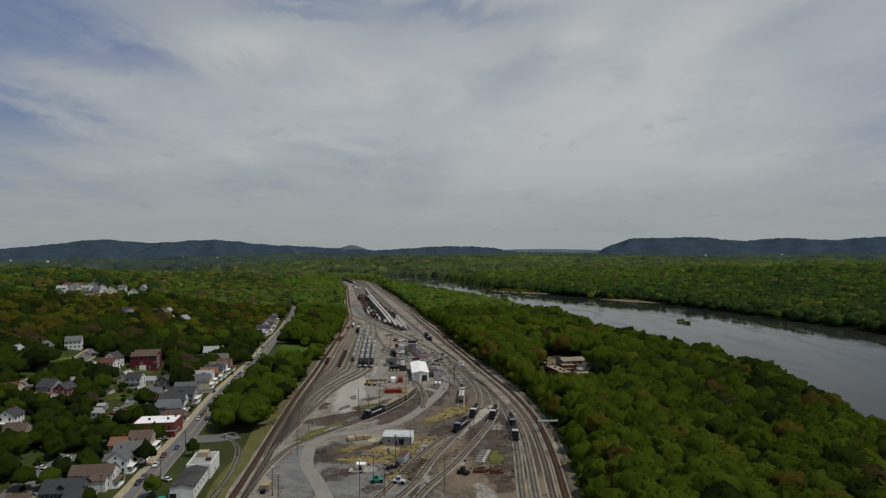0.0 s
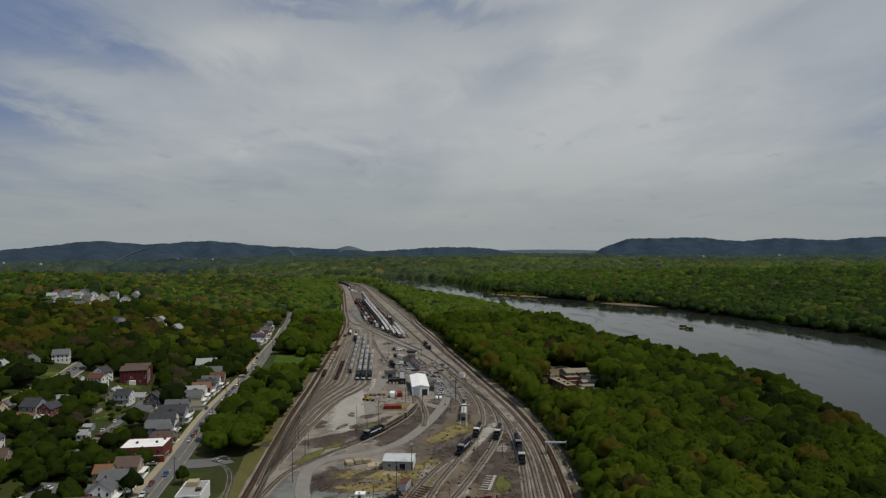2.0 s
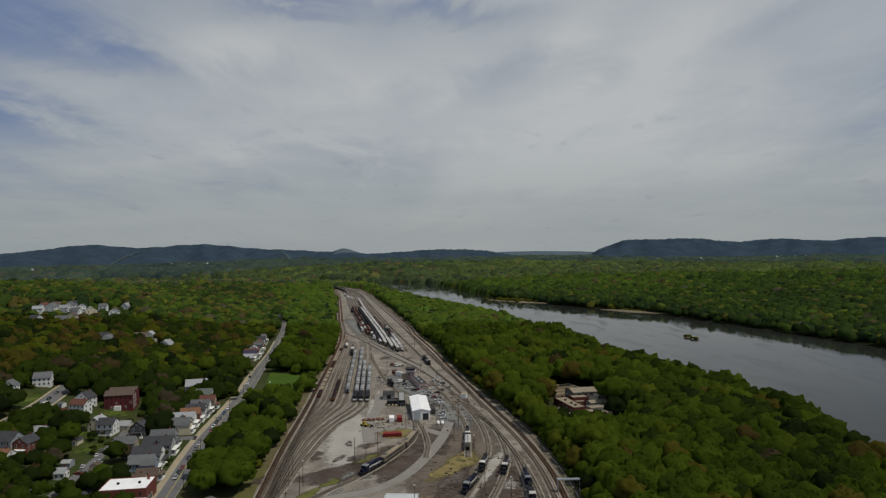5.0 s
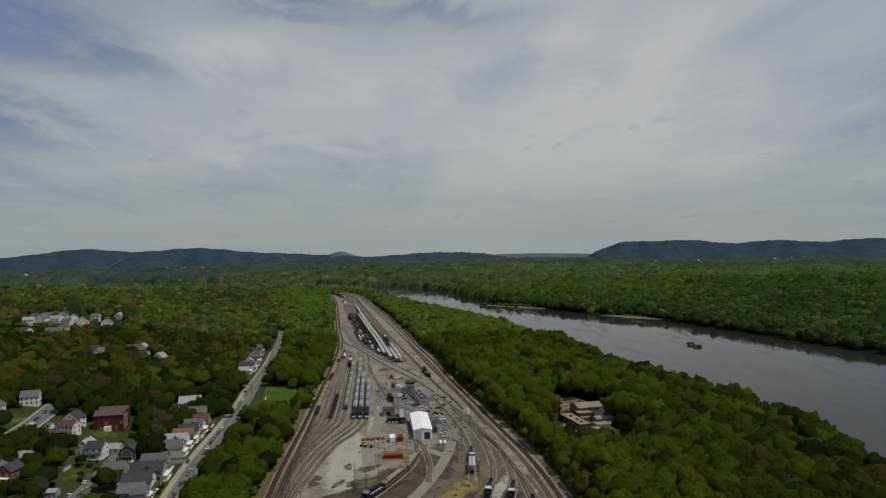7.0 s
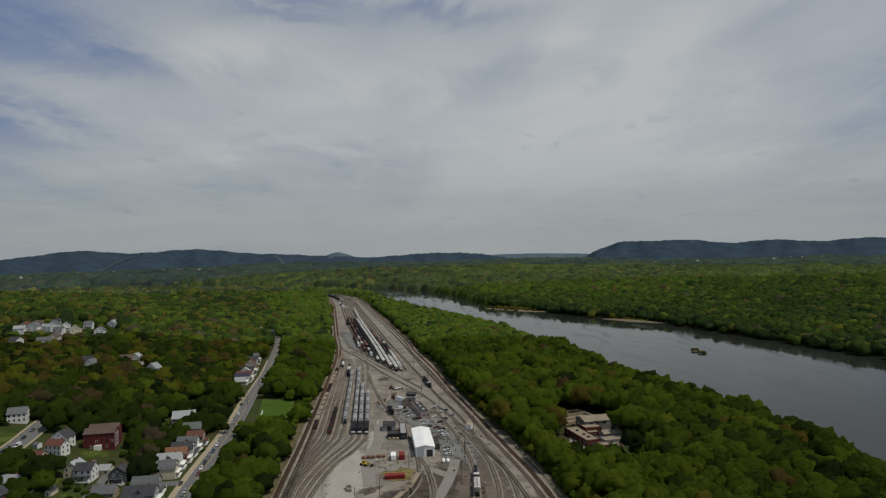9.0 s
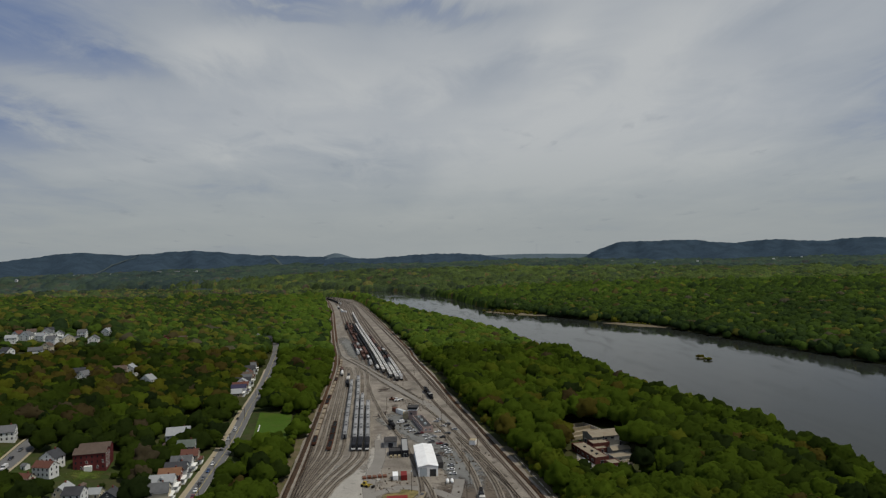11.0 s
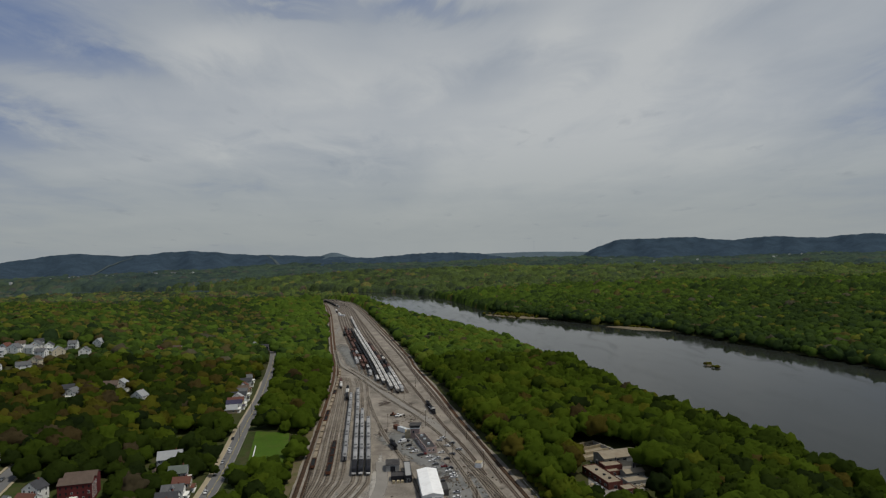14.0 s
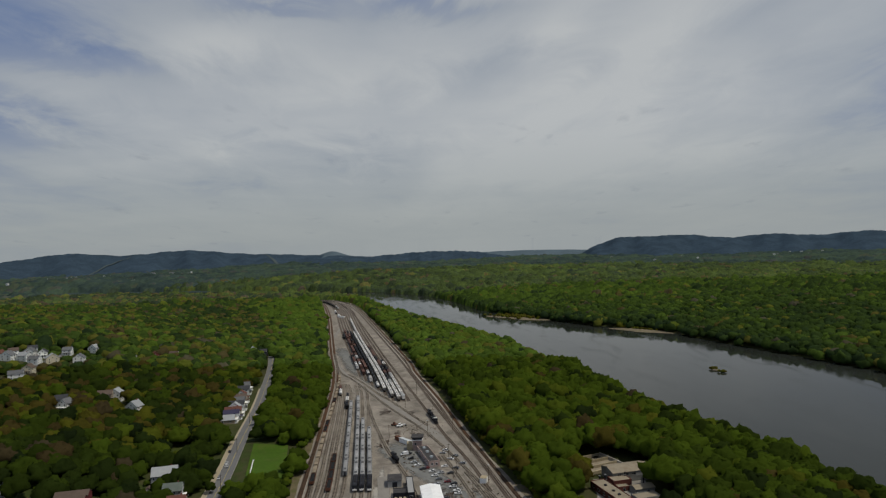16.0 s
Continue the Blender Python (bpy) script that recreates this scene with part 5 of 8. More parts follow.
for k, (x0, x1, y0, y1, m) in enumerate([(-62, -28, 335, 425, cinder)] * 9 + [(-60, -10, 245, 300, cinder)] * 8 + [(-10, 40, 235, 340, cinder)] * 10 + [(-15, 40, 240, 400, pale_gravel)] * 8
                                         + [(-60, -30, 300, 350, blue_gravel)] * 4 + [(-20, 12, 410, 560, cinder)] * 8 + [(-60, -20, 560, 700, cinder)] * 7 + [(-95, -70, 280, 480, cinder)] * 6):
    patch("ground_stain", "oily cinder stain on gravel" if m is cinder else "pale spill of gravel on the yard", rp.uniform(x0, x1), rp.uniform(y0, y1), rp.uniform(2.5, 6.5), rp.uniform(5, 14), rp.uniform(-40, 10), m, 0.0345 + 0.0005 * k, 200 + k, 24, 0.5)
for k, (lab, x, y, rx, ry, rz, m) in enumerate([
        ("dry yellow weeds around the shed", -31, 296, 17, 8, -4, weeds), ("dry yellow weeds beside the old tracks", -11, 300, 8, 13, -24, weeds),
        ("weedy strip by the engine road", 4, 362, 8, 22, -24, weeds), ("green weeds inside the curve", -66, 320, 4, 13, -25, green_weeds),
        ("green weeds beside the coach siding", -44, 372, 3.5, 9, -45, green_weeds), ("green weeds beside the old foundation", 23.5, 284, 3.5, 10, -10, green_weeds),
        ("dry weeds on the tie rows", -13, 270, 5.5, 17, -24, weeds), ("dry weeds around the red container", -30, 417, 9, 11, 0, weeds),
        ("dry weeds on blue gravel", -34, 282, 16, 5, 2, weeds), ("green weeds in the curve's end", -57, 338, 3, 6, -40, green_weeds)]):
    patch("weed_patch", lab, x, y, rx, ry, rz, m, 0.03 + 0.0015 * k, 60 + k)
lane("haul_road", [(-42, 232), (-46, 242), (-51.5, 256), (-59, 273), (-62, 287), (-63, 302), (-59.6, 314), (-51, 321), (-36, 328), (-22, 346), (-11, 376), (-2, 412), (2, 440)], 6.0, dusty, "pale grey curving haul road of packed gravel", 0.055)
lane("yard_road", [(-45, 400), (-50, 440), (-47, 480), (-50, 520)], 7.0, dusty, "grey gravel road beside the engine shed", 0.058)
lane("yard_road", [(-140, 940), (-118, 856), (-92, 806), (-66, 738), (-48, 692), (-30, 648), (-14, 605), (0, 562), (9, 530)], 8.0, dusty, "grey diagonal road crossing the yard", 0.061)
lane("yard_road", [(-5, 690), (-31, 820), (-52, 930), (-102, 1200)], 5.0, pale_gravel, "pale service road between the main lines", 0.064)
lane("yard_road", [(-166, 1150), (-171, 1190), (-177, 1430), (-180, 1560)], 5.0, dusty, "grey road across the far sidings", 0.070)
lane("yard_road", [(-232, 1560), (-205, 1470), (-177, 1430), (-133, 1317)], 5.0, dusty, "grey road crossing the far end of the yard", 0.073)
for x, y, rz in ((-199, 1440, 30), (-204, 1466, 20), (-192, 1425, 60), (-214, 1500, 10), (-221, 1540, 15)):
    container("shipping_container", "white container at the far end of the yard", x, y, rz, 3.0, 12.0, 3.2, metal_white if rz != 10 else dark_paint)
lane("yard_road", [(-2, 412), (-14, 424), (-32, 430), (-47, 420)], 6.0, dusty, "grey gravel road before the engine shed", 0.067)

# ---- scrap and rubble lying about ----
debris = surface("scrap_and_rubble", (0.125, 0.10, 0.075), 0.9, 0.3, 2.0, island=1.5)
rd = np.random.default_rng(21)
corners = np.array([(sx, sy, sz) for sz in (0, 1) for sy in (-1, 1) for sx in (-1, 1)], float)
sides = np.array([(0, 2, 3, 1), (4, 5, 7, 6), (0, 1, 5, 4), (2, 6, 7, 3), (0, 4, 6, 2), (1, 3, 7, 5)])
for label, zones in (("small timber, iron and rubble strewn over the yard", ((-14, 268, 9, 28, 80), (-20, 300, 20, 12, 60), (-32, 285, 18, 12, 50), (20, 268, 12, 14, 50), (2, 330, 14, 40, 90), (30, 330, 10, 50, 60), (-24, 262, 8, 14, 40))),
                     ("scrap and spare parts around the workshops", ((-40, 440, 14, 16, 60), (0, 470, 10, 40, 60), (-30, 550, 14, 30, 70), (-28, 620, 18, 20, 60), (12, 480, 10, 40, 50)))):
    V, Q, n = [], [], 0
    for zx, zy, zw, zd, count in zones:
        for k in range(count):
            a = rd.uniform(0, math.pi)
            long = rd.random() < 0.4
            hx, hy, hz = (rd.uniform(0.6, 1.6), rd.uniform(0.08, 0.2), rd.uniform(0.1, 0.3)) if long else (*rd.uniform(0.15, 0.6, 2), rd.uniform(0.15, 0.7))
            p = corners * (hx, hy, hz) * rd.uniform(0.8, 1.2, (8, 3))
            px, py = zx + zw * rd.normal(0, 0.5), zy + zd * rd.normal(0, 0.5)
            V.append(np.stack([px + p[:, 0] * math.cos(a) - p[:, 1] * math.sin(a), py + p[:, 0] * math.sin(a) + p[:, 1] * math.cos(a), p[:, 2] + 0.02], 1))
            Q.append(sides + n)
            n += 8
    tagged(new("yard_debris", mesh_from("yard_debris", np.concatenate(V), np.concatenate(Q), debris)), label, "debris", kind="stuff")
# a low broken wall of pale blocks between the river main line and the woods
for y0 in list(range(282, 470, 11)):
    x0, x1 = (float(np.interp(v, YR, XR)) + 7.2 for v in (y0, y0 + 8.0))
    ob = thing("low_wall", "low pale concrete wall section beside the main line", "wall", pose((x0 + x1) / 2 - 1.4, y0 + 4, 0, 0, 0, math.degrees(math.atan2(x0 - x1, 8.0))), "trackside wall sections")
    part("block", box(-0.2, 0.2, -4.0, -0.1, -0.4, 0.40, bevel=0.05), concrete, ob)
    part("block", box(-0.2, 0.2, 0.05, 4.0, -0.4, 0.34, bevel=0.05), concrete, ob)

# ---- poles ----
def pole(x, y, h, label="tall dark wooden utility pole", arm=True, rz=0, name="utility_pole"):
    ob = thing(name, label, "pole", stand(x, y, rz), "poles")
    part("mast", rod(0, 0, -0.3, h, 0.17, 0.11, 7), pole_wood, ob)
    if arm:
        part("cross_arm", box(-1.2, 1.2, -0.06, 0.06, h - 0.9, h - 0.75), pole_wood, ob)
        for u in (-1.0, 0, 1.0):
            part("insulator", rod(u, 0, h - 0.75, h - 0.5, 0.05, 0.04, 6), metal_pale, ob)
    else:
        part("lamp_head", box(-0.5, 0.5, -0.3, 0.3, h - 0.1, h + 0.15, bevel=0.04), metal_pale, ob, "floodlight head")


for i, (x, y, h) in enumerate([(-66.6, 287.5, 15.5), (-31.9, 240, 14), (-22.6, 240, 13), (-28.1, 252.5, 12), (-65.4, 241, 11), (-63.1, 241, 8), (-68.8, 323, 11), (-69.5, 334, 12), (-77.8, 348.6, 11), (-76.1, 334, 10),
                               (-48.8, 363, 14), (-41.6, 350.5, 13), (-38.5, 380.6, 12), (-25.2, 424, 11), (-13.6, 400, 11), (-21.3, 279.7, 12), (-15.9, 301.5, 12), (3.7, 399, 13), (7.3, 430, 14), (13.0, 364, 14),
                               (15.4, 322.4, 12), (0.4, 243.8, 14), (26.8, 317.5, 9), (5, 470, 13), (8, 448, 12), (-2, 520, 12), (-6, 545, 12), (10, 560, 11), (-20, 600, 13), (-50, 600, 11), (0, 610, 12),
                               (-40, 690, 12), (-15, 660, 12), (-30, 740, 12), (17, 500, 12), (-62, 760, 12), (-24, 820, 12), (-45, 900, 12)]):
    pole(x, y, h, arm=i % 3 != 1, label="tall dark wooden utility pole" if i % 3 != 1 else "tall yard floodlight pole", rz=10 * (i % 5), name="utility_pole" if i % 3 != 1 else "floodlight_pole")

# ---- the works among the trees by the river ----
works_wall = surface("works_wall", (0.20, 0.20, 0.185), 0.75, 0.2, 4.0, stain=((0.12, 0.11, 0.09), 0.5, 3.0))
dark_brick = surface("dark_brick", (0.105, 0.038, 0.030), 0.9, 0.25, 3.0, fine=0.3)
W, D = 27, 15
ob = gable("works_hall", "tan-roofed pale industrial hall among the trees", "building", 106, 508.5, 12, W, D, 6.6, 8.4, works_wall, roof_tan, axis="x")
for u in (-9, -4, 1):
    opening(ob, "window", "-y", W, D, u, 4.4, 2.6, 1.2, metal_grey, window_glass)
part("lower_wall", box(W / 2 - 11, W / 2 + 0.06, -D / 2 - 0.08, -D / 2, 3.4, 6.4), metal_grey, ob)
ob = flat("works_shed", "red brick shed with a tan flat roof", "building", 97.5, 495.5, 12, 12, 8.5, 5.0, dark_brick, roof_tan)
opening(ob, "track_door", "-y", 12, 8.5, 0, 0, 3, 3, metal_grey, dark_paint)
ob = flat("works_shed", "low red brick annexe under a tan roof", "building", 97, 488.5, 12, 8, 5, 3.2, dark_brick, roof_tan)
opening(ob, "door", "-y", 8, 5, 0, 0, 1.4, 2.2, metal_grey, dark_paint)
ob = flat("works_long_shed", "long brick workshop under a flat tan roof", "building", 87.5, 480, 15, 9.5, 31, 4.6, dark_brick, roof_tan)
for u in (-9, -3, 6):
    part("roof_unit", box(-0.7, 0.7, u - 0.7, u + 0.7, 4.2, 5.1, bevel=0.05), dark_paint, ob)
for u in (-12, -6, 0, 6, 12):
    opening(ob, "window", "-x", 9.5, 31, u, 1.6, 2.0, 1.4, metal_grey, window_glass)
opening(ob, "door", "-y", 9.5, 31, 0, 0, 2.0, 2.4, metal_grey, dark_paint)
ob = flat("works_shed", "small red brick hut with a pale roof", "building", 96.5, 459, 14, 7.5, 7.5, 4.0, dark_brick, roof_tan)
opening(ob, "door", "-y", 7.5, 7.5, 0, 0, 1.4, 2.2, metal_grey, dark_paint)
ob = flat("works_shed", "low pale shed full of stacked material", "building", 106, 473, 14, 15, 8, 3.2, works_wall, roof_tan)
opening(ob, "door", "-y", 15, 8, -3, 0, 1.4, 2.2, metal_grey, dark_paint)
ob = gable("works_shed", "pale shed with a shallow grey roof", "building", 108, 485, 14, 13, 7, 3.4, 4.6, works_wall, roof_tan, axis="x")
opening(ob, "door", "-y", 13, 7, 2, 0, 1.4, 2.2, metal_grey, dark_paint)
ob = thing("filter_beds", "walled concrete basins with tan gravel beds", "basin", stand(92, 531, 23, 0.3, 20))
part("floor", box(-15.0, 15.0, -13.5, 13.5, -1.0, 0.2), roof_tan, ob, "tan gravel bed")
for u in (-13.5, -5.0, 4.0, 13.0):
    part("wall", box(-15.0, 15.0, u, u + 0.7, -1.0, 2.2), tan_scrap, ob)
for u in (-15.3, 14.6):
    part("wall", box(u, u + 0.7, -13.5, 13.9, -1.0, 2.4), concrete, ob)
part("bed", box(-14.5, 14.5, 5.0, 12.9, 0.2, 1.6), earth, ob, "dark brown filter bed")
for k, (x, y) in enumerate([(79, 470), (82, 462), (101, 466), (103, 462), (112, 478), (91, 456)]):
    stack("material_pile", "pale pallet pile in the works yard", "pallets", x, y, 14 * k, [("pallet", (-1.6, 1.6, -1.4, 1.4, 0, 1.2)), ("crate", (-1.0, 1.0, -1.2, 0.6, 1.2, 2.0))], tan_scrap, "pallet piles")
lane("works_yard", [(84, 448), (92, 466), (97, 486), (100, 505)], 32, dusty, "pale gravel yard of the works", 0.25, True)
rw = random.Random(5)
for k in range(7):
    ob = thing("basin_wall", "low pale concrete wall of an old settling basin", "wall", stand(100 + 2.2 * k, 470 - 0.6 * k + rw.uniform(-1, 1), 14 + 90 * (k % 2)), "basin walls")
    part("block", box(-0.3, 0.3, -4.5 - rw.random(), 4.0 + rw.random(), -0.4, 1.1 + 0.5 * rw.random(), bevel=0.05), tan_scrap if k % 3 else concrete, ob)
for k, (x, y) in enumerate([(86, 499), (90, 500.5), (83.5, 512), (102, 499), (112, 494)]):
    ob = thing("vent_stack", "dark roof-high vent stack beside the works", "stack", stand(x, y, 0), "vent stacks")
    part("pipe", rod(0, 0, 0, 6.0 + rw.uniform(-1, 1.5), 0.4, 0.35, 10), dark_paint, ob)
    part("cap", rod(0, 0, 5.2, 5.5, 0.6, 0.6, 10), metal_grey, ob)

# ---- the street and its houses ----
verge = surface("sidewalk", (0.33, 0.28, 0.19), 0.9, 0.12, 4.0, stain=((0.24, 0.21, 0.15), 0.4, 3.0))
kerb_stone = surface("kerb_stone", (0.34, 0.32, 0.28), 0.9, 0.12, 3.0)
line_paint = surface("line_paint", (0.45, 0.36, 0.10), 0.8, 0.2, 2.0)
street = spline([(-112, 190), (-117.5, 241), (-123.5, 285), (-128.5, 324), (-137.5, 379), (-142, 417), (-151, 514), (-164, 607), (-174, 689), (-187, 770), (-203, 862), (-219, 935), (-240, 1010)], 3.0)
near = street[street[:, 1] < 600]
ribbon("street", beside(street, -4.6), beside(street, 3.9), 0.16, asphalt, "worn grey asphalt town street", "road")
ribbon("sidewalk", beside(near, -7.9), beside(near, -4.75), 0.30, verge, "tan concrete sidewalk along the houses", "pavement")
upper = street[(street[:, 1] > 598) & (street[:, 1] < 770)]
ribbon("sidewalk", beside(upper, -6.3), beside(upper, -4.75), 0.30, verge, "tan concrete sidewalk beside terraced houses", "pavement")
ribbon("centre_line", beside(street, -0.12), beside(street, 0.12), 0.18, line_paint, "faded yellow centre line", "road marking")
for d in (-4.75, 3.9):
    a, b = beside(street, d), beside(street, d + 0.15)
    v = np.concatenate([np.c_[e, height(e[:, 0], e[:, 1]) + z] for e, z in ((a, 0.0), (a, 0.32), (b, 0.32), (b, 0.0))])
    i = np.arange(len(v)).reshape(4, -1)
    q = np.stack([i[:-1, :-1], i[1:, :-1], i[1:, 1:], i[:-1, 1:]], -1).reshape(-1, 4)
    tagged(new("kerb", mesh_from("kerb", v, q, kerb_stone)), "pale concrete kerb", "kerb", kind="structure")


def town_lane(points, width, label, walk_=0):
    line = spline(points, 3.0)
    ribbon("side_street", beside(line, -width / 2), beside(line, width / 2), 0.2, asphalt, label, "road")
    if walk_:
        for s in (-1, 1):
            a, b = sorted((s * (width / 2 + 0.2), s * (width / 2 + 1.7)))
            ribbon("sidewalk", beside(line, a), beside(line, b), 0.32, verge, "pale sidewalk on a side street", "pavement")


town_lane([(-247, 335), (-248, 365), (-251.5, 402), (-256.5, 440), (-264, 475), (-268, 497)], 9.0, "grey asphalt side street on the slope", 1)
town_lane([(-175, 305), (-179, 340), (-182, 363), (-185.5, 385), (-188, 401), (-193, 425)], 4.5, "narrow asphalt back alley")
town_lane([(-152, 200), (-158, 231), (-161.5, 250), (-162, 265), (-163.5, 282)], 13.0, "asphalt parking lot behind the houses")
town_lane([(-127, 309), (-112, 312), (-104, 318)], 12.0, "asphalt forecourt beside the street")
town_lane([(-131, 409), (-150, 407), (-168, 405)], 7.0, "short asphalt cross street")
town_lane([(-420, 760), (-424, 800), (-432, 838)], 9.0, "pale asphalt estate road")
town_lane([(-330, 800), (-326, 830), (-318, 860)], 6.0, "pale lane among the trees")

# the mown field with faded markings
field_grass = surface("field_grass", (0.046, 0.090, 0.008), 0.9, 0.25, 12.0, fine=1.5, stain=((0.065, 0.09, 0.015), 0.7, 9.0))
ys = np.linspace(521, 587, 24)
ribbon("sports_field", np.stack([np.interp(ys, [521, 587], [-138.5, -150.5]), ys], 1), np.stack([np.interp(ys, [521, 587], [-113.5, -125]), ys], 1), 0.7, field_grass, "mown bright green playing field", "lawn")
ys = np.linspace(524, 552, 6)
x = np.interp(ys, [524, 552], [-136.5, -141.5])
ribbon("field_line", np.stack([x - 0.35, ys], 1), np.stack([x + 0.35, ys], 1), 0.75, white_paint, "white line on the field", "marking")
ribbon("court", np.array([(-132, 498), (-134, 514)]), np.array([(-121, 498), (-123, 514)]), 0.8, asphalt, "small asphalt court beside the field", "court")
for off in (-0.9, 0.9):
    lane("path", [(-86.5 + off, 222), (-88 + off, 250), (-92 + off, 280), (-98 + off, 300), (-106 + off, 312 - off)], 0.7, dusty, "worn wheel rut through grass beside the railway", 0.22, True)
green_strip = surface("grass_bank", (0.12, 0.098, 0.055), 0.95, 0.3, 8.0, fine=1.0, stain=((0.075, 0.085, 0.022), 0.8, 6.0))
green_bank = surface("green_bank", (0.098, 0.096, 0.030), 0.95, 0.4, 8.0, fine=1.0, stain=((0.115, 0.10, 0.045), 0.8, 6.0))
for ys, m_, label, w_ in ((np.arange(160, 361, 8.0), green_bank, "rough green grass bank beside the main line", 10.5), (np.arange(360, 905, 8.0), green_strip, "weedy tan bank beside the main line", 8.2)):
    xl_ = np.interp(ys, YL, XL)
    ribbon("grass_bank", np.stack([xl_ - w_ + np.sin(ys / 11), ys], 1), np.stack([xl_ - 3.0 + 0.4 * np.sin(ys / 7), ys], 1), 0.03, m_, label, "grass")
verge_dirt = surface("verge_dirt", (0.115, 0.098, 0.068), 0.95, 0.35, 8.0, fine=1.0, stain=((0.085, 0.085, 0.035), 0.7, 6.0))
ys = np.arange(170, 500, 8.0)
xr_ = np.interp(ys, YR, XR)
ribbon("grass_bank", np.stack([xr_ + 3.6 + 0.4 * np.sin(ys / 9), ys], 1), np.stack([xr_ + 8.5 + np.sin(ys / 11), ys], 1), 0.03, verge_dirt, "weedy verge between main line and woods", "grass")

town_lawn = ragged(surface("town_lawn", (0.068, 0.098, 0.016), 0.9, 0.35, 9.0, fine=1.2, stain=((0.10, 0.095, 0.032), 0.6, 7.0)), 3.0)


def lawn_patch(x, y, rx, ry, label="rough green lawn beside houses"):
    """A grass plot with an uneven rim."""
    pts, rim, faces = [], [], []
    for k in range(5):
        for a in range(24):
            t = a * math.pi / 12
            q = k / 4 * (1 + 0.12 * math.sin(3 * t + x) + 0.08 * math.sin(5 * t + y))
            px, py = x + rx * q * math.cos(t), y + ry * q * math.sin(t)
            pts.append((px, py, float(height(px, py)) + 0.13))
            rim.append(1.0 - k / 4)
    for k in range(4):
        for a in range(24):
            b = (a + 1) % 24
            faces.append((24 * k + a, 24 * k + 24 + a, 24 * k + 24 + b, 24 * k + b))
    me = mesh_from("lawn", pts, faces, town_lawn)
    at = me.attributes.new("edge", "FLOAT", "POINT")
    at.data.foreach_set("value", np.array(rim, np.float32))
    tagged(new("lawn", me), label, "lawn", kind="structure")


LAWNS = [(-213, 443, 13, 11), (-196, 570, 14, 15), (-269, 446, 11, 20), (-246, 412, 6, 16), (-194, 379, 9, 14), (-168, 349, 9, 12), (-178, 425, 9, 9), (-212, 400, 8, 9), (-236, 340, 12, 14), (-258, 372, 8, 18)]
for q in LAWNS:
    lawn_patch(*q)

WALLS = {"white": surface("white_siding", (0.74, 0.74, 0.70), 0.7, 0.08, 3.0, random=0.08), "cream": surface("cream_siding", (0.58, 0.52, 0.38), 0.7, 0.1, 3.0),
         "grey": surface("grey_siding", (0.30, 0.315, 0.32), 0.7, 0.1, 3.0, random=0.1), "green": surface("sage_siding", (0.24, 0.26, 0.19), 0.7, 0.1, 3.0),
         "dark": surface("slate_siding", (0.085, 0.09, 0.095), 0.7, 0.15, 3.0), "brick": brick, "blue": surface("blue_siding", (0.24, 0.30, 0.36), 0.7, 0.1, 3.0), "tan": surface("tan_siding", (0.33, 0.27, 0.20), 0.8, 0.12, 3.0)}
ROOFS = {"grey": surface("grey_shingle", (0.125, 0.128, 0.13), 0.9, 0.22, 2.5, random=0.25), "dark": surface("dark_shingle", (0.055, 0.056, 0.060), 0.9, 0.25, 2.5, random=0.2),
         "brown": surface("brown_shingle", (0.11, 0.082, 0.065), 0.9, 0.22, 2.5, random=0.2), "maroon": surface("maroon_shingle", (0.13, 0.06, 0.045), 0.9, 0.2, 2.5),
         "orange": surface("orange_metal_roof", (0.20, 0.105, 0.060), 0.8, 0.2, 2.5), "pale": surface("pale_shingle", (0.30, 0.31, 0.31), 0.85, 0.15, 2.5, random=0.2),
         "green": surface("mossy_shingle", (0.12, 0.14, 0.12), 0.9, 0.2, 2.5), "solar": surface("solar_roof", (0.045, 0.042, 0.075), 0.5, 0.2, 2.0)}
trim = WALLS["white"]
brick_chimney = brick
NAMES = {"white": "white-sided", "cream": "cream-sided", "grey": "grey-sided", "green": "sage-green", "dark": "slate-dark", "brick": "red brick", "blue": "pale blue", "tan": "tan-sided"}
RNAMES = {"grey": "grey shingle", "dark": "dark shingle", "brown": "brown shingle", "maroon": "maroon", "orange": "rust-orange", "pale": "pale grey", "green": "mossy green", "solar": "blue solar-panelled"}


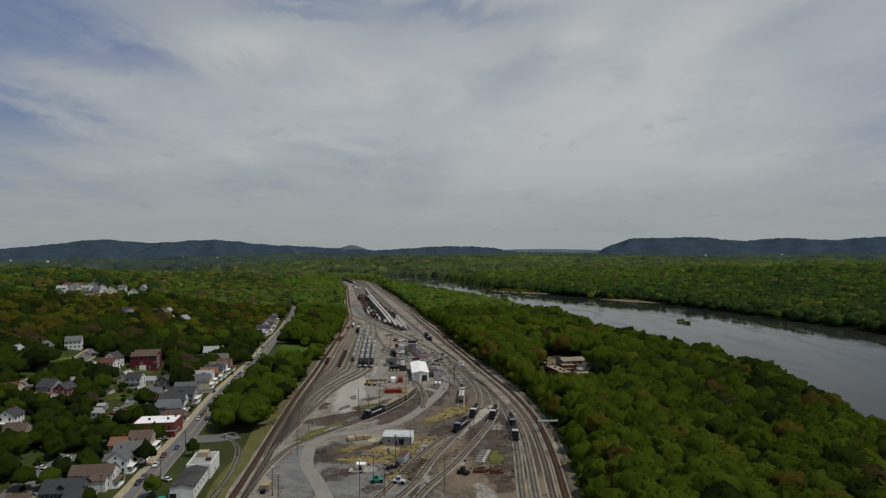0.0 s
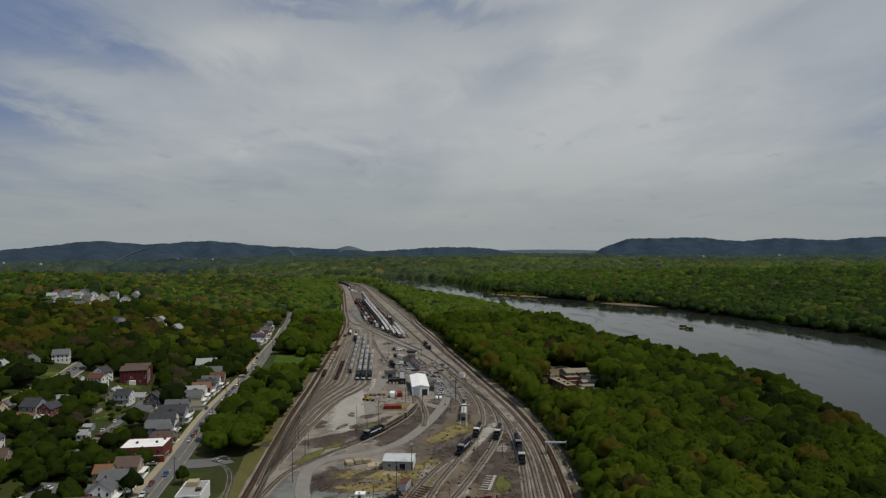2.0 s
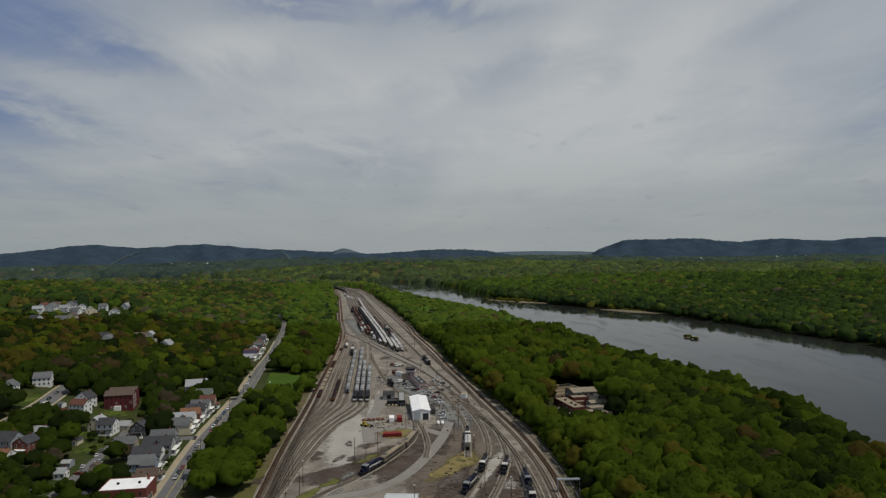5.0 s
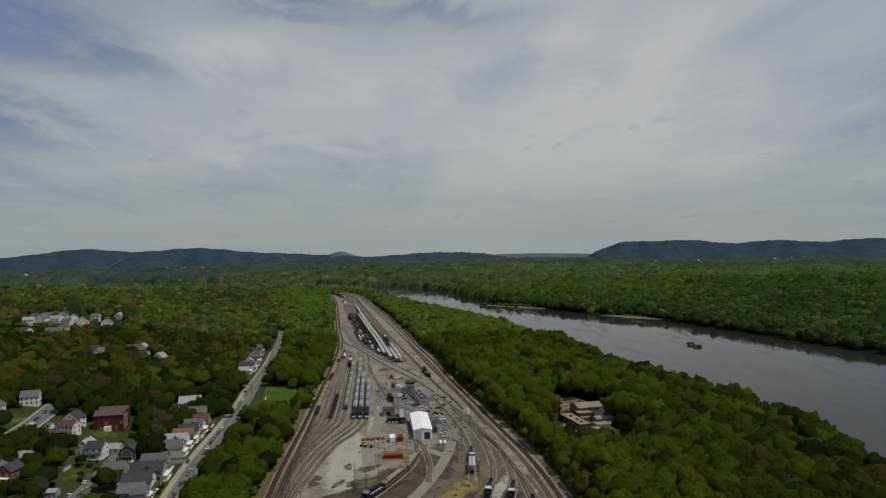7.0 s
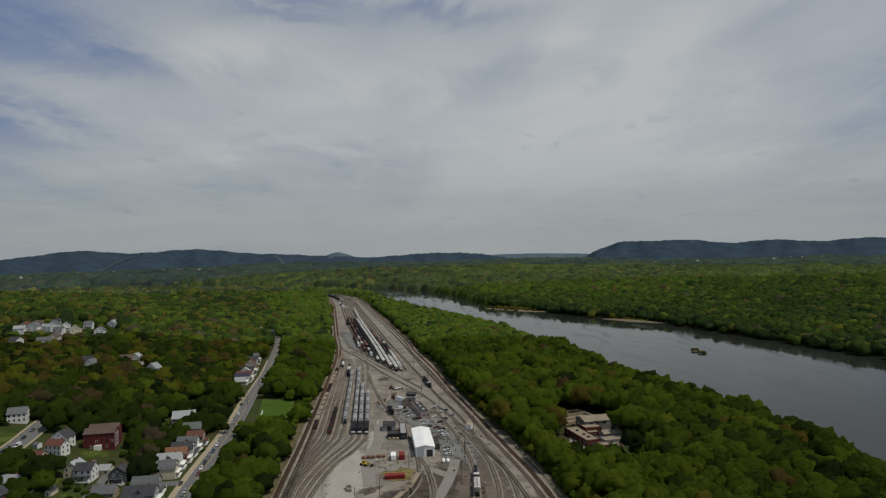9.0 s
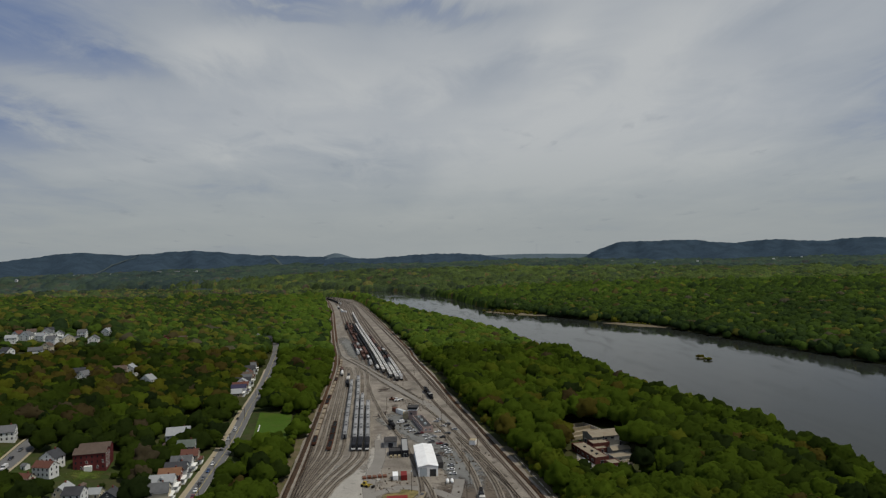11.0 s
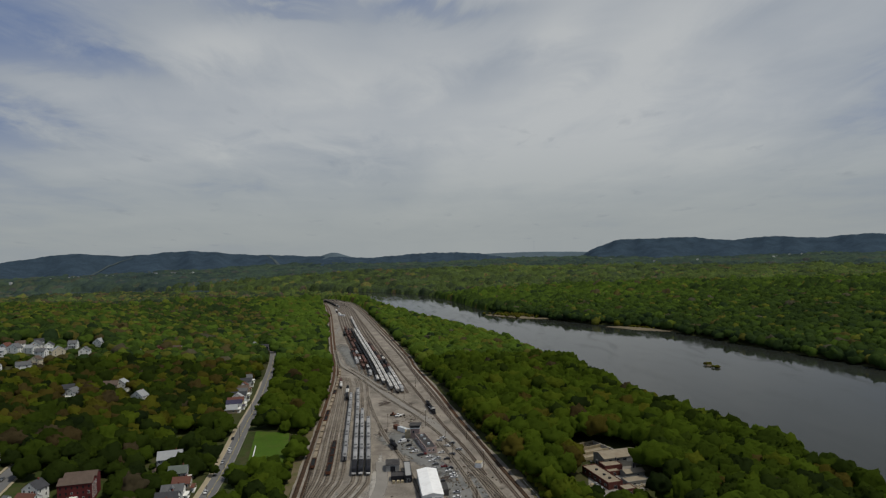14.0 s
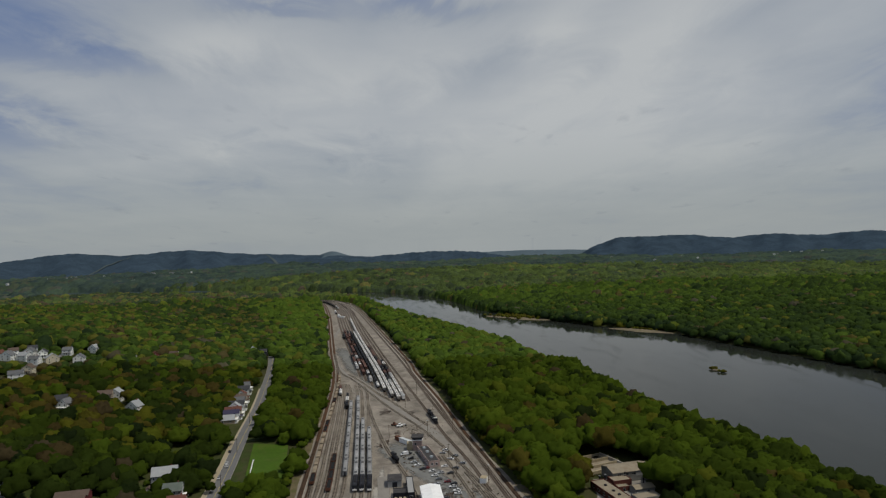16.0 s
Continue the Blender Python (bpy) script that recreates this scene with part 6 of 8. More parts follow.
def house(x, y, rz, w, d, floors, wall, roof, axis="x", porch="+x", far=False, wing=None, dormer=False, beside_="beside the street", clear=None):
    eave = 0.5 + 2.75 * floors
    ridge = eave + (d if axis == "x" else w) * 0.5 * 0.72
    ob = gable("house", "%s house with a %s roof %s" % (NAMES[wall], RNAMES[roof], beside_), "house", x, y, rz, w, d, eave, ridge, WALLS[wall], ROOFS[roof], axis, 0.45, group="town houses", clear=clear)
    reach = math.hypot(x, y)
    FOOT.append((x * (1 - 9 / reach), y * (1 - 9 / reach), 7.0 if not far else 7.5))
    if far:
        FOOT.append((x * (1 - 18 / reach), y * (1 - 18 / reach), 8.0))
    faces = (("-y", w), ("+x", d)) if far else (("-y", w), ("+x", d), ("-x", d))
    for face, run in faces:
        n = 2 if far else max(2, int(run / 2.7))
        for fl in range(floors):
            for k in range(n):
                u = (k + 0.5) * run / n - run / 2
                opening(ob, "window", face, w, d, u, 1.15 + 2.75 * fl, 0.95, 1.45, trim, window_glass)
    gz = eave + 0.35
    gface = "-y" if axis == "y" else "+x"
    opening(ob, "window", gface, w, d, 0, gz, 0.8, 1.0, trim, window_glass)
    if porch:
        s = 1 if porch[0] == "+" else -1
        if porch[1] == "x":
            x0, x1 = sorted((s * w / 2, s * (w / 2 + 2.2)))
            y0, y1 = -d * 0.45, d * 0.45
        else:
            y0, y1 = sorted((s * d / 2, s * (d / 2 + 2.2)))
            x0, x1 = -w * 0.45, w * 0.45
        p = part("porch", box(x0, x1, y0, y1, -0.8, 0.45), trim, ob, "white front porch")
        part("porch_roof", box(x0 - 0.15, x1 + 0.15, y0 - 0.15, y1 + 0.15, 2.85, 3.08, bevel=0.04), WALLS["white"] if (int(x * 7) % 2) else ROOFS[roof], p)
        ends = [(x1 if s > 0 else x0, y0), (x1 if s > 0 else x0, y1)] if porch[1] == "x" else [(x0, y1 if s > 0 else y0), (x1, y1 if s > 0 else y0)]
        for ex, ey in ends:
            part("porch_post", box(ex - 0.1, ex + 0.1, ey - 0.1, ey + 0.1, 0.4, 2.9), trim, p)
        opening(ob, "door", porch, w, d, 0, 0.45, 1.0, 2.05, trim, WALLS["dark"])
    if not far or int(x + y) % 3 == 0:
        cx_, cy_ = (w * 0.25, 0.3) if axis == "x" else (0.3, d * 0.25)
        part("chimney", box(cx_ - 0.35, cx_ + 0.35, cy_ - 0.35, cy_ + 0.35, eave, ridge + 0.9), brick_chimney, ob, "red brick chimney")
    if wing:
        wx, wy, ww, wd, wh = wing
        bm = extruded([(-wd / 2, -1.0), (wd / 2, -1.0), (wd / 2, wh), (0, wh + wd * 0.32), (-wd / 2, wh)], -ww / 2, ww / 2)
        bm.transform(Matrix.Translation((wx, wy, 0)) @ Matrix.Rotation(math.pi / 2, 4, "Z"))
        wg = part("wing", bm, WALLS[wall], ob)
        k = 0.64
        bm = extruded([(-wd / 2 - 0.35, wh - 0.35 * k), (0, wh + wd * 0.32), (wd / 2 + 0.35, wh - 0.35 * k), (wd / 2 + 0.35, wh - 0.35 * k + 0.15), (0, wh + wd * 0.32 + 0.15), (-wd / 2 - 0.35, wh - 0.35 * k + 0.15)], -ww / 2 - 0.3, ww / 2 + 0.3)
        bm.transform(Matrix.Translation((wx, wy, 0)) @ Matrix.Rotation(math.pi / 2, 4, "Z"))
        part("wing_roof", bm, ROOFS[roof], wg)
    if dormer:
        bm = extruded([(-1.1, eave + 0.2), (1.1, eave + 0.2), (1.1, eave + 1.6), (0, eave + 2.6), (-1.1, eave + 1.6)], -d / 2 + 0.6, -0.2)
        dm = part("dormer", bm, WALLS[wall], ob)
        bm = extruded([(-1.35, eave + 1.42), (0, eave + 2.62), (1.35, eave + 1.42), (1.35, eave + 1.58), (0, eave + 2.78), (-1.35, eave + 1.58)], -d / 2 + 0.35, 0)
        part("dormer_roof", bm, ROOFS[roof], dm)
        part("dormer_window", box(-0.5, 0.5, -d / 2 + 0.52, -d / 2 + 0.62, eave + 0.5, eave + 1.7), window_glass, dm)
    return ob


# along the street, from the near end: x, y, turn, width, depth, floors, wall, roof, ridge, extras
house(-139.5, 233.0, 8, 14, 9.5, 2, "dark", "dark", "x", "+x", dormer=True, wing=(5.2, -4.6, 6, 6, 5.0))
house(-138.6, 250.5, 8, 16, 7.5, 2, "white", "brown", "x", "+x", wing=(3.5, -4.0, 6, 5, 4.4))
house(-137.3, 267.0, 8, 9, 8, 2, "white", "grey", "y", "+x", wing=(-3.0, 2.0, 6, 6, 5.0))
house(-139.0, 279.5, 8, 11, 8, 2, "green", "grey", "x", "+x")
house(-146.5, 285.5, 8, 7, 7, 2, "tan", "orange", "x", "")
house(-140.5, 294.5, 8, 10, 9, 2, "tan", "brown", "x", "+x")
house(-152.5, 351.5, 9, 12, 8.5, 2, "blue", "grey", "x", "+x", wing=(3.8, -2.4, 7, 6, 5.4))
house(-146.0, 343.0, 9, 10, 6.5, 1, "tan", "brown", "x", "+x")
house(-149.0, 337.0, 9, 9, 5, 1, "tan", "brown", "x", "")
house(-155.5, 364.0, 9, 14, 10, 2, "white", "dark", "x", "+x", wing=(4.2, -3.2, 6, 6, 5.2))
house(-157.0, 380.0, 9, 15, 10, 2, "grey", "dark", "x", "+x", dormer=True)
house(-160.0, 393.5, 9, 13, 9, 2, "grey", "grey", "x", "+x", wing=(3.8, -2.6, 6, 5, 5.4))
house(-161.0, 417.5, 9, 13, 9, 2, "cream", "grey", "x", "+x", wing=(3.5, -2.2, 7, 6, 5.4))
house(-163.0, 430.0, 9, 13, 8.5, 2, "white", "pale", "x", "+x", dormer=True)
house(-163.0, 441.0, 9, 12, 8, 2, "brick", "orange", "x", "+x")
house(-163.5, 451.0, 9, 12, 8, 2, "white", "dark", "x", "+x", wing=(3.6, -2.2, 6, 5, 5.4))
house(-164.5, 462.0, 9, 12, 8, 2, "white", "grey", "x", "+x", dormer=True)
house(-164.0, 474.0, 9, 10, 8, 2, "tan", "maroon", "x", "+x")
house(-172.5, 491.0, 9, 11, 9, 2, "grey", "green", "x", "+x")
house(-187.0, 515.0, 14, 15, 11, 2, "grey", "pale", "x", "+x", wing=(4.5, -4.0, 7, 7, 4.6))
# the back lots
for args in [(-234.8, 450.6, -12, 10, 8, 2, "white", "dark", "y", "-y"), (-230.3, 436.4, -12, 11, 7, 2, "white", "maroon", "x", ""), (-234.3, 424, -12, 9, 6, 1, "cream", "maroon", "x", ""), (-227.8, 415.1, -12, 15, 9, 1, "tan", "brown", "x", "-y"),
             (-198, 406.7, 2, 9.5, 8, 2, "white", "dark", "x", "-y"), (-205.4, 409.2, 2, 7, 9, 2, "cream", "pale", "y", ""), (-180.3, 407.9, 4, 8, 8, 2, "dark", "dark", "y", "-y"), (-192.7, 415.5, 2, 8, 6, 1, "cream", "pale", "x", ""),
             (-225.3, 387.4, -8, 12, 8, 1, "white", "pale", "x", ""), (-217.3, 363.2, -8, 8, 9, 2, "brick", "dark", "y", "-y"), (-226.3, 363.9, -8, 10, 10, 2, "grey", "dark", "x", ""), (-220.3, 348.6, -8, 11, 8, 1, "white", "orange", "x", ""),
             (-177.7, 386.4, 6, 11, 8, 1, "tan", "grey", "x", ""), (-279.7, 479, 20, 11, 9, 2, "white", "grey", "x", ""), (-284.2, 450.7, 10, 9, 8, 2, "white", "grey", "y", ""), (-289.7, 428.7, 5, 9, 8, 2, "white", "pale", "y", ""),
             (-256.3, 335.1, -8, 10, 9, 2, "white", "grey", "y", "-y"), (-244.9, 358.6, 0, 10, 8, 1, "cream", "maroon", "x", ""), (-210.2, 306.8, 6, 8, 9, 2, "white", "dark", "y", "-y"), (-199.9, 296.6, 6, 10, 8, 1, "tan", "brown", "x", ""),
             (-152.5, 227.2, 8, 8, 5, 1, "cream", "brown", "x", ""), (-184.2, 337, 6, 5, 5, 1, "white", "pale", "x", "")]:
    house(*args, beside_="on the back lots")
# the terrace further up the street: narrow old houses of mixed height, some with flat roofs
for k, (x, y, wd, dp, fl_, w_, r_) in enumerate([(-188.5, 647, 13, 9, 1, "tan", "pale"), (-187.5, 656, 13, 7, 2, "white", "solar"), (-189, 666, 14, 7, 2, "cream", "maroon"), (-190, 675, 11, 6.5, 2, "white", "pale"), (-192, 685, 14, 8, 2, "white", "dark"),
                                               (-194.5, 700, 12, 7, 2, "white", "grey"), (-196, 711, 12, 7.5, 2, "tan", "brown"), (-198, 722, 10, 7, 2, "white", "maroon"), (-202, 743, 11, 8, 2, "white", "dark"), (-205, 760, 10, 8, 2, "grey", "grey")]):
    house(x, y, 9 + (k % 3) * 2, wd, dp, fl_, w_, r_, "y" if k in (3, 7) else "x", "+x", True, beside_="in a terrace", clear=8)
# white houses on the ridge and in the woods
for k, (x, y, w_, r_) in enumerate([(-472.9, 795.9, "white", "maroon"), (-463.9, 770.2, "white", "pale"), (-460.7, 790.8, "white", "grey"), (-468.5, 812.5, "white", "brown"), (-452.8, 815, "white", "grey"), (-445.9, 794.4, "white", "pale"), (-439, 815.7, "white", "dark"), (-427.4, 781.5, "white", "grey"),
                                    (-415.7, 792.5, "cream", "pale"), (-424.9, 838.3, "white", "grey"), (-408.2, 863.3, "white", "pale"), (-403.1, 712.2, "white", "grey"), (-408.3, 740.3, "cream", "brown"), (-423.3, 700.6, "white", "dark"), (-352.1, 920.8, "grey", "dark"), (-354.4, 839.4, "white", "pale"),
                                    (-339.4, 866.8, "brick", "maroon"), (-303.1, 675.6, "tan", "brown"), (-314.8, 635.2, "white", "grey"), (-324.1, 644, "grey", "dark"), (-296.5, 681.7, "white", "pale"), (-459.5, 831.3, "white", "dark"), (-395.3, 806.8, "white", "grey"), (-326, 887.7, "cream", "brown"), (-252.6, 972, "white", "pale"),
                                    (-236, 955.1, "dark", "dark"), (-267.3, 652.3, "white", "pale"), (-488.8, 997.8, "white", "grey"), (-475.5, 1092.3, "white", "pale"), (-435.4, 1052.5, "white", "grey"), (-598.7, 1135.9, "white", "pale"), (-387.9, 1030.3, "cream", "grey"), (-637.4, 1055.9, "white", "grey"), (-760, 1190.4, "white", "pale")]):
    house(x, y, (k * 37) % 60 - 20, 9.5 + 1.4 * (k % 3), 8, 2, w_, r_, "x" if k % 2 else "y", "-y" if k % 3 == 0 else "", True, beside_="in hillside woods", clear=9)

# sheds and garages in the gardens
for k, (x, y, rz) in enumerate([(-170, 372, 9), (-176, 352, 6), (-190, 352, 6), (-203, 384, 0), (-212, 380, -8), (-186, 392, 4), (-172, 436, 9), (-178, 448, 9), (-180, 462, 9), (-204, 424, 0), (-239, 405, -12), (-221, 398, -8), (-245, 442, -12),
                                (-170, 304, 8), (-176, 292, 8), (-184, 312, 6), (-196, 330, 6), (-212, 330, 0), (-234, 318, 0), (-163, 318, 8), (-275, 420, 8), (-190, 498, 12), (-180, 482, 10)]):
    w_, d_ = 3.2 + 0.7 * (k % 3), 3.6 + 0.9 * (k % 4)
    ob = gable("garden_shed", "small garden shed on the back lots", "shed", x, y, rz, w_, d_, 2.3, 3.3, WALLS[("white", "tan", "grey", "cream")[k % 4]], ROOFS[("grey", "dark", "pale", "brown")[(k * 3) % 4]], axis="y" if k % 2 else "x", over=0.25, group="garden sheds", clear=3.0)
    opening(ob, "door", "-y", w_, d_, 0, 0, 1.0, 2.0, trim, WALLS["dark"])

# the red brick store with a white roof
W, D = 20, 15
ob = flat("corner_store", "two-storey red brick store with a white flat roof", "store", -144.0, 318.5, 8, W, D, 7.6, brick, metal_white, 0.25)
for u in np.arange(-7.5, 8, 5.0):
    opening(ob, "window", "-y", W, D, u, 4.6, 0.9, 1.3, brick, dark_paint)
opening(ob, "shop_window", "+x", W, D, -2, 0.5, 6, 2.4, trim, window_glass)
opening(ob, "door", "-y", W, D, 7.5, 0, 1.6, 2.4, trim, dark_paint)
part("cornice", box(-W / 2 - 0.2, W / 2 + 0.2, -D / 2 - 0.2, -D / 2, 3.3, 3.55), trim, ob)
part("lower_front", box(2.0, W / 2 + 0.05, -D / 2 - 0.06, -D / 2, 0, 3.3), red_steel, ob, "dark red painted shop front")
part("chimney", box(7, 8, 4, 5, 7, 9.2), brick, ob)
for u in (-4, 5):
    part("roof_unit", box(u - 0.5, u + 0.5, -0.5, 0.5, 7.3, 8.2, bevel=0.05), dark_paint, ob)

# the large brick apartment block
maroon_brick = surface("maroon_brick", (0.125, 0.030, 0.030), 0.9, 0.2, 3.0, fine=0.3)
W, D = 17.5, 9.5
ob = gable("apartment_block", "large red brick apartment block with a brown roof", "apartment building", -214.7, 455.5, 12, W, D, 9.6, 12.0, maroon_brick, ROOFS["brown"], axis="x", clear=14)
for fl in range(3):
    for u in np.arange(-7.2, 7.3, 2.88):
        opening(ob, "window", "-y", W, D, u, 1.0 + 3.0 * fl, 0.85, 1.35, trim if (fl + int(u)) % 4 == 0 else maroon_brick, window_glass)
    for u in (-3, 0, 3):
        opening(ob, "window", "+x", W, D, u, 1.0 + 3.0 * fl, 1.1, 1.7, trim, window_glass)
for y0, top in ((-4.6, 9.4), (-1.9, 9.8), (1.3, 9.8)):
    part("pale_pier", box(W / 2, W / 2 + 0.08, y0, y0 + 0.6, 0, top), pink_brick, ob, "pale brick wall strip")
part("porch", box(-2.5, 1.5, -D / 2 - 2.0, -D / 2, -0.5, 2.8), trim, ob)
gable("apartment_block", "rear brick wing with a brown gabled roof", "apartment building", -216.7, 464.3, 12, 17, 8.2, 9.6, 11.8, maroon_brick, ROOFS["brown"], axis="x", clear=12)
FOOT.extend([(-211, 440, 13), (-206, 428, 11)])

# the long low building between street and railway
W, D = 8.6, 21
ob = gable("warehouse", "white warehouse with a long dark roof", "building", -99.2, 246.5, 7, W, D, 5.2, 6.2, WALLS["white"], roof_dark, axis="y")
for u in np.arange(-8, 9, 4.0):
    opening(ob, "window", "+x", W, D, u, 2.0, 1.0, 1.2, trim, window_glass)
opening(ob, "track_door", "-y", W, D, 1.5, 0, 3.4, 3.2, trim, metal_white)
opening(ob, "track_door", "-y", W, D, -3.2, 0, 2.6, 3.0, trim, dark_paint)
ob = flat("warehouse", "white block building with a flat grey roof", "building", -101.2, 266, 7, 9.5, 16, 6.2, WALLS["white"], metal_grey)
opening(ob, "door", "+x", 9.5, 16, 0, 0, 1.4, 2.2, trim, dark_paint)
part("roof_house", box(-3.0, 1.2, 2, 6, 5.6, 7.8), tan_scrap, ob, "tan rooftop house")
part("roof_unit", box(1.6, 3.6, -3, -1, 5.6, 6.9, bevel=0.05), brown_paint, ob)

for k, (x, y) in enumerate([(-113, 252), (-118.5, 290), (-124, 330), (-131.5, 372), (-138, 415), (-143, 455), (-147.5, 500), (-158, 570), (-168, 640), (-128, 236), (-166, 246), (-171, 330), (-244, 402)]):
    pole(x, y, 10.5, "wooden utility pole beside the street", True, 10 + 20 * (k % 3))


# ---- cars ----
def car(paint, label, tall=1.45, long=4.6, van=False):
    ob = thing("car" if not van else "van", label, "car" if not van else "van", group="parked cars")
    h = long / 2
    if van:
        prof = [(-h, 0.35), (-h, 2.2), (-h + 0.3, 2.45), (h - 1.6, 2.45), (h - 0.8, 1.35), (h, 1.1), (h, 0.35)]
        cab = [(h - 1.75, 1.5), (h - 1.62, 2.3), (h - 1.45, 2.3), (h - 0.86, 1.5)]
    else:
        prof = [(-h, 0.35), (-h, 0.85), (-h + 0.15, 0.98), (h - 1.3, 0.98), (h - 0.1, 0.8), (h, 0.6), (h, 0.35)]
        cab = [(-h + 0.35, 0.96), (-h + 0.95, tall), (h - 2.2, tall), (h - 1.35, 0.96)]
    bm = extruded(prof, -0.9, 0.9)
    bm.transform(Matrix.Rotation(math.pi / 2, 4, "Z"))
    bmesh.ops.bevel(bm, geom=[e for e in bm.edges if e.calc_length() > 1.6], offset=0.07, segments=1, affect="EDGES")
    part("body", bm, paint, ob)
    bm = extruded(cab, -0.78 if not van else -0.92, 0.78 if not van else 0.92)
    bm.transform(Matrix.Rotation(math.pi / 2, 4, "Z"))
    part("glass_house", bm, window_glass, ob, "dark windows")
    if not van:
        part("roof_panel", box(-0.72, 0.72, -h + 1.0, h - 2.25, tall - 0.02, tall + 0.04), paint, ob)
    for sx in (-0.82, 0.82):
        for sy in (-h + 0.85, h - 0.85):
            part("wheel", barrel("x", 0.22, 0.33, 10, (sx, sy, 0.33)), rubber, ob)
    for sx in (-0.62, 0.62):
        part("headlight", box(sx - 0.2, sx + 0.2, h - 0.03, h + 0.03, 0.55, 0.72), metal_white, ob)
    return ob


PAINTS = {"white": (0.66, 0.66, 0.65), "silver": (0.36, 0.37, 0.38), "black": (0.015, 0.015, 0.017), "red": (0.16, 0.012, 0.014), "blue": (0.02, 0.06, 0.16), "grey": (0.12, 0.125, 0.13)}
FLEET = {k: car(surface("car_%s" % k, c, 0.25, 0.05, 2.0, gloss=0.5), "%s car parked on the asphalt" % k) for k, c in PAINTS.items()}
FLEET["van"] = car(MATS["car_white"], "white panel van parked in the street", van=True, long=6.0)
PARKED = set()


def park(kind, x, y, rz):
    m = pose(x, y, float(height(x, y)) + (0.22 if x < -110 else 0.1), 0, 0, rz)
    if kind in PARKED:
        return copy_thing(FLEET[kind], m)
    PARKED.add(kind)
    FLEET[kind].matrix_world = m
    return FLEET[kind]


for kind, x, y, rz in [("white", -124.4, 273, 188), ("red", -126.4, 285, 188), ("blue", -125.0, 296, 190), ("silver", -133.2, 343.5, 190), ("red", -135.2, 357, 190), ("black", -137.6, 371.5, 188), ("black", -122.4, 253, 186), ("grey", -123.0, 259, 186),
                       ("silver", -137.0, 309.0, 95), ("white", -112.6, 256.5, 60), ("van", -168.5, 255.5, 80), ("white", -167.5, 262.5, 80), ("white", -164.5, 275.5, 70), ("black", -123.5, 346, 8), ("silver", -108.8, 314, 60), ("grey", -106, 317.5, 70),
                       ("van", -254, 438, 190), ("black", -255.5, 426, 188), ("grey", -251, 417, 188), ("black", -252, 408, 10), ("grey", -248.5, 404, 10), ("black", -264.5, 487, 100), ("red", -179.5, 343, 80), ("white", -184.5, 369, 20),
                       ("silver", -179, 360, 100), ("black", -147.0, 405, 190), ("red", -142.6, 419, 188), ("grey", -146.4, 446, 188), ("white", -149, 470, 188), ("silver", -155, 520, 188), ("white", -158.5, 547, 8), ("white", -156.5, 541, 8),
                       ("silver", -9.7, 560, 70), ("white", -4.7, 547.4, 60), ("white", -17.6, 524.8, 100), ("silver", -12.1, 521.4, 100), ("white", -16.0, 516.7, 100), ("grey", -13.7, 510.5, 100), ("red", -8.3, 505.7, 95), ("white", -3.1, 491, 95),
                       ("white", -2.7, 486.4, 95), ("silver", -30.1, 543.3, 100), ("white", -27.4, 537.4, 100), ("black", -32.2, 551, 100), ("white", -2.5, 455, 80), ("silver", -2.2, 462, 80), ("white", -1.5, 448, 85), ("black", -6, 520, 100), ("black", -10.6, 480, 95),
                       ("grey", -2, 529, 60), ("van", -37, 560, 120), ("black", -34, 562, 60), ("black", -36.5, 565, 40), ("black", -163.5, 571, 8), ("white", -169.5, 668, 8), ("grey", -172.5, 690, 8), ("black", -168, 652, 8), ("red", -174, 700, 8),
                       ("silver", -187, 505, 100), ("blue", -190, 503.5, 100), ("black", -134.4, 350.5, 190), ("grey", -139.3, 386, 188), ("silver", -140.4, 394, 188), ("white", -144.2, 428, 188), ("black", -145.4, 437, 188), ("blue", -147.6, 458, 188),
                       ("white", -182.5, 352, 20), ("grey", -185.8, 376, 15), ("white", -246.2, 392, 10), ("black", -259.5, 452, 190), ("grey", -262.8, 466, 192), ("white", 83, 466, 20), ("black", 80.5, 460, 20), ("silver", 81.8, 473, 20), ("white", -430, 815, 30), ("red", -421, 806, 10),
                       ("white", -5.5, 497, 95), ("black", -4.6, 502, 95), ("silver", -14.8, 502, 100), ("white", -9.2, 533, 95), ("red", -21.5, 531, 100), ("black", -24, 530, 100), ("silver", 3.4, 538, 60), ("grey", -1.0, 553, 60), ("white", -24.5, 560, 60), ("white", -7.5, 566, 65)]:
    park(kind, x, y, rz)

# ---- wooded islets and gravel bars in the river ----
def bar(x, y, rx, ry, rz, label, seed):
    r = random.Random(seed)
    bm = bmesh.new()
    rings = []
    for k, z in ((1.0, -4.3), (0.8, -3.4), (0.4, -2.9)):
        rings.append([bm.verts.new((rx * k * (1 + 0.2 * math.sin(3 * a + seed)) * math.cos(a), ry * k * (1 + 0.15 * math.sin(4 * a)) * math.sin(a), z + r.uniform(-0.1, 0.15))) for a in (2 * math.pi * i / 26 for i in range(26))])
    for p, q in zip(rings, rings[1:]):
        for i in range(26):
            bm.faces.new((p[i], p[(i + 1) % 26], q[(i + 1) % 26], q[i]))
    bm.faces.new(rings[-1])
    ob = part("gravel_bar", bm, sand, None)
    ob.matrix_world = pose(x, y, 0, 0, 0, rz)
    tagged(ob, label, "river bar", kind="structure")


bar(310, 815, 9, 3, -60, "small muddy islet in the river", 1)
bar(331, 1142, 56, 18, -48, "pale gravel bar along the far bank", 2)
bar(180, 1362, 85, 34, -40, "long reedy gravel bar along the far bank", 3)

